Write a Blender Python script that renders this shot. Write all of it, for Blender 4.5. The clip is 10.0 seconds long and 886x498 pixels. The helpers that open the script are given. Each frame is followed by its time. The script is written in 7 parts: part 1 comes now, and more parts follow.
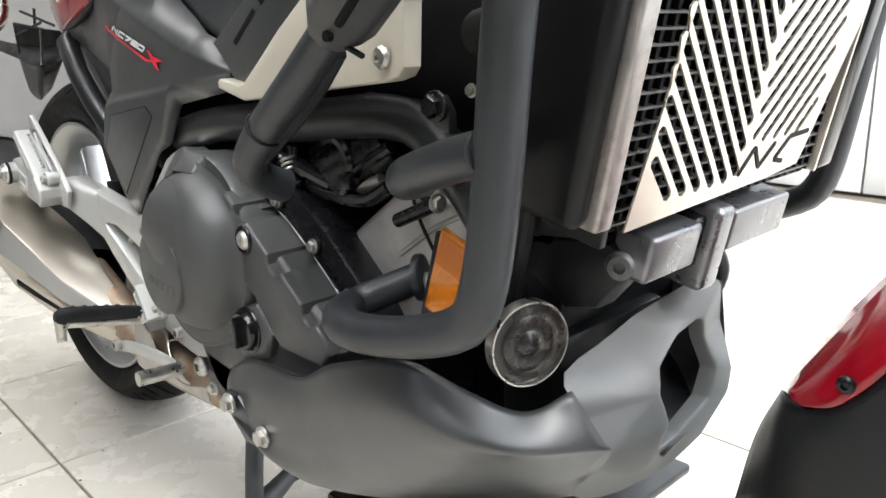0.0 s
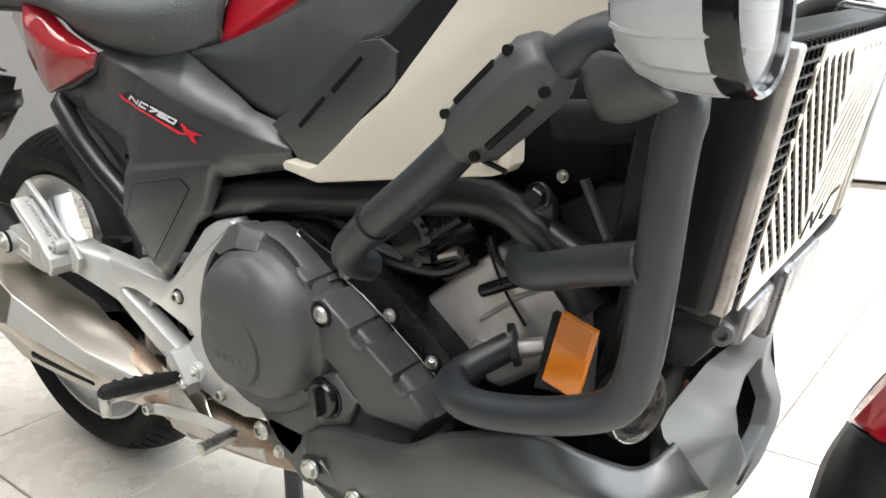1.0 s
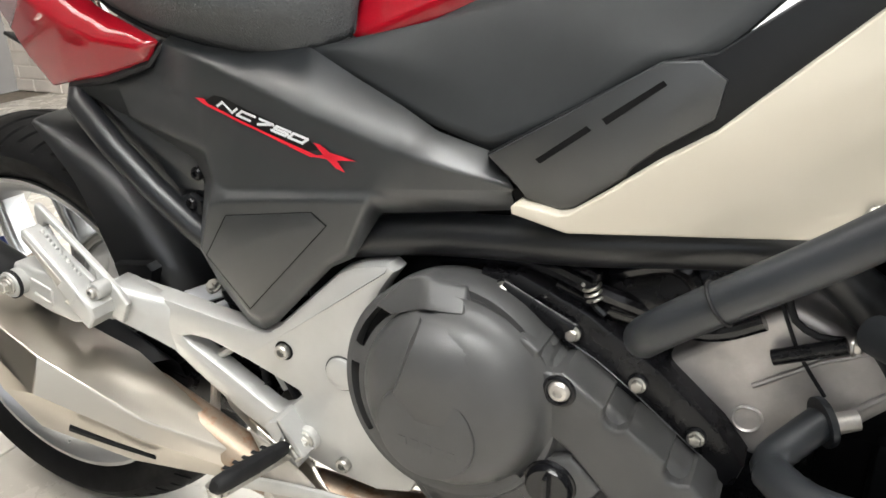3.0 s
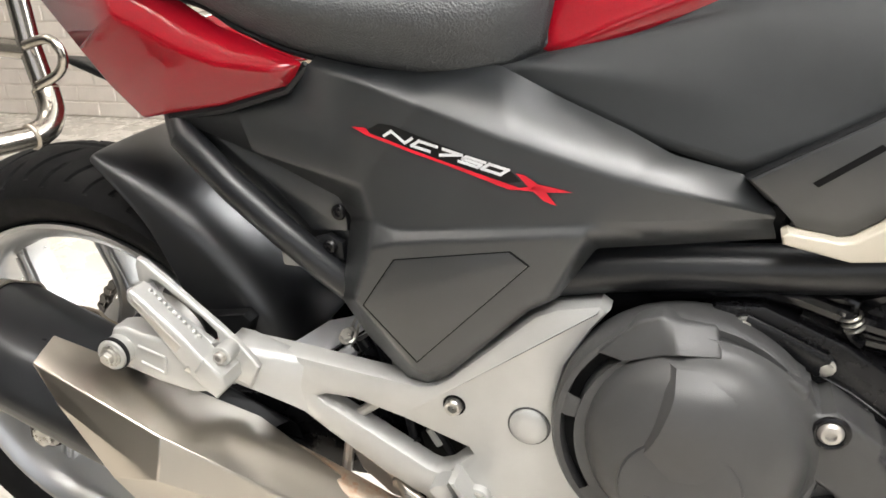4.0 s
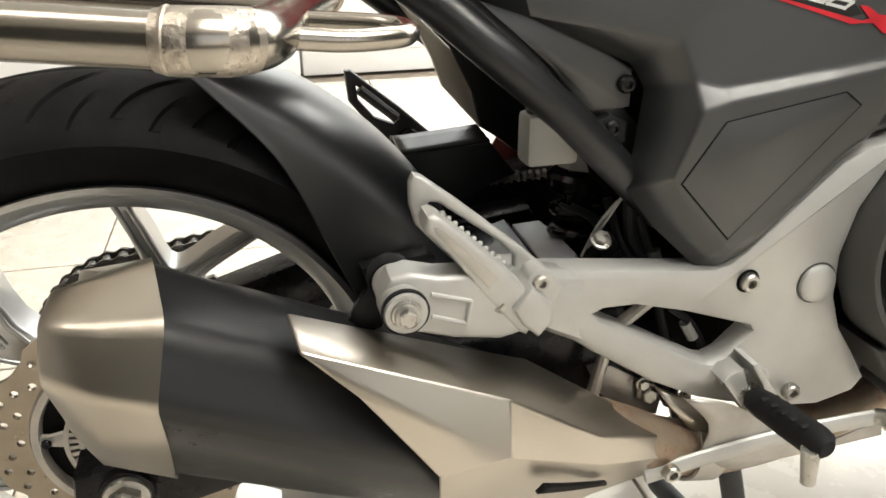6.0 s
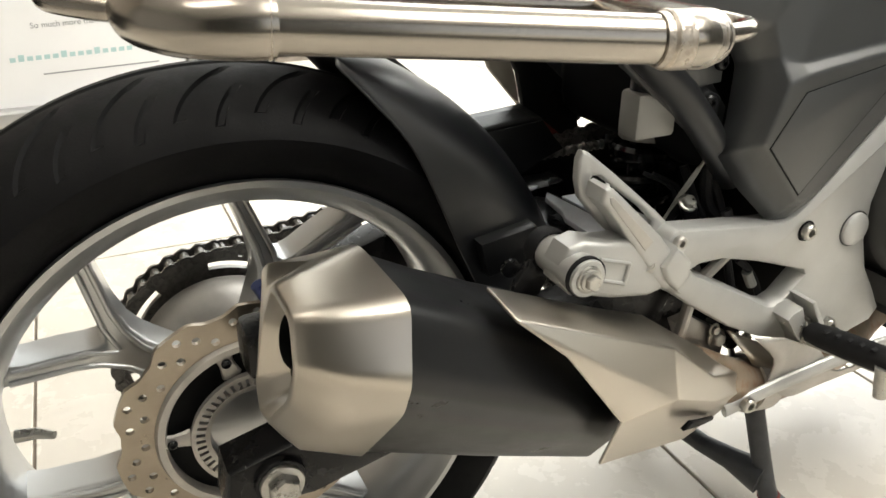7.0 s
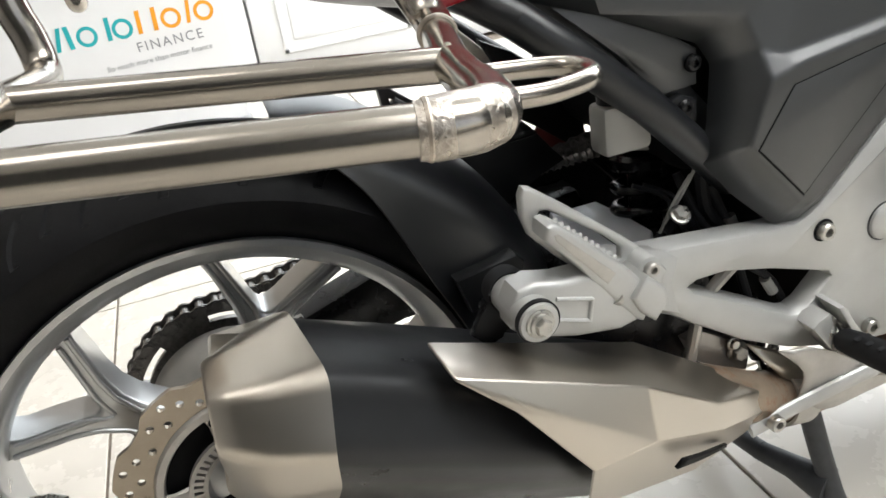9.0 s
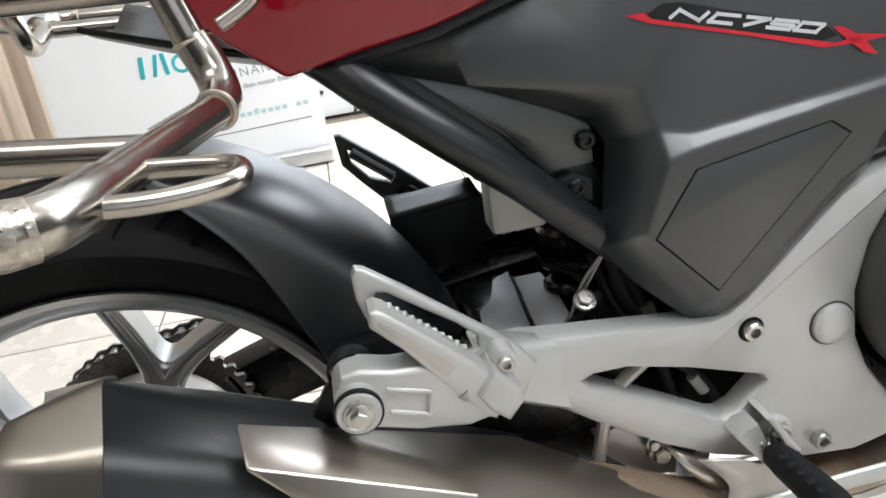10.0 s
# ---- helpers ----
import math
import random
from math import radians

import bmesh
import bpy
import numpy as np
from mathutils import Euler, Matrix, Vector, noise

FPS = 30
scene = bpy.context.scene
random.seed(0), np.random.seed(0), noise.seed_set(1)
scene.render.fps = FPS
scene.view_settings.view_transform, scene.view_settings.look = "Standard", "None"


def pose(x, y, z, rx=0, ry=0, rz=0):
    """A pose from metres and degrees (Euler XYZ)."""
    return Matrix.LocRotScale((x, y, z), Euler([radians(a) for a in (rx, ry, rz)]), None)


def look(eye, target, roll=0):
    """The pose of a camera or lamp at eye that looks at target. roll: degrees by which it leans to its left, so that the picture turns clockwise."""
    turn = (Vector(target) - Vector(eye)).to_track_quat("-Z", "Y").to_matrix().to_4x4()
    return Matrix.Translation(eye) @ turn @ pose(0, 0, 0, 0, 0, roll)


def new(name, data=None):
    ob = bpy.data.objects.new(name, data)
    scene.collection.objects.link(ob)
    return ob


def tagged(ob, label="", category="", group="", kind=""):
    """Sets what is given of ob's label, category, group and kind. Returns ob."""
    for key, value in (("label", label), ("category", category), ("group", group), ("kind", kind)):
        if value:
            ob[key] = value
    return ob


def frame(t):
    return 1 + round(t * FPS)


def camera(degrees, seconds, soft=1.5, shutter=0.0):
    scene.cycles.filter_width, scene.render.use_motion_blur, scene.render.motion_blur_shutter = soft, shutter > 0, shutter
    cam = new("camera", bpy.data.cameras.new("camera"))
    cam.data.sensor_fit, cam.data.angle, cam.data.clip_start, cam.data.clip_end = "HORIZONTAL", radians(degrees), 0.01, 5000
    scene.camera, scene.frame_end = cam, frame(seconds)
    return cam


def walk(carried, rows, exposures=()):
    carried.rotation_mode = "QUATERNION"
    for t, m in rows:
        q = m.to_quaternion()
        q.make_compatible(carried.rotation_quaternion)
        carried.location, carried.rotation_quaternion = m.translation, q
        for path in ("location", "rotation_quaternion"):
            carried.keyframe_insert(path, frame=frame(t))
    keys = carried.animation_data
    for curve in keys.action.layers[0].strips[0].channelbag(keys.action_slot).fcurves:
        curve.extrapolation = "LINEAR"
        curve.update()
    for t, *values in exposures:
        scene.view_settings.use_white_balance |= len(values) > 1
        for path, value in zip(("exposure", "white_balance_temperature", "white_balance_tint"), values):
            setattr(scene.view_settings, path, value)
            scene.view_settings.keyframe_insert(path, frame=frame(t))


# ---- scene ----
cam = camera(58.0, 10.0, soft=1.6)
PATH = [
    (0, (1.489, -0.588, 0.688), (0.094, 0.744, 0.157), -1.4),
    (0.5, (1.446, -0.646, 0.738), (0.155, 0.778, 0.183), -2.6),
    (1, (1.385, -0.715, 0.784), (0.187, 0.776, 0.202), -3.5),
    (1.5, (1.321, -0.77, 0.818), (0.234, 0.792, 0.201), -2.6),
    (2, (1.233, -0.784, 0.835), (0.216, 0.81, 0.182), -1.9),
    (2.2, (1.188, -0.786, 0.829), (0.194, 0.829, 0.195), -1.0),
    (3.3, (0.898, -0.744, 0.856), (0.165, 0.944, 0.073), -2.0),
    (3.5, (0.835, -0.752, 0.858), (0.161, 0.96, 0.074), -2.0),
    (4, (0.712, -0.764, 0.862), (0.127, 0.986, 0.09), -2.5),
    (4.5, (0.605, -0.758, 0.851), (0.068, 1.013, 0.093), -2.4),
    (5, (0.479, -0.723, 0.816), (0.21, 1.1, 0.04), -0.1),
    (5.5, (0.308, -0.71, 0.778), (0.461, 1.123, -0.009), 1.7),
    (6, (0.126, -0.702, 0.756), (0.567, 1.065, -0.071), -0.4),
    (6.2, (0.065, -0.699, 0.754), (0.612, 1.035, -0.078), -0.6),
    (7.3, (-0.141, -0.652, 0.781), (0.668, 0.948, -0.104), 0.2),
    (7.5, (-0.156, -0.648, 0.787), (0.655, 0.947, -0.107), -0.7),
    (8, (-0.143, -0.644, 0.79), (0.64, 0.952, -0.126), -3.3),
    (8.5, (-0.082, -0.668, 0.792), (0.608, 0.971, -0.123), -5.8),
    (9, (0.03, -0.673, 0.794), (0.536, 1.046, -0.094), -9.0),
    (9.5, (0.13, -0.672, 0.798), (0.471, 1.114, -0.036), -10.4),
    (10, (0.228, -0.681, 0.786), (0.459, 1.144, 0.0), -8.7),
]
EXPOSURES = [(0.0, -0.3, 6350, 10), (2.0, -0.08, 6600, 10), (3.5, 0.01, 6700, 11), (4.5, -0.03, 6850, 13), (5.0, -0.21, 6750, 12), (5.5, -0.21, 6950, 11), (6.0, -0.45, 7200, 10), (7.5, -0.54, 7000, 9), (8.0, -0.56, 6900, 10), (9.0, -0.56, 6500, 10), (9.5, -0.58, 6300, 10), (10.0, -0.55, 6300, 11)]
walk(cam, [(t, look(eye, target, roll)) for t, eye, target, roll in PATH], EXPOSURES)

# The frame of the place: x to the front of the motorcycle, y to its left side, z up.
# The rear axle stands over x = 0, and the tile joints run along both axes.
TILE = 0.42
ROOM = (-3.4, 3.4, -3.2, 2.32, 2.9)


# ---- light ----
world = bpy.data.worlds.new("sky")
scene.world = world
world.use_nodes = True
wn = world.node_tree.nodes
sky = wn.new("ShaderNodeTexSky")
sky.sky_type, sky.sun_disc = "NISHITA", False
sky.sun_elevation, sky.sun_rotation = radians(38), radians(110)
wn["Background"].inputs[1].default_value = 0.12
world.node_tree.links.new(sky.outputs[0], wn["Background"].inputs[0])

sun = new("sun", bpy.data.lights.new("sun", "SUN"))
sun.data.energy, sun.data.angle, sun.data.color = 2.0, radians(0.6), (1.0, 0.95, 0.88)
sun.matrix_world = look((6, 1.5, 5), (0, 1.0, 0))


def window_light(name, eye, target, wide, high, watts, colour):
    lamp = new(name, bpy.data.lights.new(name, "AREA"))
    lamp.data.shape, lamp.data.size, lamp.data.size_y = "RECTANGLE", wide, high
    lamp.data.energy, lamp.data.color = watts, colour
    lamp.matrix_world = look(eye, target)
    return lamp


window_light("window_light", (3.36, 1.25, 1.6), (0.4, 1.0, 0.9), 2.3, 2.3, 165, (0.95, 0.98, 1.0))
window_light("shopfront_light", (1.65, -3.36, 1.6), (1.3, 0, 0.9), 2.9, 2.0, 16, (1.0, 0.97, 0.94))
# Ceiling boxes are unseen; their places follow highlights on the bodywork.
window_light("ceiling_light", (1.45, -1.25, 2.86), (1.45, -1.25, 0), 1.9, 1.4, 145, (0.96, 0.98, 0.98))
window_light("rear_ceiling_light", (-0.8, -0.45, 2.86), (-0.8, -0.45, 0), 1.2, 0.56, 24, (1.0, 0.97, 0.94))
# Far box is unseen, added to give the rear mudguard its highlight.
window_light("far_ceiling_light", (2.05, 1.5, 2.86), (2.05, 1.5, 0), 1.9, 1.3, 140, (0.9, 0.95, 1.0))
# Stands in for unseen glazing above the doors, added as light from behind.
window_light("door_glass_light", (1.1, 2.97, 1.82), (1.0, 0.4, 1.0), 2.9, 1.6, 105, (0.9, 0.96, 1.0))


# ---- materials ----
def mat(name, colour, rough=0.5, metal=0.0, coat=0.0, spec=0.5):
    m = bpy.data.materials.new(name)
    m.use_nodes = True
    b = m.node_tree.nodes["Principled BSDF"]
    b.inputs["Base Color"].default_value = (*colour, 1)
    b.inputs["Roughness"].default_value = rough
    b.inputs["Metallic"].default_value = metal
    b.inputs["Coat Weight"].default_value = coat
    b.inputs["Coat Roughness"].default_value = 0.04
    b.inputs["Specular IOR Level"].default_value = spec
    return m


def node(m, kind, **sets):
    n = m.node_tree.nodes.new(kind)
    for key, value in sets.items():
        n.inputs[key.replace("_", " ")].default_value = value
    return n


def coords(m, stretch=(1, 1, 1)):
    t = m.node_tree.nodes.new("ShaderNodeTexCoord")
    p = node(m, "ShaderNodeMapping", Scale=stretch)
    m.node_tree.links.new(t.outputs["Object"], p.inputs["Vector"])
    return p.outputs["Vector"]


def mottle(m, scale, amount, stretch=(1, 1, 1), detail=4.0):
    """Lets the base colour wander by amount round its value, at a size of about 1/scale metres."""
    b, links = m.node_tree.nodes["Principled BSDF"], m.node_tree.links
    tex = node(m, "ShaderNodeTexNoise", Scale=scale, Detail=detail, Roughness=0.6)
    links.new(coords(m, stretch), tex.inputs["Vector"])
    span = node(m, "ShaderNodeMapRange", From_Min=0.3, From_Max=0.7, To_Min=1 - amount, To_Max=1 + amount)
    links.new(tex.outputs["Fac"], span.inputs["Value"])
    mix = m.node_tree.nodes.new("ShaderNodeVectorMath")
    mix.operation = "SCALE"
    old = b.inputs["Base Color"]
    if old.is_linked:
        links.new(old.links[0].from_socket, mix.inputs[0])
    else:
        mix.inputs[0].default_value = old.default_value[:3]
    links.new(span.outputs[0], mix.inputs["Scale"])
    links.new(mix.outputs[0], old)
    return m


def uneven(m, scale, low, high, stretch=(1, 1, 1)):
    """Roughness that wanders between low and high."""
    links = m.node_tree.links
    tex = node(m, "ShaderNodeTexNoise", Scale=scale, Detail=5.0, Roughness=0.65)
    links.new(coords(m, stretch), tex.inputs["Vector"])
    span = node(m, "ShaderNodeMapRange", From_Min=0.3, From_Max=0.7, To_Min=low, To_Max=high)
    links.new(tex.outputs["Fac"], span.inputs["Value"])
    links.new(span.outputs[0], m.node_tree.nodes["Principled BSDF"].inputs["Roughness"])
    return m


def grain(m, scale, depth, strength=0.5, stretch=(1, 1, 1), kind="noise"):
    """Fine relief."""
    links = m.node_tree.links
    if kind == "noise":
        tex = node(m, "ShaderNodeTexNoise", Scale=scale, Detail=3.0)
        out = tex.outputs["Fac"]
    else:
        tex = node(m, "ShaderNodeTexVoronoi", Scale=scale)
        out = tex.outputs["Distance"]
    links.new(coords(m, stretch), tex.inputs["Vector"])
    bump = node(m, "ShaderNodeBump", Strength=strength, Distance=depth)
    links.new(out, bump.inputs["Height"])
    links.new(bump.outputs[0], m.node_tree.nodes["Principled BSDF"].inputs["Normal"])
    return m


def specks(m, scale, colour, above=0.7, soft=0.05):
    """Scattered dust or dirt of another colour."""
    b, links = m.node_tree.nodes["Principled BSDF"], m.node_tree.links
    tex = node(m, "ShaderNodeTexNoise", Scale=scale, Detail=6.0, Roughness=0.7)
    links.new(coords(m), tex.inputs["Vector"])
    span = node(m, "ShaderNodeMapRange", From_Min=above - soft, From_Max=above + soft)
    links.new(tex.outputs["Fac"], span.inputs["Value"])
    mix = m.node_tree.nodes.new("ShaderNodeMix")
    mix.data_type = "RGBA"
    old = b.inputs["Base Color"]
    if old.is_linked:
        links.new(old.links[0].from_socket, mix.inputs[6])
    else:
        mix.inputs[6].default_value = old.default_value
    mix.inputs[7].default_value = (*colour, 1)
    links.new(span.outputs[0], mix.inputs[0])
    links.new(mix.outputs[2], old)
    return m


GREY_PLASTIC = grain(uneven(mottle(mat("grey_textured_plastic", (0.0095, 0.0112, 0.0129), 0.43, spec=0.95), 9, 0.1), 25, 0.36, 0.46), 1400, 0.0004, 0.22)
_gb = GREY_PLASTIC.node_tree.nodes["Principled BSDF"]
_gb.inputs["Coat Weight"].default_value, _gb.inputs["Coat Roughness"].default_value = 0.3, 0.46
BLACK_PLASTIC = grain(uneven(mottle(mat("black_plastic", (0.008, 0.0085, 0.0095), 0.45, spec=0.26), 14, 0.15), 30, 0.32, 0.44), 1500, 0.0003, 0.3)
TANK_PLASTIC = grain(uneven(mottle(mat("matt_tank_plastic", (0.017, 0.019, 0.0205), 0.58, spec=0.4), 9, 0.1), 25, 0.52, 0.64), 1400, 0.0005, 0.3)
HUGGER_PLASTIC = grain(uneven(mottle(mat("satin_mudguard_plastic", (0.003, 0.0036, 0.0055), 0.38, spec=1.0), 14, 0.1), 3, 0.36, 0.4), 1500, 0.0001, 0.06)
_hb = HUGGER_PLASTIC.node_tree.nodes["Principled BSDF"]
_hb.inputs["Coat Weight"].default_value, _hb.inputs["Coat Roughness"].default_value = 0.4, 0.38
CAN_BLACK = grain(uneven(mottle(mat("silencer_black", (0.015, 0.0155, 0.0165), 0.34, spec=0.4), 12, 0.15), 16, 0.27, 0.4), 900, 0.0003, 0.2)
TANK_BLACK = uneven(mottle(mat("radiator_tank_black", (0.006, 0.006, 0.0065), 0.36, spec=0.22), 20, 0.2), 24, 0.28, 0.42)
GLOSS_BLACK = uneven(mat("gloss_black", (0.006, 0.006, 0.007), 0.12, spec=0.4), 12, 0.08, 0.2)
RED_PAINT = uneven(mottle(mat("red_metallic_paint", (0.245, 0.0022, 0.009), 0.4, 0.0, 1.0, 0.05), 900, 0.1), 6, 0.36, 0.44)
CREAM_PAINT = uneven(mottle(mat("satin_champagne_paint", (0.51, 0.47, 0.39), 0.36, 0.1, 0.3), 8, 0.04), 14, 0.3, 0.42)
SILVER_PAINT = grain(uneven(mottle(mat("satin_silver_paint", (0.49, 0.49, 0.475), 0.45, 0.5), 18, 0.05), 40, 0.4, 0.52), 900, 0.0003, 0.2)
WHEEL_PAINT = uneven(mottle(mat("wheel_silver_paint", (0.47, 0.475, 0.475), 0.32, 0.85), 6, 0.02), 6, 0.26, 0.34)
LIGHT_GREY = grain(uneven(mottle(mat("light_grey_plastic", (0.135, 0.141, 0.143), 0.55), 12, 0.06), 25, 0.42, 0.56), 1300, 0.0003, 0.25)
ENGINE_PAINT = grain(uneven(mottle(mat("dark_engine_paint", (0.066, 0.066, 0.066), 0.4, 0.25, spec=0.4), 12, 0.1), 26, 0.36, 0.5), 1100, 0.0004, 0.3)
ENGINE_BLACK = grain(uneven(mottle(mat("black_engine_paint", (0.006, 0.006, 0.007), 0.28, spec=0.3), 16, 0.2), 26, 0.2, 0.34), 900, 0.0005, 0.3)
ALLOY = grain(uneven(mottle(mat("cast_alloy", (0.47, 0.45, 0.42), 0.42, 0.7), 26, 0.12), 40, 0.34, 0.52), 700, 0.0004, 0.4)
BRUSHED = mottle(mat("brushed_steel", (0.54, 0.5, 0.44), 0.31, 1.0), 5, 0.03, detail=1.0)
STAINLESS = mottle(mat("stainless_tube", (0.38, 0.35, 0.31), 0.22, 1.0), 14, 0.06, detail=2.0)
STEEL_PLATE = uneven(mottle(mat("bright_steel_guard", (0.63, 0.59, 0.52), 0.3, 0.85), 14, 0.05), 30, 0.26, 0.38)
ZINC = uneven(mottle(mat("zinc_bolt", (0.46, 0.45, 0.42), 0.3, 0.95), 90, 0.2), 90, 0.22, 0.45)
REGULATOR = uneven(mottle(mat("dark_regulator", (0.17, 0.17, 0.18), 0.3, 0.7), 20, 0.1), 30, 0.22, 0.4)
FRAME_BLACK = grain(uneven(mottle(mat("satin_frame_black", (0.0075, 0.0082, 0.0095), 0.36, spec=0.5), 16, 0.12), 20, 0.3, 0.42), 1000, 0.0003, 0.2)
BAR_BLACK = grain(uneven(mottle(mat("powder_coated_bar", (0.0185, 0.0208, 0.024), 0.4, spec=0.45), 16, 0.12), 20, 0.33, 0.46), 1000, 0.0003, 0.25)
RUBBER = grain(uneven(mottle(mat("tyre_rubber", (0.0045, 0.0045, 0.005), 0.62, spec=0.17), 20, 0.25), 30, 0.5, 0.72), 500, 0.0005, 0.3)
SOFT_RUBBER = grain(uneven(mottle(mat("soft_rubber", (0.008, 0.008, 0.009), 0.65, spec=0.3), 30, 0.2), 30, 0.55, 0.8), 700, 0.0005, 0.3)
SEAT_VINYL = grain(uneven(mottle(mat("seat_vinyl", (0.05, 0.053, 0.056), 0.5), 10, 0.1), 20, 0.42, 0.56), 520, 0.0012, 0.5, (1, 1, 1), "cells")
# Near-black fill: the shade of gaps and openings is put into the colour.
DARK_VOID = mottle(mat("near_black_fill", (0.003, 0.003, 0.0035), 0.6, spec=0.15), 20, 0.3)
DISC_STEEL = uneven(mottle(mat("brake_disc_steel", (0.36, 0.31, 0.25), 0.32, 0.95), 30, 0.12), 60, 0.26, 0.42)
CHAIN_STEEL = uneven(mottle(mat("oily_chain", (0.2, 0.19, 0.18), 0.35, 0.9), 200, 0.35), 200, 0.25, 0.5)
RUSTY = specks(mottle(mat("heat_browned_steel", (0.3, 0.235, 0.175), 0.45, 0.6), 30, 0.25), 60, (0.25, 0.11, 0.05), 0.6, 0.1)
RESERVOIR = mat("milky_plastic", (0.36, 0.355, 0.33), 0.4)
WHITE_INK = mat("white_decal", (0.58, 0.59, 0.6), 0.4)
RED_INK = mat("red_decal", (0.52, 0.01, 0.024), 0.35)
BLACK_INK = mat("black_decal", (0.004, 0.004, 0.0042), 0.3)
LAMP_SILVER = uneven(mottle(mat("matt_silver_lamp", (0.4, 0.41, 0.42), 0.4, 0.35), 20, 0.06), 30, 0.34, 0.5)
CLAMP_PLASTIC = grain(uneven(mottle(mat("clamp_plastic", (0.035, 0.035, 0.036), 0.5), 20, 0.12), 30, 0.44, 0.58), 1200, 0.0004, 0.3)
WORN_SILVER = specks(uneven(mottle(mat("scuffed_metal", (0.34, 0.315, 0.3), 0.35, 0.8), 25, 0.25), 30, 0.25, 0.5), 45, (0.16, 0.1, 0.09), 0.62, 0.12)
FIN_METAL = mat("fin_metal", (0.12, 0.12, 0.12), 0.4, 0.6)
HORN_FACE = specks(uneven(mat("horn_face", (0.02, 0.018, 0.017), 0.25, 0.3), 40, 0.15, 0.4), 70, (0.14, 0.12, 0.1), 0.62, 0.1)
WELD_METAL = mottle(mat("weld_bead", (0.45, 0.4, 0.34), 0.45, 0.9), 120, 0.4)
SCARRED = grain(uneven(mottle(mat("ground_weld", (0.42, 0.38, 0.33), 0.4, 0.95), 160, 0.3), 200, 0.2, 0.5), 320, 0.0012, 0.7)
STAND_PAINT = uneven(mottle(mat("scuffed_stand_paint", (0.05, 0.053, 0.058), 0.45, 0.2), 40, 0.3), 40, 0.35, 0.6)
RED_TAPE = mat("red_paint_mark", (0.17, 0.035, 0.03), 0.5)
BLUE_ANODISED = mat("blue_anodised", (0.03, 0.045, 0.14), 0.3, 0.6)
CARDBOARD = mottle(mat("browned_pipe", (0.42, 0.22, 0.13), 0.6), 60, 0.3)

BLOCK_ALLOY = grain(uneven(mottle(mat("dull_block_alloy", (0.48, 0.455, 0.44), 0.44, 0.6), 30, 0.15), 40, 0.36, 0.55), 500, 0.0006, 0.45)
PLATE_PAINT = uneven(mottle(mat("pale_silver_plate", (0.62, 0.635, 0.67), 0.4, 0.0), 18, 0.05), 40, 0.32, 0.44)
AMBER = mat("amber_reflector", (0.62, 0.18, 0.004), 0.18, 0.0, 0.6)
_b = AMBER.node_tree.nodes["Principled BSDF"]
_tex = node(AMBER, "ShaderNodeTexVoronoi", Scale=330.0)
AMBER.node_tree.links.new(coords(AMBER), _tex.inputs["Vector"])
_bump = node(AMBER, "ShaderNodeBump", Strength=0.6, Distance=0.001)
AMBER.node_tree.links.new(_tex.outputs["Distance"], _bump.inputs["Height"])
AMBER.node_tree.links.new(_bump.outputs[0], _b.inputs["Normal"])

GLASS = mat("lamp_glass", (0.9, 0.9, 0.9), 0.05)
GLASS.node_tree.nodes["Principled BSDF"].inputs["Transmission Weight"].default_value = 0.9

TILE_MAT = grain(uneven(specks(mottle(mat("cream_floor_tile", (0.65, 0.605, 0.535), 0.25), 3.5, 0.05), 40, (0.55, 0.48, 0.4), 0.76, 0.06), 9, 0.16, 0.38), 30, 0.001, 0.08)
_tn, _tl = TILE_MAT.node_tree.nodes, TILE_MAT.node_tree.links
_info = _tn.new("ShaderNodeObjectInfo")
_span = node(TILE_MAT, "ShaderNodeMapRange", To_Min=0.95, To_Max=1.04)
_tl.new(_info.outputs["Random"], _span.inputs["Value"])
_mul = _tn.new("ShaderNodeVectorMath")
_mul.operation = "SCALE"
_old = _tn["Principled BSDF"].inputs["Base Color"]
_tl.new(_old.links[0].from_socket, _mul.inputs[0])
_tl.new(_span.outputs[0], _mul.inputs["Scale"])
_tl.new(_mul.outputs[0], _old)
# Unseen walls, kept dark so reflections and fill on the bike go darker.
DARK_WALL = grain(mottle(mat("unseen_dark_wall", (0.045, 0.045, 0.045), 0.6), 5, 0.08), 200, 0.001, 0.2)
GREY_WALL = grain(mottle(mat("unseen_grey_wall", (0.3, 0.29, 0.28), 0.6), 5, 0.05), 200, 0.001, 0.2)
DIRT = mottle(mat("dried_dirt", (0.06, 0.045, 0.03), 0.8), 60, 0.3)
GROUT = mottle(mat("dark_grout", (0.2, 0.165, 0.13), 0.85), 30, 0.2)
BRICK_PAINT = grain(uneven(mottle(mat("white_painted_brick", (0.73, 0.665, 0.6), 0.55), 12, 0.05), 20, 0.45, 0.65), 90, 0.003, 0.35)
MORTAR_PAINT = grain(mottle(mat("painted_mortar", (0.71, 0.645, 0.58), 0.7), 20, 0.06), 120, 0.003, 0.4)
WALL_PAINT = grain(mottle(mat("white_wall_paint", (0.8, 0.79, 0.77), 0.6), 5, 0.03), 200, 0.001, 0.2)
DOOR_PAINT = uneven(mottle(mat("white_gloss_paint", (0.82, 0.82, 0.81), 0.35), 6, 0.03), 10, 0.28, 0.45)
CEILING_PAINT = mottle(mat("ceiling_paint", (0.8, 0.8, 0.79), 0.8), 4, 0.03)
BANNER_VINYL = uneven(mottle(mat("banner_vinyl", (0.82, 0.82, 0.82), 0.4), 3, 0.02), 8, 0.35, 0.5)
PALE_TEAL = mat("pale_teal_ink", (0.42, 0.6, 0.6), 0.45)
TEAL_INK = mat("teal_ink", (0.02, 0.42, 0.45), 0.45)
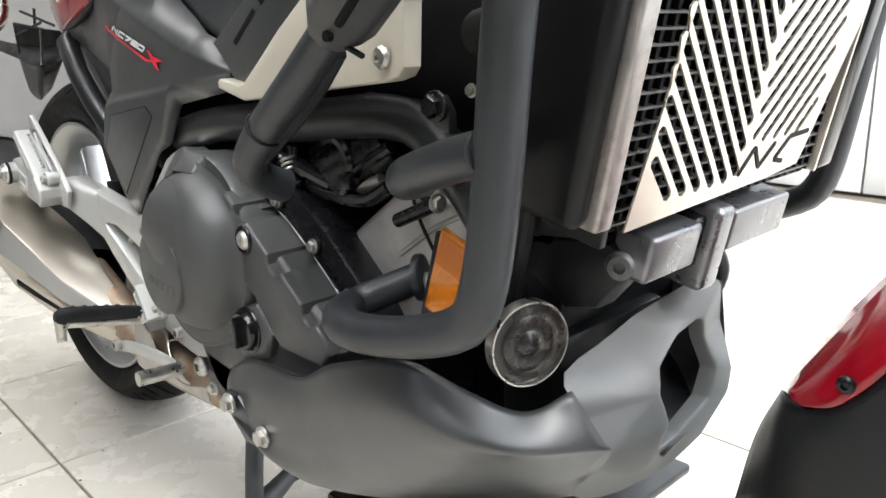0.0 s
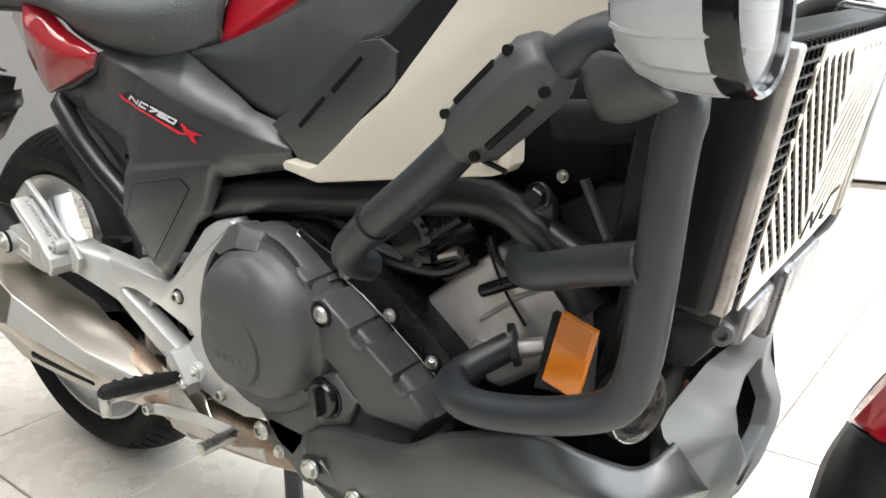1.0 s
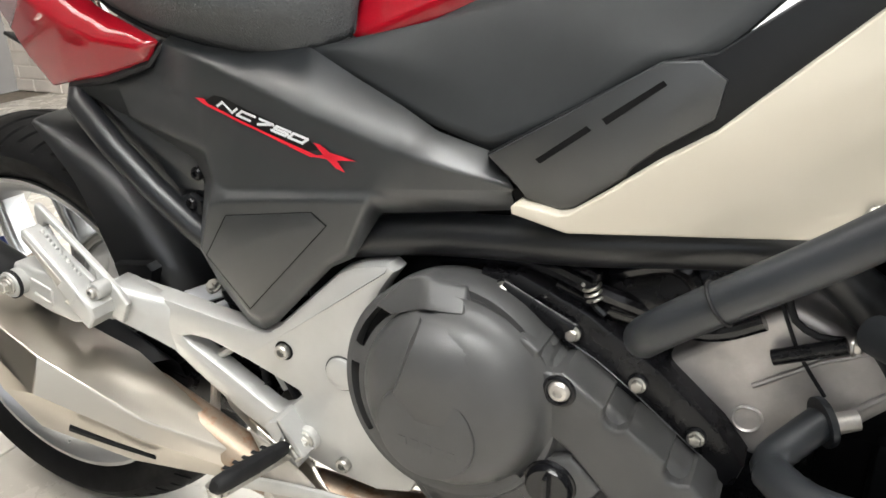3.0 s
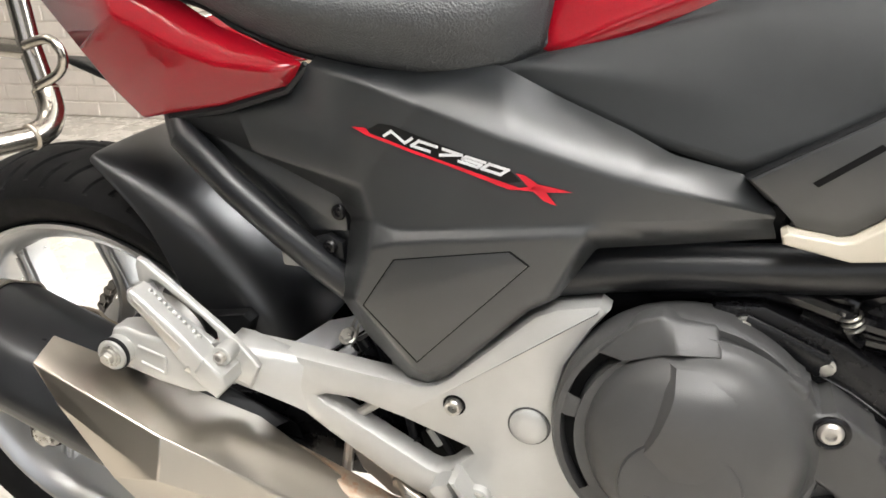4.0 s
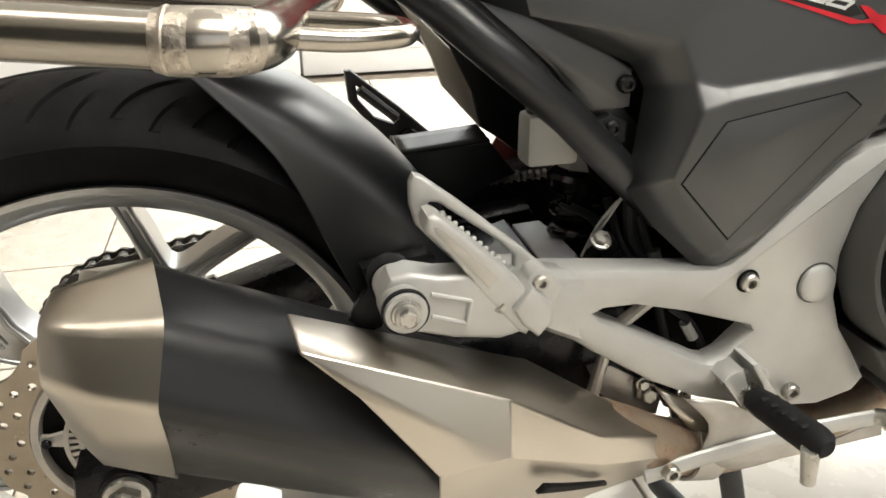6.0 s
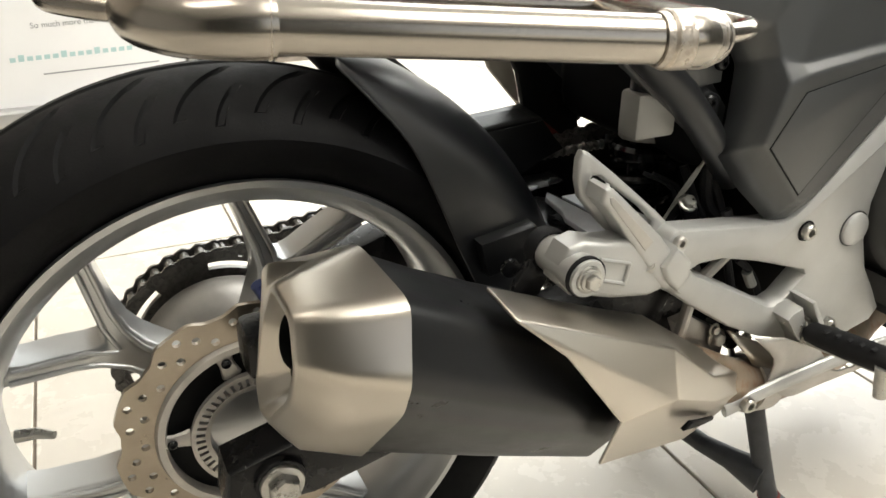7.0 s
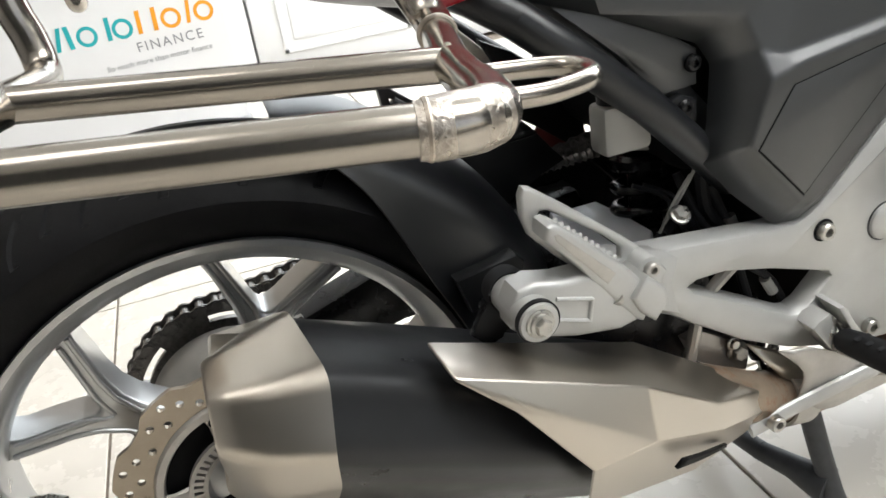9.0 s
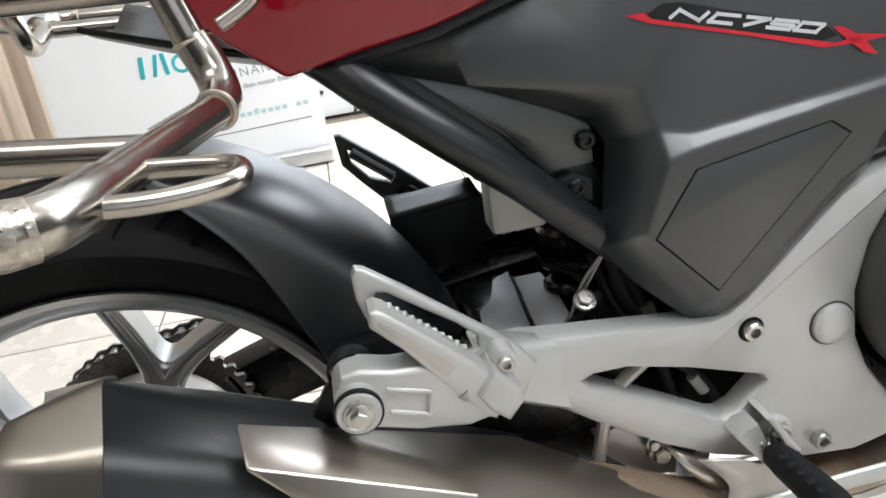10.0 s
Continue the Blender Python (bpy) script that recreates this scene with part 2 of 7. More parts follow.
ORANGE_INK = mat("orange_ink", (0.85, 0.35, 0.02), 0.45)
GREY_INK = mat("grey_ink", (0.28, 0.29, 0.3), 0.45)
ALU = uneven(mat("anodised_aluminium", (0.6, 0.6, 0.6), 0.35, 0.9), 20, 0.3, 0.45)
WOOD_TRIM = mottle(mat("pale_wood_trim", (0.55, 0.44, 0.33), 0.5), 30, 0.15, (1, 1, 0.1))


# ---- building helpers ----
def finish(me, angle=35):
    for p in me.polygons:
        p.use_smooth = True
    me.set_sharp_from_angle(angle=radians(angle))


def thing(name, base, label, category, group="", kind=""):
    ob = new(name)
    ob.empty_display_size = 0.05
    ob.location = base
    return tagged(ob, label, category, group, kind)


def base_of(ob):
    """Where a thing or part stands: all are kept in the place's own metres."""
    return Matrix.Translation(ob.location)


def group_part(name, parent, at=(0, 0, 0), label=""):
    """A part that only gathers sub-parts."""
    ob = new(name)
    ob.empty_display_size = 0.03
    ob.parent = parent
    ob.matrix_parent_inverse = base_of(parent).inverted()
    ob.location = at
    return tagged(ob, label)


def part(name, bm, material, parent, label="", angle=35, subsurf=0, solid=0.0, bevel=0.0, offset=-1.0):
    """Links a bmesh, whose points are in the place's own metres, as one mesh under a thing or a part."""
    me = bpy.data.meshes.new(name)
    bm.normal_update()
    bm.to_mesh(me)
    bm.free()
    finish(me, angle)
    me.materials.append(material)
    ob = new(name, me)
    if parent:
        ob.parent = parent
        ob.matrix_parent_inverse = base_of(parent).inverted()
    if solid:
        mod = ob.modifiers.new("thickness", "SOLIDIFY")
        mod.thickness, mod.offset = solid, offset
    if bevel:
        mod = ob.modifiers.new("edge", "BEVEL")
        mod.width, mod.segments, mod.limit_method, mod.angle_limit = bevel, 3, "ANGLE", radians(28)
    if subsurf:
        mod = ob.modifiers.new("smooth", "SUBSURF")
        mod.levels = mod.render_levels = subsurf
    if label:
        tagged(ob, label)
    return ob


def moulded(points, faces, soft=0.006, seg=3):
    """A moulded shell from named corner points and faces between them, with softly rounded folds."""
    bm = bmesh.new()
    used = {k for f in faces for k in f.split()}
    vs = {k: bm.verts.new(p) for k, p in points.items() if k in used}
    for f in faces:
        bm.faces.new([vs[k] for k in f.split()])
    faces_up(bm)
    inner = [e for e in bm.edges if len(e.link_faces) == 2]
    bmesh.ops.bevel(bm, geom=inner, offset=soft, segments=seg, affect="EDGES", profile=0.5, clamp_overlap=True)
    return bm


def join(*bms):
    out = bmesh.new()
    for b in bms:
        me = bpy.data.meshes.new("joined")
        b.to_mesh(me)
        b.free()
        out.from_mesh(me)
        bpy.data.meshes.remove(me)
    return out


def faces_up(bm):
    bmesh.ops.recalc_face_normals(bm, faces=bm.faces)
    return bm


def box(lo, hi, r=0.0, seg=2):
    bm = bmesh.new()
    bmesh.ops.create_cube(bm, size=1, matrix=Matrix.Translation((Vector(lo) + Vector(hi)) / 2) @ Matrix.Diagonal((*(Vector(hi) - Vector(lo)), 1)))
    if r:
        bmesh.ops.bevel(bm, geom=bm.edges[:], offset=r, segments=seg, affect="EDGES", profile=0.5)
    return bm


def prism(outline, y0, y1, r=0.0, seg=2, holes=()):
    """A plate with an outline in x and z, from y0 (the outer face) to y1; r rounds its outer rim."""
    bm = bmesh.new()
    loops = [[bm.verts.new((x, y0, z)) for x, z in ring] for ring in (outline, *holes)]
    edges = []
    for ring in loops:
        edges += [bm.edges.new((a, b)) for a, b in zip(ring, ring[1:] + ring[:1])]
    if holes:
        made = bmesh.ops.triangle_fill(bm, edges=edges, use_beauty=True, use_dissolve=False)
        bmesh.ops.dissolve_limit(bm, angle_limit=0.01, verts=bm.verts[:], edges=[e for e in bm.edges if not e.is_boundary])
    else:
        bm.faces.new(loops[0])
    ext = bmesh.ops.extrude_face_region(bm, geom=bm.faces[:])
    moved = [v for v in ext["geom"] if isinstance(v, bmesh.types.BMVert)]
    bmesh.ops.translate(bm, vec=(0, y1 - y0, 0), verts=moved)
    faces_up(bm)
    if r:
        rim = [e for e in bm.edges if all(abs(v.co.y - y0) < 1e-5 for v in e.verts) and len(e.link_faces) == 2 and abs(e.link_faces[0].normal.y * e.link_faces[1].normal.y) < 0.3]
        bmesh.ops.bevel(bm, geom=rim, offset=r, segments=seg, affect="EDGES", profile=0.5)
    return faces_up(bm)


def cage(rows, close=False):
    """A sheet through rows of points, each as long as the next."""
    bm = bmesh.new()
    vs = [[bm.verts.new(p) for p in row] for row in rows]
    for a, b in zip(vs, vs[1:]):
        n = len(a)
        for i in range(n if close else n - 1):
            bm.faces.new((a[i], a[(i + 1) % n], b[(i + 1) % n], b[i]))
    return faces_up(bm)


def smooth_path(points, step):
    """Catmull-Rom through the points."""
    pts = [Vector(p) for p in points]
    out = []
    for i in range(len(pts) - 1):
        a, b, c, d = pts[max(i - 1, 0)], pts[i], pts[i + 1], pts[min(i + 2, len(pts) - 1)]
        n = max(2, int((c - b).length / step))
        for k in range(n):
            t = k / n
            out.append(0.5 * (2 * b + (c - a) * t + (2 * a - 5 * b + 4 * c - d) * t * t + (3 * b - a - 3 * c + d) * t ** 3))
    return out + [pts[-1]]


def sweep(path, radius, seg=16, caps=True, flat=1.0, closed=False):
    """A tube along a path; radius may be a list, one for each point."""
    bm = bmesh.new()
    pts = [Vector(p) for p in path]
    n = len(pts)
    rad = radius if isinstance(radius, (list, tuple)) else [radius] * n
    rings, ref = [], None
    for i, p in enumerate(pts):
        if closed:
            d = (pts[(i + 1) % n] - pts[i - 1]).normalized()
        else:
            d = (pts[min(i + 1, n - 1)] - pts[max(i - 1, 0)]).normalized()
        if ref is None:
            ref = d.orthogonal().normalized() if abs(d.y) > 0.9 else d.cross(Vector((0, 1, 0))).normalized()
        ref = (ref - d * ref.dot(d)).normalized()
        side = d.cross(ref)
        rings.append([bm.verts.new(p + rad[i] * (math.cos(2 * math.pi * k / seg) * ref + flat * math.sin(2 * math.pi * k / seg) * side)) for k in range(seg)])
    pairs = list(zip(rings, rings[1:])) + ([(rings[-1], rings[0])] if closed else [])
    for a, b in pairs:
        for k in range(seg):
            bm.faces.new((a[k], a[(k + 1) % seg], b[(k + 1) % seg], b[k]))
    if caps and not closed:
        bm.faces.new(rings[0])
        bm.faces.new(rings[-1])
    return faces_up(bm)


def lathe(profile, centre, axis, seg=48, arc=1.0, close=False):
    """A body of revolution: the profile is (distance along the axis, radius)."""
    bm = bmesh.new()
    turn = Vector(axis).normalized().to_track_quat("Z", "X").to_matrix().to_4x4()
    m = Matrix.Translation(centre) @ turn
    n = seg if arc >= 1 else seg + 1
    rings = []
    for k in range(n):
        a = 2 * math.pi * arc * k / seg
        rings.append([bm.verts.new(m @ Vector((r * math.cos(a), r * math.sin(a), h))) for h, r in profile])
    for k in range(n if arc >= 1 else n - 1):
        a, b = rings[k], rings[(k + 1) % n]
        for i in range(len(profile) - (0 if close else 1)):
            j = (i + 1) % len(profile)
            bm.faces.new((a[i], a[j], b[j], b[i]))
    bmesh.ops.remove_doubles(bm, verts=bm.verts, dist=1e-5)
    return faces_up(bm)


def disc(r, h, centre, axis, seg=24, r_edge=0.0):
    e = min(r_edge, h * 0.49, r * 0.49)
    prof = [(0, 0.0), (0, r), (h - e, r), (h - e * 0.3, r - e * 0.3), (h, r - e), (h, 0.0)] if e else [(0, 0.0), (0, r), (h, r), (h, 0.0)]
    return lathe(prof, centre, axis, seg)


def crom(a, b, c, d, t):
    return 0.5 * (2 * b + (c - a) * t + (2 * a - 5 * b + 4 * c - d) * t * t + (3 * b - a - 3 * c + d) * t ** 3)


def fine(points, n):
    """n steps between each two of the points, on a smooth line through all of them."""
    p = [Vector(q) for q in points]
    out = []
    for i in range(len(p) - 1):
        a = p[i - 1] if i else 2 * p[0] - p[1]
        d = p[i + 2] if i + 2 < len(p) else 2 * p[-1] - p[-2]
        out += [crom(a, p[i], p[i + 1], d, k / n) for k in range(n)]
    return out + [p[-1]]


def sheet(rows, n=4, m=4):
    """A smooth skin through rows of points, each as long as the next."""
    long = [fine(r, n) for r in rows]
    cols = [fine(c, m) for c in zip(*long)]
    return cage([list(r) for r in zip(*cols)])


def mirrored(rows):
    return [[(x, -y, z) for x, y, z in r] for r in rows]


def torus(centre, axis, big, small, seg=28, sub=8):
    prof = [(small * math.sin(2 * math.pi * k / sub), big + small * math.cos(2 * math.pi * k / sub)) for k in range(sub)]
    return lathe(prof, centre, axis, seg, close=True)


def coil(a, b, r, wire, turns, seg=8):
    a, b = Vector(a), Vector(b)
    d = (b - a).normalized()
    u = d.orthogonal().normalized()
    v = d.cross(u)
    n = int(turns * 16)
    return sweep([a.lerp(b, k / n) + r * (math.cos(2 * math.pi * k / 16) * u + math.sin(2 * math.pi * k / 16) * v) for k in range(n + 1)], wire, seg)


def onto(tree, outline, lift, thick=0.0004, n=6):
    """A thin decal with an outline in x and z, laid on the outer side of a skin."""
    bm = bmesh.new()
    bm.faces.new([bm.verts.new((x, 0, z)) for x, z in outline])
    bmesh.ops.triangulate(bm, faces=bm.faces[:])
    bmesh.ops.subdivide_edges(bm, edges=bm.edges[:], cuts=n, use_grid_fill=True)
    for v in bm.verts:
        hit = tree.ray_cast(Vector((v.co.x, -1, v.co.z)), Vector((0, 1, 0)))[0]
        v.co.y = (hit.y if hit else -0.17) - lift
    return faces_up(bm)


BOLTS = {}


def bolt(parent, at, axis=(0, -1, 0), r=0.006, material=None, kind="hex", label=""):
    """A bolt head with its flange: kind hex, socket or button. Alike ones share one mesh."""
    material = material or ZINC
    key = (kind, round(r, 4), material.name)
    if key not in BOLTS:
        if kind == "hex":
            bm = join(disc(r * 1.35, r * 0.35, (0, 0, 0), (0, 0, 1), 20, r * 0.15), lathe([(0, 0.0), (0, r), (r * 0.9, r), (r * 1.05, r * 0.85), (r * 1.05, 0.0)], (0, 0, 0), (0, 0, 1), 6))
        elif kind == "socket":
            bm = lathe([(0, r), (r * 0.8, r), (r, r * 0.85), (r, r * 0.52), (r * 0.35, r * 0.5), (r * 0.35, 0.0)], (0, 0, 0), (0, 0, 1), 24)
        else:
            bm = lathe([(0, r), (r * 0.25, r * 0.98), (r * 0.55, r * 0.75), (r * 0.62, r * 0.42), (r * 0.3, r * 0.4), (r * 0.3, 0.0)], (0, 0, 0), (0, 0, 1), 24)
        me = bpy.data.meshes.new("bolt")
        bm.to_mesh(me)
        bm.free()
        finish(me, 30)
        me.materials.append(material)
        BOLTS[key] = me
    ob = new("bolt", BOLTS[key])
    ob.parent = parent
    ob.matrix_parent_inverse = base_of(parent).inverted()
    ob.matrix_basis = Matrix.Translation(at) @ Vector(axis).normalized().to_track_quat("Z", "X").to_matrix().to_4x4()
    if label:
        tagged(ob, label)
    return ob


# ---- the room ----
X0, X1, Y0, Y1, H = ROOM
BRICK_Y, DOOR_Y, JAMB_X = 2.45, 2.85, -0.93


def slab(name, lo, hi, material, label, r=0.0):
    ob = part(name, box(lo, hi, r), material, None)
    return tagged(ob, label, name.split("_")[0], kind="structure")


floor = slab("floor", (X0, Y0, -0.12), (X1, DOOR_Y, -0.004), GROUT, "floor of large cream tiles with dark narrow joints")
slab("ceiling", (X0, Y0, H), (X1, DOOR_Y, H + 0.15), CEILING_PAINT, "plain white ceiling")
slab("wall_west", (X0 - 0.15, Y0, 0), (X0, DOOR_Y, H), GREY_WALL, "unseen plain wall, greyed to vary reflections")
# the window wall: sill, head and two piers round one wide opening
slab("wall_east_sill", (X1, Y0, 0), (X1 + 0.15, DOOR_Y, 0.35), DARK_WALL, "unseen wall under the wide window, dark to deepen reflections")
slab("wall_east_head", (X1, Y0, 2.75), (X1 + 0.15, DOOR_Y, H), WALL_PAINT, "white wall over the wide window")
slab("wall_east_pier_south", (X1, Y0, 0.35), (X1 + 0.15, -0.05, 2.75), DARK_WALL, "unseen wall beside the wide window, dark to deepen reflections")
slab("wall_east_pier_north", (X1, 2.45, 0.35), (X1 + 0.15, DOOR_Y, 2.75), WALL_PAINT, "white wall beside the wide window")
slab("wall_south_sill", (X0, Y0 - 0.15, 0), (X1, Y0, 0.5), DARK_WALL, "unseen wall under the shop window, dark to deepen reflections")
slab("wall_south_head", (X0, Y0 - 0.15, 2.55), (X1, Y0, H), DARK_WALL, "unseen wall over the shop window, dark to deepen reflections")
slab("wall_south_pier_west", (X0, Y0 - 0.15, 0.5), (0.2, Y0, 2.55), DARK_WALL, "unseen wall beside the shop window, dark to deepen reflections")
slab("wall_south_pier_east", (3.15, Y0 - 0.15, 0.5), (X1, Y0, 2.55), DARK_WALL, "unseen wall beside the shop window, dark to deepen reflections")
shop_window = thing("window_1", (1.65, Y0 - 0.07, 0.5), "white-framed shop window with thin glazing bars", "window", kind="structure")
for x in (0.2, 1.17, 2.15, 3.1):
    part("glazing_bar", box((x, Y0 - 0.1, 0.5), (x + 0.05, Y0 - 0.03, 2.55), 0.004), DOOR_PAINT, shop_window)
for z in (0.5, 1.0, 1.5, 2.0, 2.5):
    part("glazing_bar", box((0.2, Y0 - 0.095, z), (3.15, Y0 - 0.035, z + 0.04), 0.004), DOOR_PAINT, shop_window)
side_window = thing("window_2", (X1 + 0.07, 0.2, 0.35), "wide white-framed window beside the bike", "window", kind="structure")
for y in (-0.05, 0.75, 1.6, 2.4):
    part("window_frame", box((X1 + 0.03, y, 0.35), (X1 + 0.1, y + 0.05, 2.75), 0.004), DOOR_PAINT, side_window)

# back of the room: painted brick to one side, white panelled doors in a recess to the other
slab("wall_north", (X0, BRICK_Y + 0.012, 0), (JAMB_X - 0.06, BRICK_Y + 0.4, H), MORTAR_PAINT, "white painted brick wall")
slab("wall_north_return", (JAMB_X - 0.06, DOOR_Y, 0), (X1, DOOR_Y + 0.15, 0.95), WALL_PAINT, "white wall behind the panelled doors")
slab("wall_north_head", (JAMB_X - 0.06, DOOR_Y, 2.7), (X1, DOOR_Y + 0.15, H), WALL_PAINT, "white wall over the fanlight")
slab("wall_north_pier_west", (JAMB_X - 0.06, DOOR_Y, 0.95), (-0.38, DOOR_Y + 0.15, 2.7), WALL_PAINT, "white wall beside the fanlight")
slab("wall_north_pier_east", (2.58, DOOR_Y, 0.95), (X1, DOOR_Y + 0.15, 2.7), WALL_PAINT, "white wall beside the fanlight")
# Fanlight is out of view, added with its opening to admit back light.
fanlight = thing("window_3", (1.1, DOOR_Y + 0.02, 2.14), "unseen white-framed fanlight added over the doors for highlights", "window", kind="structure")
for x in (-0.38, 0.6, 1.57, 2.54):
    part("window_frame", box((x, DOOR_Y + 0.01, 2.14), (x + 0.04, DOOR_Y + 0.05, 2.7), 0.003), DOOR_PAINT, fanlight)
trim = part("trim", box((JAMB_X - 0.06, BRICK_Y - 0.05, 0), (JAMB_X + 0.03, DOOR_Y, H), 0.004), WOOD_TRIM, None)
inner_trim = part("trim", box((-0.83, BRICK_Y + 0.02, 0), (-0.765, BRICK_Y + 0.06, 2.2), 0.004), WOOD_TRIM, None)
tagged(inner_trim, "pale wooden upright of the door recess", "door frame", kind="structure")
tagged(trim, "pale wooden corner post where the brick wall ends", "corner post", kind="structure")



def panelled_door(name, x):
    """A white door leaf with a moulded panel over another, standing in the recess."""
    d = thing(name, (x + 0.4, DOOR_Y - 0.03, 0), "white door, panelled below, its unseen upper half opened for light", "door", kind="structure")
    y = DOOR_Y - 0.05
    part("door_leaf", box((x + 0.003, y, 0.012), (x + 0.797, y + 0.035, 0.97), 0.003), DOOR_PAINT, d)
    # The upper half is unseen; left open between stiles for the added light.
    for lo, hi in (((x + 0.003, 0.971), (x + 0.09, 2.05)), ((x + 0.71, 0.971), (x + 0.797, 2.05)), ((x + 0.0901, 1.96), (x + 0.7099, 2.05))):
        part("door_stile", box((lo[0], y, lo[1]), (hi[0], y + 0.035, hi[1]), 0.003), DOOR_PAINT, d)
    for z0, z1 in ((0.11, 0.86),):
        x0, x1 = x + 0.115, x + 0.685
        for lo, hi in (((x0, z0), (x1, z0 + 0.022)), ((x0, z1 - 0.022), (x1, z1)), ((x0, z0), (x0 + 0.022, z1)), ((x1 - 0.022, z0), (x1, z1))):
            part("moulding", box((lo[0], y - 0.009, lo[1]), (hi[0], y + 0.001, hi[1]), 0.004, 2), DOOR_PAINT, d)
        part("panel", box((x0 + 0.05, y - 0.005, z0 + 0.05), (x1 - 0.05, y + 0.001, z1 - 0.05), 0.003, 2), DOOR_PAINT, d)
    return d


for name, x in (("door_1", -0.424), ("door_2", 0.382), ("door_3", 1.188), ("door_4", 1.994)):
    panelled_door(name, x)
# Shadow line at the foot of the doors, laid down as a dark strip.
shade_strip = part("door_foot_shade", box((-0.6, DOOR_Y - 0.012, 0.0), (2.8, DOOR_Y, 0.012)), GROUT, None)
tagged(shade_strip, "dark strip along the door feet, painted as their shadow line", "threshold", kind="structure")



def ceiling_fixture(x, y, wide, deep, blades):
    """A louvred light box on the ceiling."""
    d = thing("ceiling_light", (x, y, H), "unseen white louvred light box on the ceiling, placed by highlights", "ceiling light", group="ceiling lights")
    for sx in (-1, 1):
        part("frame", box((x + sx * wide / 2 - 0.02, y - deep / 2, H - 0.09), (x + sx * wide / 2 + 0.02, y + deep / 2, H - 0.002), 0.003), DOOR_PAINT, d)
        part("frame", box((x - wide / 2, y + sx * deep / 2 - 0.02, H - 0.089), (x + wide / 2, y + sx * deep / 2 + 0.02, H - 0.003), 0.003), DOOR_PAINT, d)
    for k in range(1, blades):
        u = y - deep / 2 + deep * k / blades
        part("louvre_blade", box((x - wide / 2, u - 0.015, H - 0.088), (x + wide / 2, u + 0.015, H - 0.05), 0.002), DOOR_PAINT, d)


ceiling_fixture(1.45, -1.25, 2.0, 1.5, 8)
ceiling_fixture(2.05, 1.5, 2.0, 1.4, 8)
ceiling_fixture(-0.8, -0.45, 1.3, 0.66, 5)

# ---- banner ----
banner = thing("roller_banner", (-0.2, 2.15, 0), "white roller banner with teal and orange lettering on its base", "banner")
part("cassette", box((-0.66, 2.1, 0.006), (0.25, 2.21, 0.062), 0.012, 3), ALU, banner)
part("sheet", box((-0.645, 2.148, 0.06), (0.24, 2.152, 1.98)), BANNER_VINYL, banner)
part("top_rail", box((-0.65, 2.14, 1.97), (0.245, 2.16, 2.0), 0.004), ALU, banner)
part("foot", box((-0.5, 2.02, 0.0), (-0.45, 2.3, 0.008), 0.002), ALU, banner)
part("foot", box((0.08, 2.02, 0.0), (0.13, 2.3, 0.008), 0.002), ALU, banner)
# the printing climbs a little towards one edge
SLOPE = 0.03


def print_box(name, x0, z0, x1, z1, material, lean=0.0):
    pts = [(x0, z0), (x1, z0), (x1 + lean, z1), (x0 + lean, z1)]
    part(name, prism([(x, z + SLOPE * x) for x, z in pts], 2.1468, 2.1485), material, banner)


def print_ring(x, z, r, material):
    bm = lathe([(0, r - 0.011), (0.001, r - 0.011), (0.001, r), (0, r)], (x, 2.1482, z + SLOPE * x), (0, -1, 0), 32, close=True)
    part("ring", bm, material, banner)


for x0, x1, lean, ink in ((-0.334, -0.318, 0.008, TEAL_INK), (-0.292, -0.279, 0.016, TEAL_INK), (-0.25, -0.235, -0.006, TEAL_INK), (-0.134, -0.12, 0.004, TEAL_INK), (-0.038, -0.024, 0.004, ORANGE_INK), (0.012, 0.026, 0.004, ORANGE_INK), (0.118, 0.13, 0.01, ORANGE_INK)):
    print_box("bar", x0, 0.4, x1, 0.472, ink, lean)
for x, ink in ((-0.192, TEAL_INK), (-0.082, TEAL_INK), (0.072, ORANGE_INK), (0.178, ORANGE_INK)):
    print_ring(x, 0.428, 0.032, ink)
for k in range(22):
    if k not in (3, 19):
        print_box("bar", -0.34 + 0.0246 * k, 0.209, -0.3235 + 0.0246 * k, 0.229 if k in (5, 10, 14) else 0.2225, PALE_TEAL, 0.001)
print_box("bar", -0.155, 0.161, 0.197, 0.165, GREY_INK)


def print_words(name, text, x, z, size, ink):
    curve = bpy.data.curves.new(name, "FONT")
    curve.body, curve.size, curve.extrude = text, size, 0.0006
    curve.space_character = 1.25 if text.isupper() else 1.0
    curve.materials.append(ink)
    ob = new(name, curve)
    ob.parent = banner
    ob.matrix_parent_inverse = base_of(banner).inverted()
    ob.matrix_basis = Matrix.Translation((x, 2.1474, z)) @ Matrix.Rotation(-SLOPE, 4, "Y") @ Matrix.Rotation(radians(90), 4, "X")


print_words("caption", "FINANCE", -0.057, 0.344, 0.044, GREY_INK)
print_words("slogan", "So much more than motor finance", -0.165, 0.3005, 0.0245, GREY_INK)


# ---- the motorcycle ----
bike = thing("motorcycle", (0.7, 0, 0), "grey and red adventure motorcycle on its centre stand", "motorcycle")
AXLE = (0.0, 0.0, 0.312)


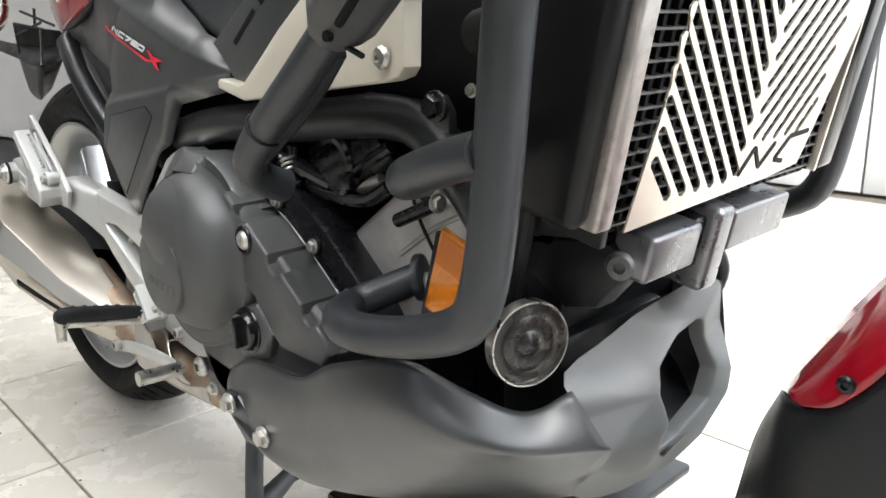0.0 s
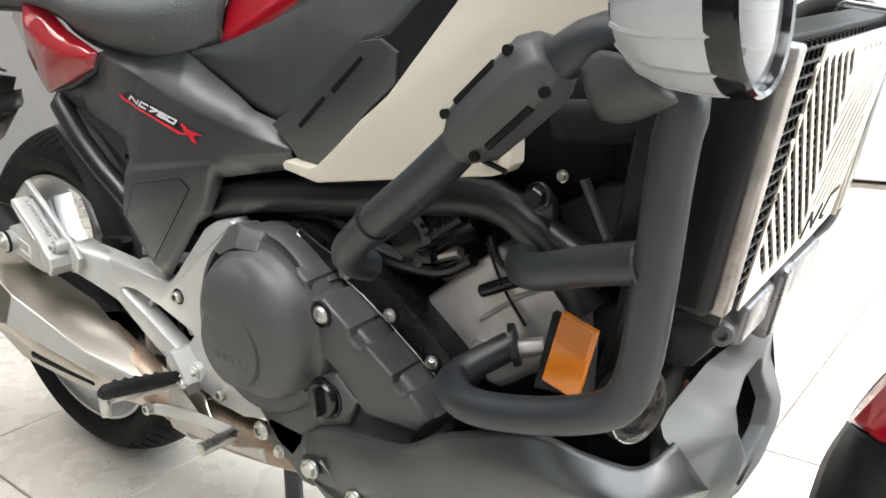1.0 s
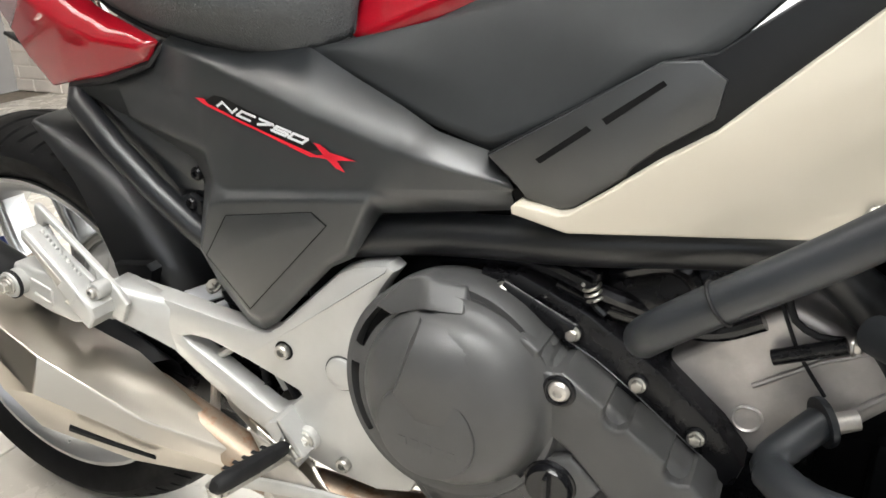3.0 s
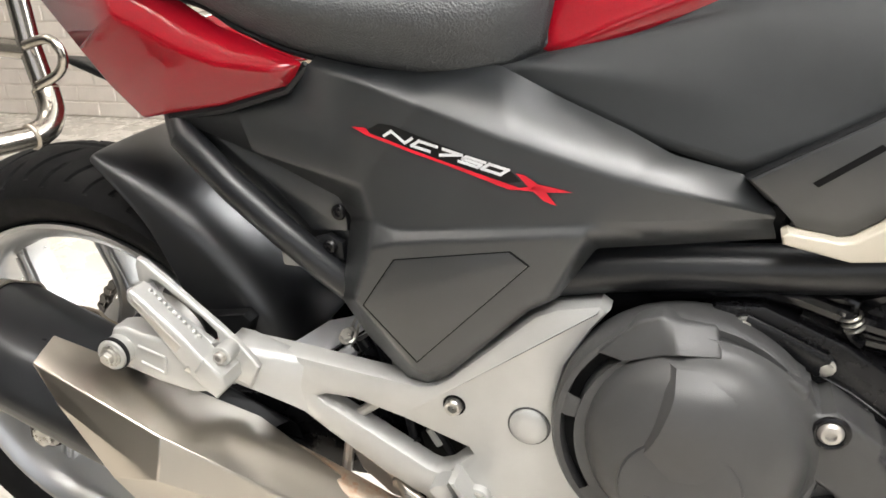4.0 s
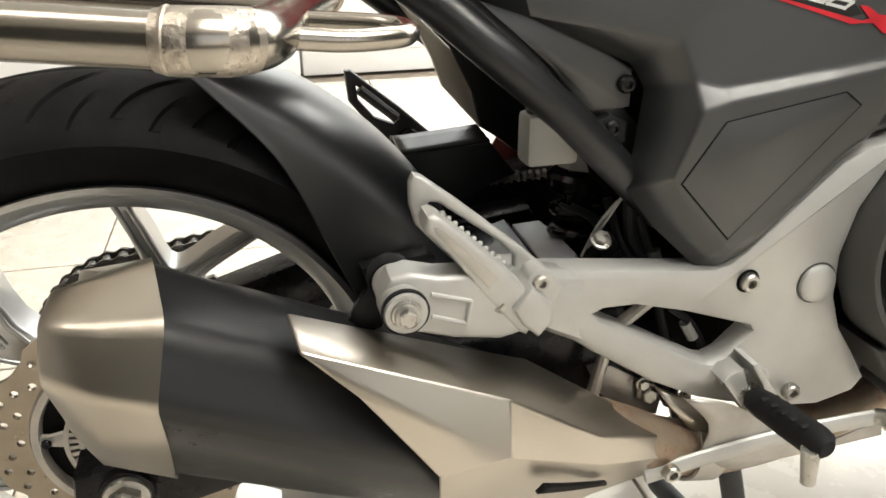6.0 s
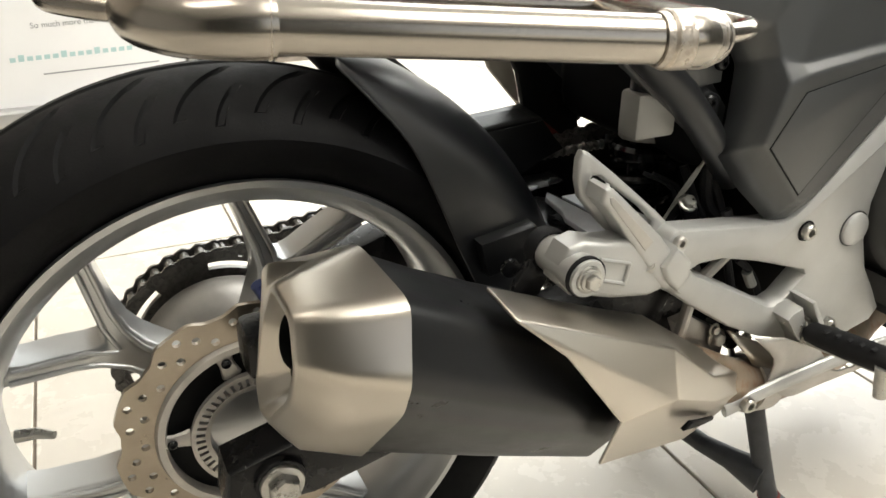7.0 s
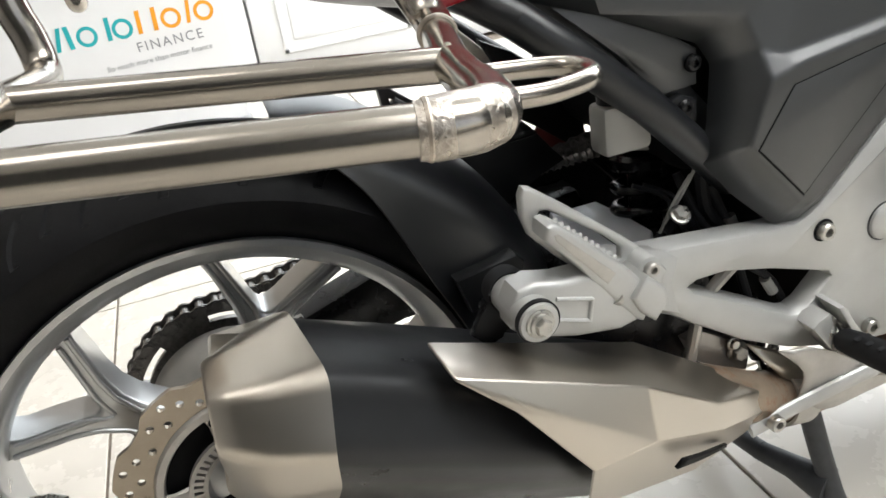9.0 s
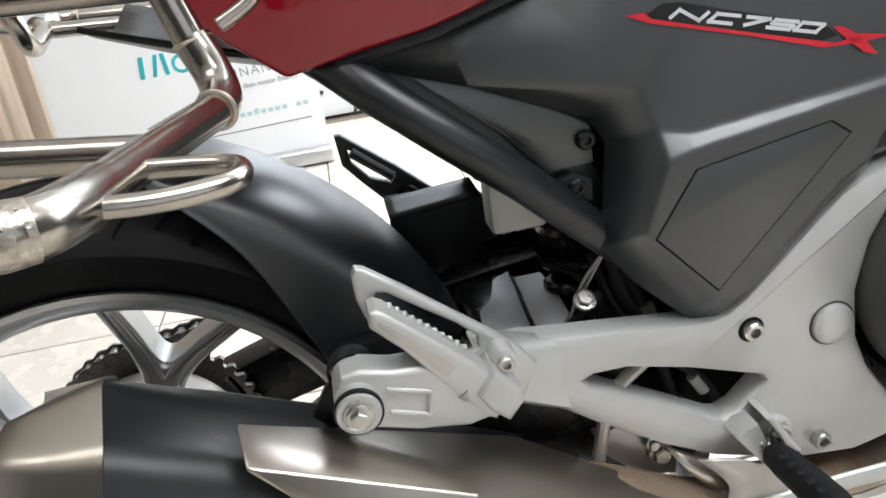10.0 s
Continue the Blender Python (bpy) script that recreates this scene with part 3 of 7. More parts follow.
# rear wheel
def tyre_mesh(centre, outer, rim, half, pairs=30, sweep_deg=14.0):
    """A tyre whose vertex columns follow the curved grooves, so that each groove has clean walls."""
    w = half
    d = outer - rim
    side = [(-w * 0.68, rim + 0.004, 0), (-w * 0.74, rim + d * 0.12, 0), (-w * 0.84, rim + d * 0.19, 0), (-w * 0.93, rim + d * 0.31, 0), (-w * 0.985, rim + d * 0.43, 0)]
    prof = list(side)
    for k in range(-20, 21):
        a = radians(68) * k / 20
        prof.append((w * math.sin(a) / math.sin(radians(68)), outer - d * 0.48 * (1 - math.cos(a)) / (1 - math.cos(radians(68))), abs(k) / 20))
    prof += [(-y, r, s) for y, r, s in reversed(side)]
    cols = []
    for p in range(pairs):
        for f, kind in ((0.0, 0), (0.025, 1), (0.14, 1), (0.165, 0), (0.32, 0), (0.5, 0), (0.525, 2), (0.61, 2), (0.635, 0), (0.8, 0)):
            cols.append(((p + f) * 360 / pairs, kind))
    bm = bmesh.new()
    grid = []
    for deg, kind in cols:
        line = []
        for y, r, s in prof:
            t = 1 - s if s else 0.0
            turn = radians(deg - sweep_deg * t * t * (1 if s else 0))
            low, high = ((0.2, 0.74), (0.5, 0.84))[kind - 1] if kind else (2, 2)
            deep = 0.0032 if low <= s <= high else 0.0
            line.append(bm.verts.new((centre[0] + (r - deep) * math.cos(turn), centre[1] + y, centre[2] + (r - deep) * math.sin(turn))))
        grid.append(line)
    for a, c in zip(grid, grid[1:] + grid[:1]):
        for k in range(len(prof) - 1):
            bm.faces.new((a[k], a[k + 1], c[k + 1], c[k]))
    return faces_up(bm)


rear_wheel = group_part("rear_wheel", bike, AXLE)
part("tyre", tyre_mesh(AXLE, 0.312, 0.222, 0.08), RUBBER, rear_wheel, "worn black tyre with curved grooves")
E_RIM = [(-0.067, 0.2315), (-0.067, 0.226), (-0.062, 0.219), (-0.05, 0.209), (-0.03, 0.2045), (0.03, 0.2045), (0.05, 0.209), (0.062, 0.219), (0.067, 0.226), (0.067, 0.2315), (0.06, 0.2315), (0.056, 0.222), (-0.056, 0.222), (-0.06, 0.2315)]
part("rim", lathe(E_RIM, AXLE, (0, 1, 0), 96, close=True), WHEEL_PAINT, rear_wheel)


def wheel_point(r, deg, y):
    a = radians(deg)
    return (AXLE[0] + r * math.cos(a), y, AXLE[2] + r * math.sin(a))


def spoke_mesh(mid):
    """One forked spoke: a stem from the hub that splits into two straight arms, hollowed along its face."""
    def pt(r, deg):
        p = wheel_point(r, mid + deg, 0)
        return (p[0], p[2])

    half = [(0.05, 20), (0.07, 14), (0.092, 10.6), (0.112, 8.6), (0.13, 9.2), (0.15, 11.9), (0.19, 17.4), (0.207, 20.0), (0.207, 13.8), (0.194, 13.1), (0.17, 8.6), (0.152, 4.8), (0.1435, 2.0)]
    outline = [pt(r, -a) for r, a in half] + [pt(0.1415, 0)] + [pt(r, a) for r, a in reversed(half)]
    body = prism(outline, -0.022, 0.02, 0.0065, 4)
    ridges = []
    for sgn in (-1, 1):
        ridges.append(sweep([wheel_point(0.075, mid + 8 * sgn, -0.0215), wheel_point(0.112, mid + 5.6 * sgn, -0.0215), wheel_point(0.135, mid + 7.4 * sgn, -0.0217), wheel_point(0.155, mid + 10.6 * sgn, -0.022), wheel_point(0.2, mid + 17.6 * sgn, -0.023)], 0.0026, 8))
        ridges.append(sweep([wheel_point(0.128, mid + 0.6 * sgn, -0.0215), wheel_point(0.15, mid + 4.8 * sgn, -0.0217), wheel_point(0.2, mid + 14.6 * sgn, -0.023)], 0.0024, 8))
    return join(body, *ridges)


for k in range(5):
    part("spoke", spoke_mesh(70 + 72 * k), WHEEL_PAINT, rear_wheel, angle=50)
part("hub", lathe([(-0.06, 0.0), (-0.06, 0.04), (-0.05, 0.052), (-0.02, 0.056), (0.03, 0.062), (0.05, 0.07), (0.066, 0.07), (0.07, 0.0)], AXLE, (0, 1, 0), 40), WHEEL_PAINT, rear_wheel)
part("hub_shell", lathe([(0.005, 0.055), (0.015, 0.066), (0.035, 0.08), (0.055, 0.086), (0.066, 0.086), (0.07, 0.07)], AXLE, (0, 1, 0), 48), ALLOY, rear_wheel, "rounded alloy sprocket carrier")


def petal_disc(y, thick):
    outer, n = [], 160
    for k in range(n):
        a = 2 * math.pi * k / n
        r = 0.118 + 0.0034 * max(-1.0, min(1.0, 2.2 * math.cos(10 * a - 2.15) + 0.7))
        outer.append((r * math.cos(a), 0.312 + r * math.sin(a)))
    inner = [(0.086 * math.cos(2 * math.pi * k / 60), 0.312 + 0.086 * math.sin(2 * math.pi * k / 60)) for k in range(60)]
    holes = [inner]
    for k in range(10):
        for r, deg in ((0.1135, 0.0), (0.1052, -7.0), (0.0955, -14.4), (0.1078, 11.0), (0.0978, 4.6)):
            a = radians(12.3 + 36 * k + deg)
            holes.append([(r * math.cos(a) + 0.0037 * math.cos(radians(36 * q)), 0.312 + r * math.sin(a) + 0.0037 * math.sin(radians(36 * q))) for q in range(10)])
    return prism(outer, y, y + thick, holes=holes)


brake_disc = part("brake_disc", petal_disc(-0.064, 0.005), DISC_STEEL, rear_wheel, "petal-edged steel disc drilled with small holes")
part("carrier", lathe([(-0.065, 0.088), (-0.069, 0.086), (-0.069, 0.08), (-0.065, 0.078), (-0.059, 0.078), (-0.059, 0.088)], AXLE, (0, 1, 0), 60, close=True), ALLOY, rear_wheel)
# Dark ring over the pale hub, colouring the carrier's openings as shaded.
part("carrier_shade", lathe([(-0.056, 0.05), (-0.056, 0.08), (-0.052, 0.08), (-0.052, 0.05)], AXLE, (0, 1, 0), 48, close=True), DARK_VOID, rear_wheel)
for k in range(5):
    a, b = Vector(wheel_point(0.058, 34 + 72 * k, -0.064)), Vector(wheel_point(0.084, 34 + 72 * k, -0.064))
    part("carrier_arm", sweep([a, a.lerp(b, 0.5), b], [0.009, 0.0065, 0.008], 10, flat=0.55), ALLOY, rear_wheel)
for k in range(5):
    bolt(rear_wheel, wheel_point(0.074, 34 + 72 * k, -0.069), r=0.0045, material=ENGINE_BLACK, kind="button")
ring = []
for k in range(48):
    a0, a1 = 7.5 * k, 7.5 * k + 4.2
    q = [wheel_point(r, a, -0.074) for r, a in ((0.047, a0), (0.055, a0), (0.055, a1), (0.047, a1))]
    bm = bmesh.new()
    f = bm.faces.new([bm.verts.new(p) for p in q])
    ext = bmesh.ops.extrude_face_region(bm, geom=[f])
    bmesh.ops.translate(bm, vec=(0, 0.004, 0), verts=[v for v in ext["geom"] if isinstance(v, bmesh.types.BMVert)])
    ring.append(faces_up(bm))
ring += [lathe([(-0.075, 0.055), (-0.075, 0.059), (-0.07, 0.059), (-0.07, 0.055)], AXLE, (0, 1, 0), 60, close=True), lathe([(-0.075, 0.043), (-0.075, 0.047), (-0.07, 0.047), (-0.07, 0.043)], AXLE, (0, 1, 0), 60, close=True)]
part("sensor_ring", join(*ring), ALLOY, rear_wheel, "slotted speed sensor ring")
valve = sweep([wheel_point(0.196, 177, -0.01), wheel_point(0.178, 177, -0.012), wheel_point(0.165, 177, -0.02)], [0.006, 0.005, 0.0035], 10)
part("valve", valve, ZINC, rear_wheel)

# drive side
rim_line = []
for k in range(168):
    a, r = 2 * math.pi * k / 168, (0.1065, 0.1065, 0.1, 0.1)[k % 4]
    rim_line.append((r * math.cos(a), AXLE[2] + r * math.sin(a)))
slots = []
for k in range(6):
    turn = [80 + 60 * k + 13 * q / 5 for q in range(-5, 6)]
    slots.append([wheel_point(0.0955, d, 0)[::2] for d in turn] + [wheel_point(0.088, d, 0)[::2] for d in reversed(turn)])
slots.append([wheel_point(0.062, 10 * q, 0)[::2] for q in range(36)])
sprocket = prism(rim_line, 0.0805, 0.0875, holes=slots)
part("sprocket", sprocket, CHAIN_STEEL, rear_wheel)
chain = group_part("drive_chain", bike)
chain_path = [wheel_point(0.106, 276 - 8.6 * k, 0.084) for k in range(0, 23)]
chain_path += [(0.012 + 0.0159 * k, 0.084, 0.4172 + 0.0024 * k) for k in range(0, 33)]


def eight(half, r, waist):
    """A figure of eight: the side plate of a chain."""
    pts = []
    for sgn in (1, -1):
        for q in range(-3, 4):
            a = radians(36 * q)
            pts.append((sgn * (half + r * math.cos(a)), sgn * r * math.sin(a)))
        pts.append((0, sgn * waist))
    return pts


link_bm = join(prism(eight(0.008, 0.0068, 0.0045), -0.0105, -0.0085), prism(eight(0.008, 0.0068, 0.0045), 0.0085, 0.0105), disc(0.0048, 0.024, (-0.008, 0.012, 0), (0, -1, 0), 10), disc(0.0048, 0.024, (0.008, 0.012, 0), (0, -1, 0), 10))
link_me = bpy.data.meshes.new("link")
link_bm.to_mesh(link_me)
link_bm.free()
finish(link_me)
link_me.materials.append(CHAIN_STEEL)
for i in range(len(chain_path) - 1):
    a, b = Vector(chain_path[i]), Vector(chain_path[i + 1])
    if (b - a).length < 0.009:
        continue
    ob = new("link", link_me)
    ob.parent = chain
    ob.matrix_parent_inverse = base_of(chain).inverted()
    d = (b - a).normalized()
    across = Vector((0, 1, 0))
    rot = Matrix((d, across, d.cross(across))).transposed().to_4x4()
    ob.matrix_basis = Matrix.Translation(a.lerp(b, 0.5) + Vector((0, 0.0022 if i % 2 else 0.0, 0))) @ rot

# swing arm
swing = group_part("swing_arm", bike)
part("right_arm", prism([(-0.045, 0.285), (-0.04, 0.325), (0.02, 0.34), (0.2, 0.395), (0.43, 0.42), (0.46, 0.36), (0.44, 0.32), (0.2, 0.32), (0.03, 0.28)], -0.142, -0.1, 0.006), ENGINE_BLACK, swing, "black box-section swing arm")
part("left_arm", prism([(-0.045, 0.285), (-0.04, 0.325), (0.02, 0.34), (0.2, 0.395), (0.43, 0.42), (0.46, 0.36), (0.44, 0.32), (0.2, 0.32), (0.03, 0.28)], 0.1, 0.142, 0.006), ENGINE_BLACK, swing)
part("cross_piece", box((0.33, -0.1, 0.345), (0.4, 0.1, 0.41), 0.012, 3), ENGINE_BLACK, swing)
bolt(swing, (0.0, -0.15, 0.31), r=0.014, label="large axle nut")
part("axle_washer", disc(0.022, 0.008, (0, -0.142, 0.31), (0, -1, 0), 32, 0.002), ENGINE_BLACK, swing)
part("chain_guard", cage([[(0.275, 0.075, 0.504), (0.37, 0.075, 0.511), (0.399, 0.075, 0.474)], [(x, 0.11, z) for x, _, z in ((0.275, 0.075, 0.504), (0.37, 0.075, 0.511), (0.399, 0.075, 0.474))]]), BLACK_PLASTIC, swing, solid=0.003)

# hugger over the rear tyre
def hugger_ring(deg):
    """One cross-section of the mudguard: a flat crown, round shoulders and flanks that reach lower towards the front."""
    crown = 0.342
    table = ((75, 0.331), (68, 0.309), (60, 0.292), (54, 0.272), (46, 0.256), (41, 0.242), (30, 0.236), (20, 0.234))
    skirt = table[-1][1]
    for (d0, r0), (d1, r1) in zip(table, table[1:]):
        if d0 >= deg >= d1:
            skirt = r0 + (r1 - r0) * (d0 - deg) / (d0 - d1)
            break
    half = 0.083 + 0.008 * (84 - deg) / 70
    drop = min(0.05, crown - skirt - 0.004)
    line = []
    for k in range(9):
        a = radians(90 * k / 8)
        line.append((half * math.sin(a) ** 0.85, crown - drop * (1 - math.cos(a) ** 0.85)))
    line += [(half + 0.001, skirt + 0.002), (half + 0.002, skirt)]
    right = [wheel_point(r, deg, -y) for y, r in reversed(line)]
    return right + [wheel_point(r, deg, y) for y, r in line[1:]]


rows = [hugger_ring(d) for d in (75, 73.5, 68, 60, 52, 44, 36, 28, 20)]
part("rear_hugger", cage(rows), HUGGER_PLASTIC, bike, "satin black rear mudguard close over the tyre", subsurf=2, solid=0.003)
part("hugger_foot", prism([(0.205, 0.466), (0.262, 0.474), (0.27, 0.466), (0.262, 0.44), (0.215, 0.43)], -0.104, -0.086, 0.004, 2), BLACK_PLASTIC, bike, "black mounting foot of the mudguard")

# muffler
muffler = group_part("muffler", bike)
JOINT = [(0.055, -0.202, 0.537), (0.064, -0.266, 0.524), (0.055, -0.288, 0.48), (0.055, -0.272, 0.446), (0.045, -0.205, 0.363), (0.05, -0.165, 0.375), (0.045, -0.14, 0.43), (0.045, -0.15, 0.51)]
FRONT_END = [(0.19, -0.195, 0.455), (0.2, -0.24, 0.445), (0.232, -0.264, 0.382), (0.245, -0.252, 0.342), (0.255, -0.216, 0.293), (0.245, -0.17, 0.29), (0.2, -0.14, 0.37), (0.19, -0.15, 0.455)]
SPOUT = [(0.33, -0.19, 0.415), (0.335, -0.232, 0.405), (0.345, -0.24, 0.36), (0.348, -0.23, 0.335), (0.35, -0.21, 0.315), (0.35, -0.17, 0.31), (0.34, -0.145, 0.35), (0.335, -0.155, 0.4)]


SPOUT = [(x, y * 0.93 - 0.005, 0.355 + (z - 0.36) * 0.72) for x, y, z in SPOUT]


def between(a, b, t, grow=1.0):
    mid = sum((Vector(p).lerp(Vector(q), t) for p, q in zip(a, b)), Vector()) / len(a)
    return [tuple(mid + (Vector(p).lerp(Vector(q), t) - mid) * grow) for p, q in zip(a, b)]


def rounded(ring, reach=0.3, n=5):
    """The ring of points with each corner turned into a short bow."""
    out = []
    for i, p in enumerate(ring):
        a, b = Vector(p).lerp(Vector(ring[i - 1]), reach), Vector(p).lerp(Vector(ring[(i + 1) % len(ring)]), reach)
        for k in range(n):
            t = k / (n - 1)
            out.append(tuple(a * (1 - t) ** 2 + Vector(p) * 2 * t * (1 - t) + b * t * t))
    return out


part("canister", cage([rounded(r) for r in (JOINT, between(JOINT, FRONT_END, 0.5, 1.02), FRONT_END, SPOUT)], True), CAN_BLACK, muffler, "matt black silencer body")
REAR = [(-0.005, -0.208, 0.528), (-0.005, -0.254, 0.527), (-0.008, -0.266, 0.494), (-0.008, -0.238, 0.451), (-0.015, -0.2, 0.411), (-0.016, -0.175, 0.405), (-0.014, -0.16, 0.421), (-0.006, -0.17, 0.48)]
MID = [(0.03, -0.206, 0.534), (0.03, -0.263, 0.527), (0.023, -0.284, 0.489), (0.02, -0.262, 0.441), (0.003, -0.212, 0.388), (0.0, -0.17, 0.385), (0.0, -0.145, 0.435), (0.0, -0.155, 0.515)]
LIP = between(JOINT, MID, -0.08, 1.03)
mouth = between(REAR, REAR, 0, 0.9)
deep = [(x + 0.02, y, z - 0.002) for x, y, z in between(REAR, REAR, 0, 0.55)]
part("end_cap", cage([rounded(r, 0.2, 6) for r in (deep, mouth, between(REAR, REAR, 0, 0.97), between(REAR, MID, 0.06, 1.0), between(REAR, MID, 0.5, 1.015), MID, between(MID, LIP, 0.9), LIP, between(LIP, JOINT, 0.06, 0.97))], True), BRUSHED, muffler, "faceted brushed steel end cap", angle=50)
TIP_AT, TIP_AX = (0.001, -0.215, 0.486), (1, 0.12, -0.3)
part("outlet", lathe([(0.012, 0.0195), (0.004, 0.0205), (0.002, 0.019), (0.006, 0.0175), (0.06, 0.0165), (0.06, 0.0)], TIP_AT, TIP_AX, 36), DARK_VOID, muffler, "round black outlet")
R0, C0, T2, T3, T5 = (0.138, -0.236, 0.505), (0.143, -0.272, 0.4955), (0.259, -0.2, 0.44), (0.322, -0.188, 0.411), (0.472, -0.184, 0.303)
K1, K2, TAIL = (0.277, -0.28, 0.442), (0.276, -0.294, 0.404), (0.478, -0.185, 0.28)


M1, M2, TIP, B1, B2 = (0.367, -0.241, 0.364), (0.367, -0.248, 0.343), (0.232, -0.264, 0.333), (0.344, -0.24, 0.303), (0.478, -0.175, 0.262)
LOW = (0.225, -0.292, 0.397)
EDGE = (0.176, -0.286, 0.465)
shield_bm = bmesh.new()
corner = {}
for face in ((R0, T2, K1, C0), (T2, T3, K1), (T3, T5, M1, K1), (T5, TAIL, M1), (C0, K1, K2), (K1, M1, M2, K2), (M1, TAIL, M2), (C0, K2, LOW, EDGE), (K2, M2, B1, LOW), (M2, TAIL, B2, B1), (LOW, B1, TIP)):
    for p in face:
        corner.setdefault(p, shield_bm.verts.new(p))
    shield_bm.faces.new([corner[p] for p in face])
shield = group_part("heat_shield", bike, label="brushed steel heat shield with folded creases")
part("folded_plate", faces_up(shield_bm), BRUSHED, shield, angle=24, solid=0.003, bevel=0.0055)
part("slit", sheet([[(0.305, -0.282, 0.364), (0.335, -0.266, 0.345), (0.376, -0.241, 0.318)], [(0.3, -0.28, 0.356), (0.335, -0.264, 0.338), (0.376, -0.24, 0.314)]]), DARK_VOID, shield, "dark slit", solid=0.003)
part("link_pipe", sweep(smooth_path([(0.33, -0.19, 0.36), (0.4, -0.185, 0.325), (0.47, -0.175, 0.285), (0.55, -0.16, 0.262), (0.68, -0.13, 0.25), (0.8, -0.08, 0.24), (1.0, -0.03, 0.25), (1.08, 0.0, 0.3), (1.09, 0.0, 0.33)], 0.02), 0.026, 22), RUSTY, muffler, "heat-browned steel link pipe")
part("pipe_clamp", lathe([(-0.015, 0.028), (-0.015, 0.031), (0.015, 0.031), (0.015, 0.028)], (0.5, -0.169, 0.274), (0.95, 0.1, -0.25), 30), ALLOY, muffler)
part("pipe_shield", sheet([[(0.47, -0.19, 0.347), (0.492, -0.2, 0.322), (0.487, -0.2, 0.294)], [(0.516, -0.2, 0.338), (0.554, -0.205, 0.314), (0.516, -0.205, 0.273)], [(0.595, -0.2, 0.279), (0.584, -0.2, 0.275), (0.573, -0.2, 0.269)], [(0.678, -0.2, 0.292), (0.68, -0.2, 0.285), (0.683, -0.2, 0.275)]]), ALLOY, muffler, solid=0.002)

# silver footpeg bracket
bracket = group_part("footpeg_bracket", bike, label="satin silver cast footpeg bracket")
plate = [(0.312, 0.486), (0.351, 0.482), (0.409, 0.475), (0.465, 0.468), (0.49, 0.466), (0.503, 0.469), (0.517, 0.479), (0.594, 0.55), (0.613, 0.559), (0.648, 0.566), (0.656, 0.56), (0.641, 0.54), (0.621, 0.505), (0.612, 0.464), (0.615, 0.423), (0.628, 0.389), (0.65, 0.358), (0.668, 0.33), (0.658, 0.315), (0.62, 0.306), (0.575, 0.311), (0.523, 0.325), (0.49, 0.336), (0.444, 0.36), (0.388, 0.398), (0.345, 0.43), (0.318, 0.449), (0.308, 0.465)]
hole = [(0.385, 0.437), (0.392, 0.44), (0.42, 0.4395), (0.47, 0.426), (0.532, 0.404), (0.535, 0.399), (0.512, 0.377), (0.5, 0.372), (0.492, 0.374), (0.44, 0.404), (0.39, 0.431)]
part("plate", prism(plate, -0.18, -0.156, 0.0075, 2, [hole]), SILVER_PAINT, bracket)
neck_rows = []
for x, hi, lo, y in ((0.301, 0.496, 0.4575, -0.207), (0.315, 0.4945, 0.4495, -0.203), (0.33, 0.489, 0.4395, -0.196), (0.35, 0.4825, 0.4255, -0.187), (0.367, 0.478, 0.4145, -0.1812), (0.382, 0.4735, 0.4055, -0.1775)):
    neck_rows.append([(x, -0.166, hi), (x, y + 0.006, hi), (x, y, hi - 0.006), (x, y + 0.0015, (hi + lo) / 2), (x, y, lo + 0.006), (x, y + 0.006, lo), (x, -0.166, lo)])
neck = cage(neck_rows)
part("arm_neck", neck, SILVER_PAINT, bracket, angle=50, solid=0.003)
# Counterbore shade, laid on as a thin proud ring.
part("bolt_seat", lathe([(0.0, 0.0085), (0.0008, 0.0085), (0.0008, 0.0105), (0.0, 0.0107)], (0.521, -0.18, 0.451), (0, -1, 0), 32), DARK_VOID, bracket, "dark ring painted as the shade of the bolt's recess")
part("cap", lathe([(0, 0.0178), (0.003, 0.0172), (0.0045, 0.0155), (0.0055, 0.0085), (0.0057, 0.0)], (0.59, -0.18, 0.4405), (0, -1, 0), 40), SILVER_PAINT, bracket, "round silver pivot cap")
part("cap_joint", lathe([(0.0, 0.0178), (0.0007, 0.0178), (0.0007, 0.0192), (0.0, 0.0194)], (0.59, -0.18, 0.4405), (0, -1, 0), 40), ENGINE_PAINT, bracket)
bolt(bracket, (0.521, -0.179, 0.451), r=0.0082, kind="socket")
bolt(bracket, (0.541, -0.188, 0.352), r=0.0085, kind="hex")
bolt(bracket, (0.584, -0.18, 0.331), r=0.008, kind="socket")
part("bolt_boss", disc(0.0145, 0.008, (0.541, -0.18, 0.352), (0, -1, 0), 28, 0.003), SILVER_PAINT, bracket)
# pillion arm, heel guard and folded pillion peg
pillion = group_part("pillion_mount", bike, label="silver pillion peg mount")
arm = [(0.2, 0.506), (0.207, 0.519), (0.22, 0.522), (0.24, 0.5165), (0.262, 0.515), (0.28, 0.5), (0.3, 0.478), (0.3, 0.464), (0.285, 0.461), (0.25, 0.467), (0.225, 0.475), (0.212, 0.478), (0.2, 0.49)]
part("pillion_arm", prism(arm, -0.235, -0.212, 0.005, 4), SILVER_PAINT, pillion)
for a, b in (((0.234, 0.509), (0.262, 0.5)), ((0.262, 0.5), (0.259, 0.483)), ((0.259, 0.483), (0.234, 0.492))):
    part("arm_rib", sweep([(a[0], -0.2355, a[1] - 0.004), (b[0], -0.2355, b[1] - 0.004)], 0.0018, 8), SILVER_PAINT, pillion)
guard = [(0.226, 0.576), (0.229, 0.582), (0.235, 0.58), (0.26, 0.56), (0.308, 0.519), (0.331, 0.497), (0.342, 0.482), (0.33, 0.458), (0.297, 0.474), (0.248, 0.524), (0.23, 0.545), (0.226, 0.56)]
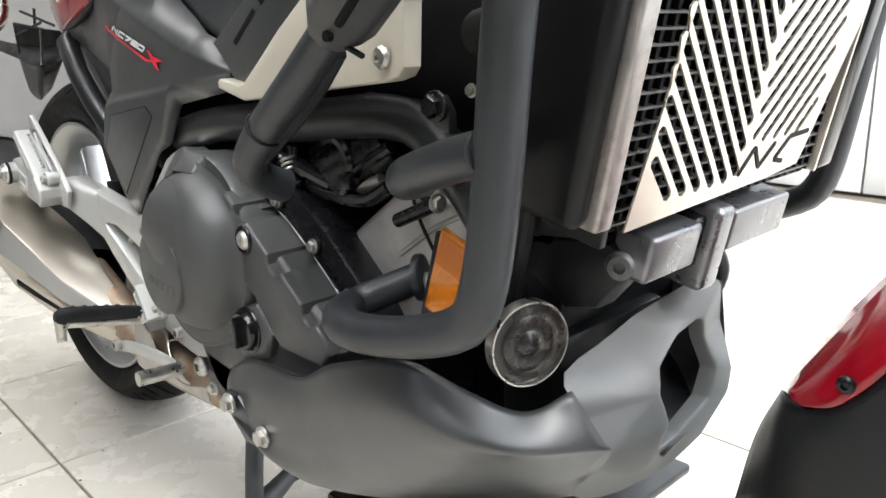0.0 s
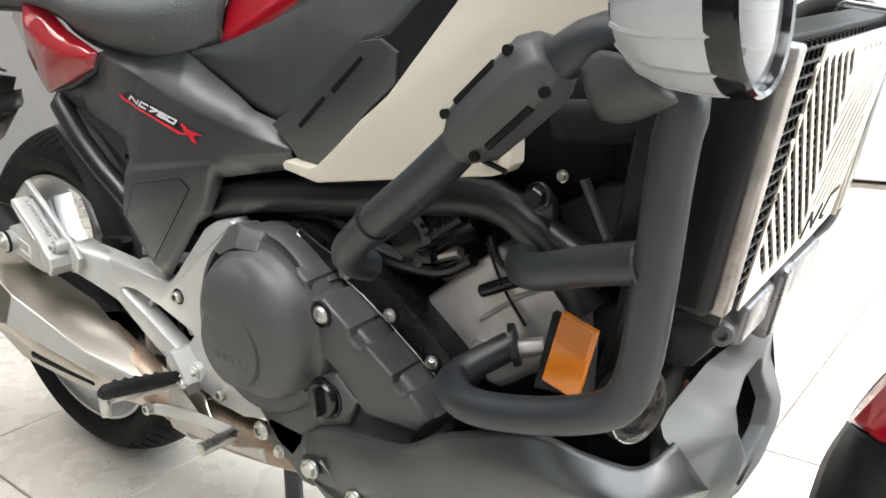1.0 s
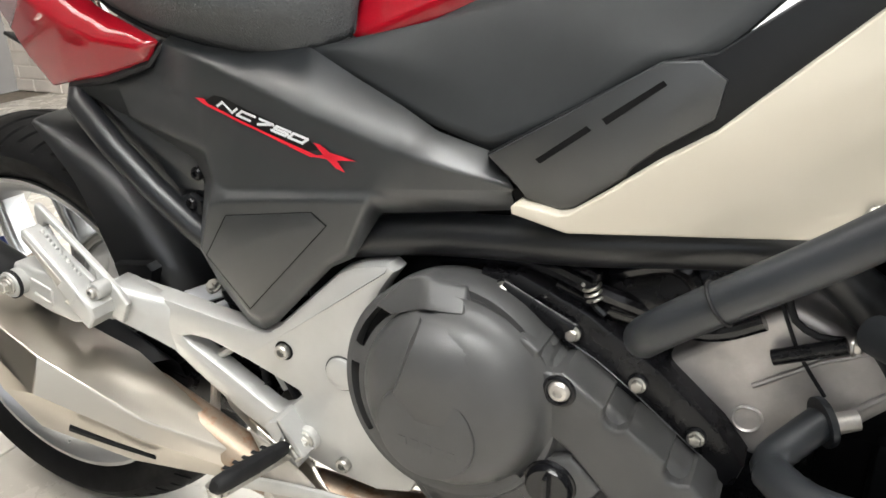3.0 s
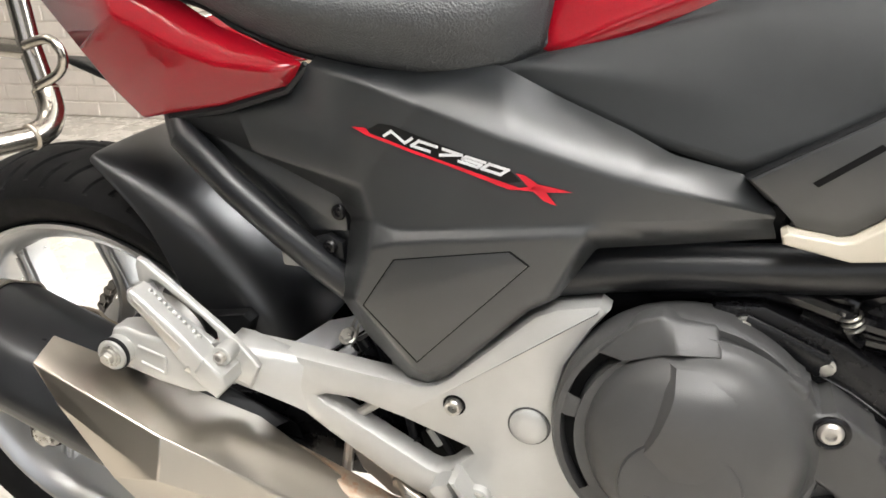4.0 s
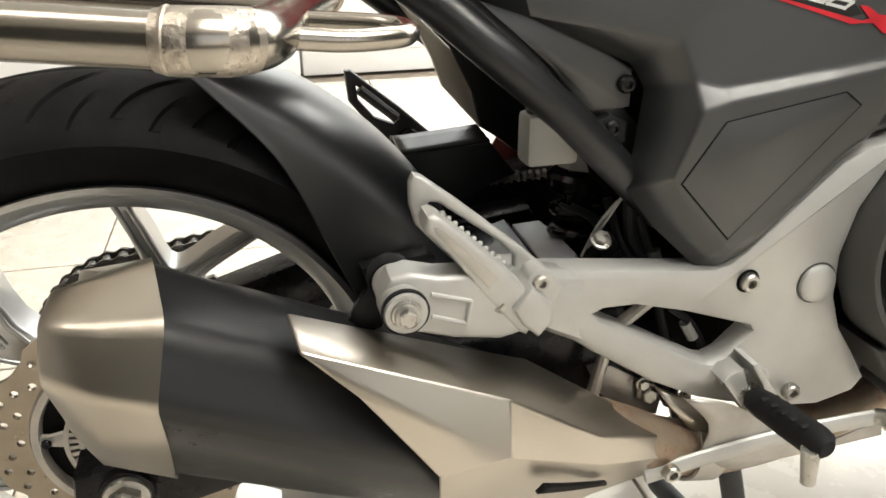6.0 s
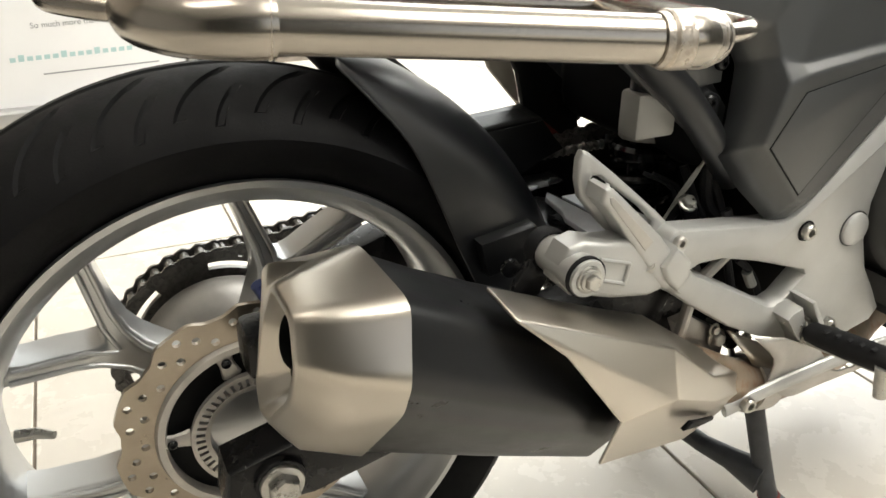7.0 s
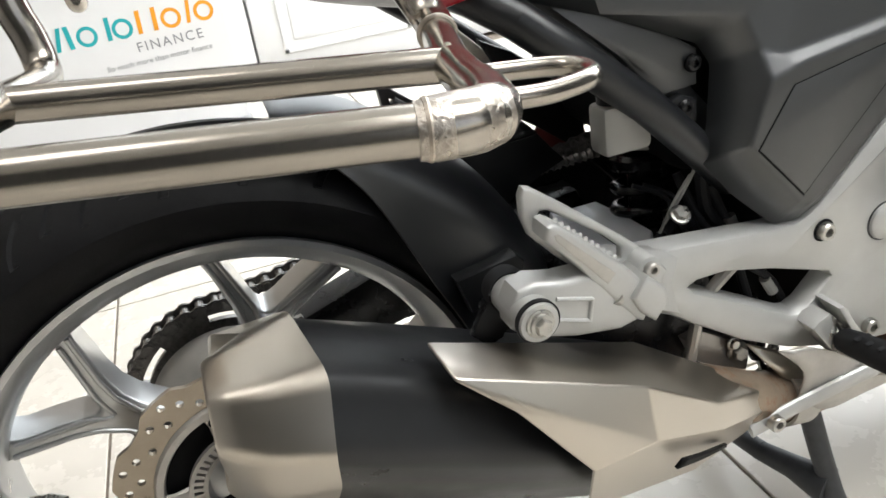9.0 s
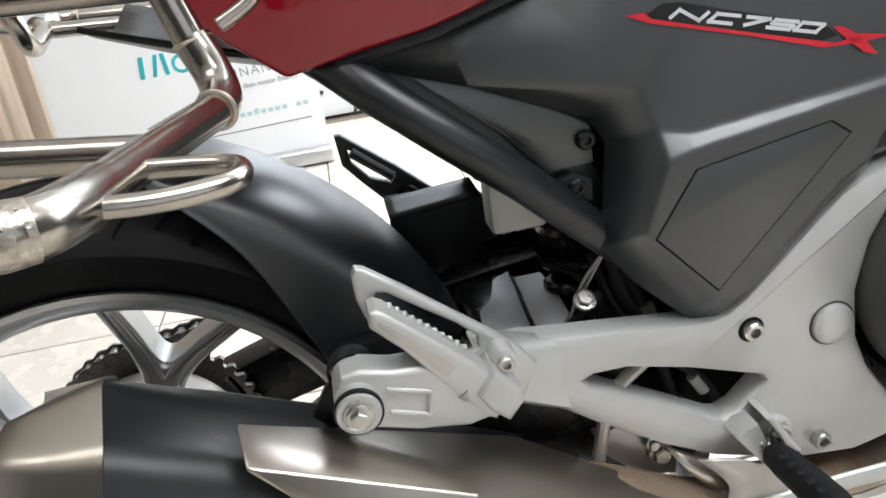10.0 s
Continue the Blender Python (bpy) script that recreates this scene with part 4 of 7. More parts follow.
guard_hole = [(0.237, 0.557), (0.24, 0.561), (0.246, 0.56), (0.289, 0.527), (0.302, 0.514), (0.302, 0.505), (0.295, 0.502), (0.25, 0.535)]
part("heel_guard", prism(guard, -0.21, -0.203, 0.0028, 3, [guard_hole]), SILVER_PAINT, pillion)
part("guard_neck", prism([(0.291, 0.478), (0.303, 0.497), (0.31, 0.492), (0.31, 0.456), (0.3, 0.458), (0.291, 0.466)], -0.2075, -0.18, 0.004, 3), SILVER_PAINT, pillion)
peg_outline = [(0.231, 0.555), (0.2325, 0.561), (0.237, 0.562), (0.242, 0.559), (0.289, 0.5145), (0.303, 0.498), (0.316, 0.482), (0.304, 0.462), (0.297, 0.466), (0.282, 0.484), (0.249, 0.53), (0.231, 0.55)]
part("pillion_peg", prism(peg_outline, -0.236, -0.214, 0.004, 3), SILVER_PAINT, pillion, "folded alloy pillion peg with a toothed edge")
part("peg_face", prism([(0.2365, 0.5545), (0.2395, 0.5545), (0.282, 0.511), (0.275, 0.504), (0.2375, 0.5495)], -0.2368, -0.234, 0.001, 2), ALLOY, pillion, "worn inset face of the peg")
part("peg_hinge", prism([(0.292, 0.487), (0.305, 0.503), (0.322, 0.486), (0.323, 0.474), (0.312, 0.461), (0.3, 0.472)], -0.24, -0.208, 0.004, 3), SILVER_PAINT, pillion)
t0, t1 = (0.2455, -0.219, 0.5555), (0.29, -0.219, 0.5135)
for k in range(11):
    p = Vector(t0).lerp(Vector(t1), k / 10)
    part("tooth", lathe([(0.0, 0.0024), (0.0015, 0.0022), (0.0028, 0.0008), (0.0029, 0.0)], p, (0.7, 0, 0.72), 8), SILVER_PAINT, pillion)
part("hinge_pin", sweep([(0.282, -0.232, 0.49), (0.302, -0.222, 0.466)], 0.006, 14), ZINC, pillion)
END = Vector((0.214, -0.25, 0.5))
part("bush", lathe([(-0.05, 0.0148), (-0.008, 0.015), (-0.003, 0.0153), (0.0, 0.0142), (0.0, 0.0)], END, (0, -1, 0), 40), SILVER_PAINT, pillion)
part("bush_ring", lathe([(-0.006, 0.0152), (-0.006, 0.0163), (-0.002, 0.0163), (-0.002, 0.0152)], END, (0, -1, 0), 40), SOFT_RUBBER, pillion)
part("rubber_collar", lathe([(-0.064, 0.0165), (-0.055, 0.0178), (-0.049, 0.0166)], END, (0, -1, 0), 36), SOFT_RUBBER, pillion)
part("end_washer", disc(0.0108, 0.002, END, (0, -1, 0), 32, 0.001), ZINC, pillion)
bolt(pillion, END + Vector((0, -0.002, 0)), r=0.0064)
bolt(pillion, (0.3155, -0.2265, 0.5), r=0.0058, kind="socket", material=ALLOY)
part("hinge_boss", disc(0.0095, 0.018, (0.3155, -0.209, 0.5), (0, -1, 0), 28, 0.002), SILVER_PAINT, pillion)
part("muffler_stay", prism([(0.181, 0.473), (0.193, 0.493), (0.205, 0.502), (0.218, 0.487), (0.205, 0.464), (0.193, 0.46)], -0.2, -0.194, 0.001), ENGINE_BLACK, pillion)

# rider's footpeg and brake pedal
footpeg = group_part("rider_footpeg", bike, label="black rubber rider footpeg")
HINGE, TOE = Vector((0.527, -0.196, 0.348)), Vector((0.5215, -0.304, 0.37))
run = (TOE - HINGE)
rub = [HINGE + run * t for t in (0.05, 0.1, 0.25, 0.4, 0.55, 0.7, 0.85, 0.95, 1.0)]
part("rubber_pad", sweep(rub, [0.007, 0.011, 0.0125, 0.013, 0.0135, 0.0135, 0.0135, 0.012, 0.007], 14, flat=0.72), SOFT_RUBBER, footpeg)
for t in (0.3, 0.42, 0.54, 0.66, 0.78):
    c = HINGE + run * t + Vector((0, 0, 0.0094))
    part("pad_rib", box(c - Vector((0.009, 0.0025, 0.001)), c + Vector((0.009, 0.0025, 0.0012)), 0.0008, 1), SOFT_RUBBER, footpeg)
part("peg_core", sweep([HINGE + run * 0.05 + Vector((0, 0, -0.009)), HINGE + run * 0.9 + Vector((0, 0, -0.009))], 0.0065, 12), ZINC, footpeg)
part("feeler", sweep([TOE + Vector((-0.008, 0.008, -0.004)), TOE + Vector((-0.006, 0.006, -0.035))], [0.0075, 0.0058], 14), ZINC, footpeg, "worn steel feeler peg")
part("clevis", prism([(0.499, 0.366), (0.505, 0.372), (0.517, 0.376), (0.538, 0.325), (0.53, 0.325)], -0.2, -0.176, 0.001), SILVER_PAINT, footpeg)
part("clevis", prism([(0.52, 0.384), (0.526, 0.384), (0.552, 0.346), (0.546, 0.341)], -0.206, -0.176, 0.002), SILVER_PAINT, footpeg)
part("spring", coil(HINGE + Vector((-0.012, 0.004, 0.006)), HINGE + Vector((0.012, -0.01, 0.0)), 0.006, 0.0013, 5), ZINC, footpeg)
part("pin", sweep([HINGE + Vector((-0.02, 0.008, 0.01)), HINGE + Vector((0.02, -0.014, -0.004))], 0.0035, 10), ZINC, footpeg)
pedal = group_part("brake_pedal", bike, label="alloy brake pedal with a folding steel tip")
part("lever", sweep(smooth_path([(0.434, -0.2, 0.278), (0.496, -0.205, 0.293), (0.579, -0.21, 0.306), (0.648, -0.217, 0.314)], 0.008), 0.0085, 12, flat=0.55), SILVER_PAINT, pedal)
part("tip", sweep([(0.651, -0.217, 0.315), (0.657, -0.225, 0.317), (0.656, -0.268, 0.319)], [0.0075, 0.0085, 0.0085], 14), ZINC, pedal)
bolt(pedal, (0.453, -0.208, 0.287), r=0.008, kind="socket")
part("linkage", sweep([(0.473, -0.16, 0.456), (0.409, -0.16, 0.407), (0.392, -0.16, 0.322)], 0.006, 10), ALLOY, pedal)

# side covers
SIDE = {"a0": (0.246, -0.148, 0.7), "a1": (0.331, -0.15, 0.673), "a2": (0.411, -0.15, 0.633), "a3": (0.422, -0.152, 0.615), "a4": (0.415, -0.158, 0.57), "a5": (0.409, -0.16, 0.538), "a6": (0.434, -0.165, 0.505), "a7": (0.474, -0.17, 0.467), "a8": (0.495, -0.175, 0.467), "a9": (0.517, -0.18, 0.482), "a10": (0.59, -0.182, 0.556), "a11": (0.612, -0.178, 0.567), "a12": (0.643, -0.175, 0.614), "a13": (0.704, -0.178, 0.624), "a14": (0.772, -0.18, 0.635),
        "b2": (0.442, -0.168, 0.651), "b3": (0.453, -0.174, 0.623), "b4": (0.454, -0.187, 0.602), "b5": (0.436, -0.187, 0.552), "b6": (0.488, -0.187, 0.49), "b7": (0.501, -0.187, 0.488), "b8": (0.523, -0.187, 0.501), "b9": (0.587, -0.187, 0.563), "b10": (0.609, -0.187, 0.575), "c1": (0.477, -0.187, 0.609), "cm": (0.565, -0.187, 0.62), "c2": (0.635, -0.187, 0.628),
        "d1": (0.474, -0.177, 0.617), "dm": (0.564, -0.18, 0.627), "d2": (0.636, -0.182, 0.636), "d3": (0.768, -0.183, 0.649), "r1": (0.318, -0.15, 0.722), "r2": (0.368, -0.151, 0.738), "n0": (0.399, -0.157, 0.752), "n1": (0.448, -0.164, 0.738), "n2": (0.497, -0.169, 0.722), "n3": (0.572, -0.175, 0.698), "n4": (0.66, -0.18, 0.673), "n5": (0.771, -0.184, 0.655)}
UPPER = {"u0": (0.402, -0.15, 0.757), "u1": (0.442, -0.148, 0.748), "u2": (0.49, -0.146, 0.744), "u3": (0.557, -0.139, 0.75), "u4": (0.613, -0.148, 0.725), "u5": (0.662, -0.158, 0.706), "u6": (0.696, -0.165, 0.69), "u7": (0.745, -0.175, 0.681)}
SIDE_FACES = ("a0 a1 r1", "a1 a2 b2", "a1 b2 r2 r1", "b2 n1 n0 r2", "a2 a3 b3 b2", "b2 b3 d1 n2", "b2 n2 n1", "d1 dm n3 n2", "dm d2 n4 n3", "d2 d3 n5 n4", "b3 b4 c1 d1", "d1 c1 cm dm", "dm cm c2 d2", "d2 c2 a12 a13", "d2 a13 a14 d3", "b4 b5 b6 b7 b8 b9 b10 c2 cm c1", "a3 a4 b4 b3", "a4 a5 b5 b4", "a5 a6 a7 b6 b5", "a7 a8 b7 b6", "a8 a9 b8 b7", "a9 a10 b9 b8", "a10 a11 b10 b9", "a11 a12 c2 b10")
UPPER_FACES = ("n0 n1 u1 u0", "n1 n2 u2 u1", "n2 n3 u3 u2", "n3 u4 u3", "n3 n4 u5 u4", "n4 u6 u5", "n4 n5 u7 u6")
side_bm = moulded({**SIDE, **UPPER}, SIDE_FACES + UPPER_FACES, 0.009, 4)
from mathutils.bvhtree import BVHTree

SIDE_TREE = BVHTree.FromBMesh(side_bm)
side_cover = part("side_cover", side_bm, GREY_PLASTIC, bike, "dark grey textured side cover with a model badge", angle=80, solid=0.004)
tank = [[(0.548, -0.133, 0.746), (0.606, -0.142, 0.722), (0.668, -0.155, 0.699), (0.745, -0.172, 0.68)], [(0.571, -0.134, 0.752), (0.681, -0.146, 0.738), (0.756, -0.159, 0.719), (0.817, -0.172, 0.718)], [(0.592, -0.118, 0.757), (0.696, -0.128, 0.772), (0.79, -0.145, 0.766), (0.881, -0.176, 0.758)], [(0.665, -0.112, 0.773), (0.762, -0.118, 0.798), (0.837, -0.135, 0.799), (0.914, -0.178, 0.765)], [(0.747, -0.105, 0.814), (0.819, -0.113, 0.831), (0.893, -0.13, 0.825), (0.957, -0.17, 0.805)]]
part("tank_cover", sheet(tank, 5, 5), TANK_PLASTIC, bike, "dark grey storage cover where a tank would be", angle=80, solid=0.004)
far_side = moulded({k: (x, -y, z) for k, (x, y, z) in {**SIDE, **UPPER}.items()}, SIDE_FACES + UPPER_FACES, 0.009, 4)
part("left_side_cover", far_side, GREY_PLASTIC, bike, "dark grey textured side cover", angle=80, solid=0.004)
part("left_tank_cover", sheet(mirrored(tank), 5, 5), TANK_PLASTIC, bike, "dark grey storage cover where a tank would be", solid=0.004, offset=1.0)
lid_line = [(0.474, 0.594), (0.576, 0.6105), (0.592, 0.599), (0.49, 0.495), (0.442, 0.547)]
mid_x, mid_z = 0.515, 0.569
part("lid_gap", prism(lid_line, -0.1874, -0.184), DARK_VOID, side_cover, "narrow joint round the lid")
part("inset_lid", prism([(x + (mid_x - x) * 0.02, z + (mid_z - z) * 0.02) for x, z in lid_line], -0.188, -0.184, 0.0012, 2), GREY_PLASTIC, side_cover)
inner_c = group_part("inner_cover", bike)
inner = [(0.28, 0.697), (0.294, 0.685), (0.33, 0.675), (0.38, 0.65), (0.415, 0.628), (0.415, 0.599), (0.379, 0.597), (0.347, 0.634)]
part("inner_panel", prism(inner, -0.147, -0.128, 0.003, 2), GREY_PLASTIC, inner_c)
part("rail_panel", prism([(0.23, 0.698), (0.265, 0.715), (0.31, 0.708), (0.398, 0.616), (0.435, 0.573), (0.432, 0.526), (0.352, 0.589), (0.278, 0.653)], -0.137, -0.128, 0.002), GREY_PLASTIC, inner_c)
part("tab", prism([(0.382, 0.591), (0.397, 0.596), (0.411, 0.589), (0.411, 0.572), (0.402, 0.573)], -0.152, -0.144, 0.002), BLACK_PLASTIC, inner_c)
bolt(inner_c, (0.409, -0.148, 0.618), r=0.0075, material=ENGINE_BLACK, kind="button")
bolt(inner_c, (0.399, -0.152, 0.585), r=0.007, material=ENGINE_BLACK, kind="button")

# badge: a black strip with slanted white bars, a red underline and two crossing red strokes
B0, B1 = Vector((0.432, 0, 0.698)), Vector((0.62, 0, 0.66))
along = (B1 - B0).normalized()
up = Vector((-along.z, 0, along.x))


def badge_pt(u, v):
    p = B0 + along * u + up * v
    return (p.x, p.z)


L = (B1 - B0).length
badge = group_part("badge", side_cover)
part("strip", onto(SIDE_TREE, [(badge_pt(u, v)) for u, v in ((0.0159, 0.0045), (0.0278, 0.0138), (0.0398, 0.0152), (0.1439, 0.0055), (0.1543, -0.001), (0.1438, -0.0046), (0.06, 0.001))], 0.0009), BLACK_INK, badge)
part("underline", onto(SIDE_TREE, [badge_pt(u, v) for u, v in ((0.0031, 0.0047), (0.0159, 0.0073), (0.0216, 0.0036), (0.09, -0.0016), (0.1598, -0.0062), (0.1469, -0.0095), (0.09, -0.0038), (0.0192, 0.001))], 0.0011), RED_INK, badge)
SLANT = 1.05
CELLS = {"first": (((0, 0), (0, 1)), ((0, 1), (1, 0)), ((1, 0), (1, 1))), "second": (((1, 1), (0, 1)), ((0, 1), (0, 0)), ((0, 0), (1, 0))), "third": (((0, 1), (1, 1)), ((1, 1), (0.25, 0))), "fourth": (((1, 1), (0, 1)), ((0, 1), (0, 0.5)), ((0, 0.5), (1, 0.5)), ((1, 0.5), (1, 0)), ((1, 0), (0, 0))), "fifth": (((0, 0), (0, 1)), ((0, 1), (1, 1)), ((1, 1), (1, 0)), ((1, 0), (0, 0)))}
for (cell, strokes), u0 in zip(CELLS.items(), (0.178, 0.312, 0.425, 0.53, 0.632)):
    wide, high, half = (0.1 if cell == "first" else 0.082) * L, 0.0052, 0.0012
    for (ax, az), (bx, bz) in strokes:
        drop = 0.0068 - 0.046 * u0 * L
        a = Vector((u0 * L + ax * wide + az * high * SLANT, drop + az * high - 0.042 * ax * wide))
        b = Vector((u0 * L + bx * wide + bz * high * SLANT, drop + bz * high - 0.042 * bx * wide))
        d = (b - a).normalized() * half
        n = Vector((-d.y, d.x)) * (1.5 if abs(d.x) < abs(d.y) else 1.0)
        part("bar", onto(SIDE_TREE, [badge_pt(*(a - d + n)), badge_pt(*(a - d - n)), badge_pt(*(b + d - n)), badge_pt(*(b + d + n))], 0.0014, n=2), WHITE_INK, badge)
for pts in (((0.1488, 0.0048), (0.1558, 0.0052), (0.165, 0.0021), (0.1748, -0.0031), (0.1862, -0.0119), (0.1758, -0.011), (0.1661, -0.0061), (0.1577, -0.0011)), ((0.1959, 0.0018), (0.1816, 0.0016), (0.168, 0.0011), (0.1586, -0.004), (0.1467, -0.0083), (0.1583, -0.0069), (0.1725, -0.0045))):
    part("stroke", onto(SIDE_TREE, [badge_pt(u, v) for u, v in pts], 0.0015, n=4), RED_INK, badge)

# vent insert and champagne panel
vent = [(0.747, 0.68), (0.818, 0.722), (0.881, 0.758), (0.915, 0.765), (0.991, 0.82), (1.039, 0.819), (0.922, 0.705), (0.886, 0.681), (0.849, 0.654), (0.821, 0.635), (0.811, 0.633), (0.776, 0.639), (0.781, 0.655), (0.762, 0.665)]
vent_panel = part("vent_panel", prism(vent, -0.184, -0.165, 0.003, 2), BLACK_PLASTIC, bike, "black vent insert with two slots")
face = [(0.75, 0.681), (0.819, 0.721), (0.881, 0.757), (0.914, 0.76), (0.911, 0.755), (0.8, 0.661), (0.784, 0.659), (0.764, 0.668)]
part("vent_face", prism([(0.75, 0.68), (0.819, 0.721), (0.879, 0.758), (0.906, 0.76), (0.924, 0.748), (0.919, 0.721), (0.883, 0.697), (0.864, 0.681), (0.859, 0.673), (0.82, 0.644), (0.81, 0.642), (0.784, 0.647), (0.776, 0.656), (0.767, 0.665)], -0.188, -0.182, 0.002, 2), GREY_PLASTIC, vent_panel)
part("slot", prism([(0.79, 0.681), (0.829, 0.71), (0.833, 0.707), (0.794, 0.678)], -0.1885, -0.184), DARK_VOID, vent_panel)
part("slot", prism([(0.84, 0.716), (0.882, 0.746), (0.885, 0.743), (0.844, 0.712)], -0.1885, -0.184), DARK_VOID, vent_panel)
cream = [(0.775, 0.638), (0.774, 0.644), (0.778, 0.647), (0.801, 0.644), (0.812, 0.642), (0.821, 0.644), (0.848, 0.663), (0.884, 0.69), (0.92, 0.713), (1.027, 0.812), (1.038, 0.822), (1.2, 0.95), (1.34, 0.95), (1.203, 0.796), (1.145, 0.771), (1.109, 0.754), (1.048, 0.708), (1.045, 0.662), (1.039, 0.655), (1.025, 0.651), (0.82, 0.628)]
front_panel = part("front_panel", prism(cream, -0.2, -0.182, 0.002, 3), CREAM_PAINT, bike, "champagne painted side fairing panel")
part("left_front_panel", prism(cream, 0.185, 0.205, 0.0), CREAM_PAINT, bike, "champagne painted side fairing panel")
bolt(front_panel, (1.026, -0.202, 0.669), r=0.009, kind="button")

# seat and red cowls
seat = [[(0.02, 0.0, 0.9), (0.02, -0.1, 0.89), (0.03, -0.14, 0.86), (0.06, -0.13, 0.82)], [(0.2, 0.0, 0.88), (0.2, -0.11, 0.87), (0.2, -0.155, 0.84), (0.265, -0.14, 0.805)], [(0.32, 0, 0.85), (0.32, -0.12, 0.84), (0.33, -0.165, 0.815), (0.334, -0.145, 0.777)], [(0.42, 0, 0.83), (0.42, -0.12, 0.825), (0.42, -0.17, 0.8), (0.394, -0.145, 0.756)], [(0.52, 0, 0.83), (0.52, -0.12, 0.82), (0.52, -0.162, 0.79), (0.498, -0.142, 0.739)], [(0.57, 0, 0.84), (0.57, -0.1, 0.835), (0.57, -0.14, 0.8), (0.555, -0.134, 0.743)], [(0.6, 0, 0.86), (0.6, -0.08, 0.855), (0.6, -0.105, 0.82), (0.587, -0.116, 0.755)]]
seat_ob = part("seat", sheet(seat, 5, 5), SEAT_VINYL, bike, "black grained vinyl seat", solid=0.01)
part("seat_nose", sheet([[(0.6, 0, 0.86), (0.6, -0.08, 0.855), (0.6, -0.105, 0.82), (0.587, -0.116, 0.755)], [(0.566, -0.03, 0.848), (0.583, -0.085, 0.815), (0.583, -0.1, 0.789), (0.594, -0.117, 0.754)]], 3, 3), SEAT_VINYL, seat_ob, solid=0.006)
part("seat_seam", sweep(smooth_path([Vector(r[3]) + Vector((0, -0.001, 0.0)) for r in seat], 0.01), 0.003, 8), BLACK_PLASTIC, seat_ob)
COWL = {"e0": (0.394, -0.158, 0.7525), "e1": (0.374, -0.159, 0.7325), "e2": (0.31, -0.157, 0.7135), "e3": (0.245, -0.149, 0.702), "tip": (0.211, -0.142, 0.695), "l1": (0.176, -0.137, 0.724), "l2": (0.145, -0.13, 0.756), "l3": (0.1, -0.12, 0.805),
        "m1": (0.362, -0.167, 0.7465), "m2": (0.315, -0.17, 0.7525), "m3": (0.268, -0.167, 0.768), "m4": (0.212, -0.16, 0.792), "t1": (0.345, -0.152, 0.77), "t2": (0.312, -0.15, 0.782), "t3": (0.25, -0.14, 0.815), "t4": (0.18, -0.132, 0.852),
        "i0": (0.372, -0.12, 0.737), "i2": (0.31, -0.11, 0.717), "i3": (0.245, -0.1, 0.706), "i4": (0.211, -0.095, 0.7), "i5": (0.145, -0.085, 0.76)}
COWL_FACES = ("e0 t1 t2 m2 m1", "t2 t3 m3 m2", "t3 t4 m4 m3", "e0 m1 e1", "m1 m2 e2 e1", "m2 m3 e3 e2", "m3 l1 tip e3", "m3 m4 l2 l1", "m4 t4 l3 l2", "e1 e2 i2 i0", "e2 e3 i3 i2", "e3 tip i4 i3", "tip l1 l2 i5 i4")
tail = group_part("tail_cowl", bike, label="glossy metallic red tail cowl")
part("side_skin", moulded(COWL, COWL_FACES, 0.004, 4), RED_PAINT, tail, angle=70, solid=0.003)
left_tail = group_part("left_tail_cowl", bike, label="glossy metallic red tail cowl")
part("side_skin", moulded({k: (x, -y, z) for k, (x, y, z) in COWL.items()}, COWL_FACES, 0.004, 4), RED_PAINT, left_tail, angle=70, solid=0.003)
part("tail_edge", sweep([(x, y + 0.006, z - 0.003) for x, y, z in (COWL["e0"], COWL["e1"], COWL["e2"], COWL["e3"])], 0.005, 8), BLACK_PLASTIC, tail)
strip = [[(0.594, -0.117, 0.754), (0.669, -0.114, 0.784), (0.742, -0.11, 0.812), (0.764, -0.108, 0.819)], [(0.584, -0.113, 0.762), (0.644, -0.111, 0.786), (0.7, -0.108, 0.807), (0.742, -0.106, 0.825)], [(0.583, -0.1, 0.789), (0.633, -0.098, 0.808), (0.68, -0.096, 0.826), (0.72, -0.094, 0.841)], [(0.582, -0.085, 0.815), (0.624, -0.08, 0.832), (0.669, -0.08, 0.848), (0.711, -0.08, 0.863)]]
strip.insert(0, [(x, y + 0.008, z - 0.035) for x, y, z in strip[0]])
part("tank_cowl", sheet(strip, 4, 4), RED_PAINT, bike, "glossy metallic red tank cowl", solid=0.004)
part("tank_tip", sheet([[(0.937, -0.15, 0.795), (0.914, -0.14, 0.811)], [(0.95, -0.155, 0.802), (0.932, -0.145, 0.825)], [(0.959, -0.16, 0.814), (0.95, -0.15, 0.833)]]), RED_PAINT, bike, solid=0.004)
part("tail_underside", sheet([[(0.24, -0.11, 0.7), (0.16, -0.1, 0.72), (0.08, -0.09, 0.745)], [(0.24, 0.0, 0.68), (0.16, 0.0, 0.7), (0.08, 0.0, 0.73)], [(0.24, 0.11, 0.7), (0.16, 0.1, 0.72), (0.08, 0.09, 0.745)]]), BLACK_PLASTIC, bike, solid=0.004)

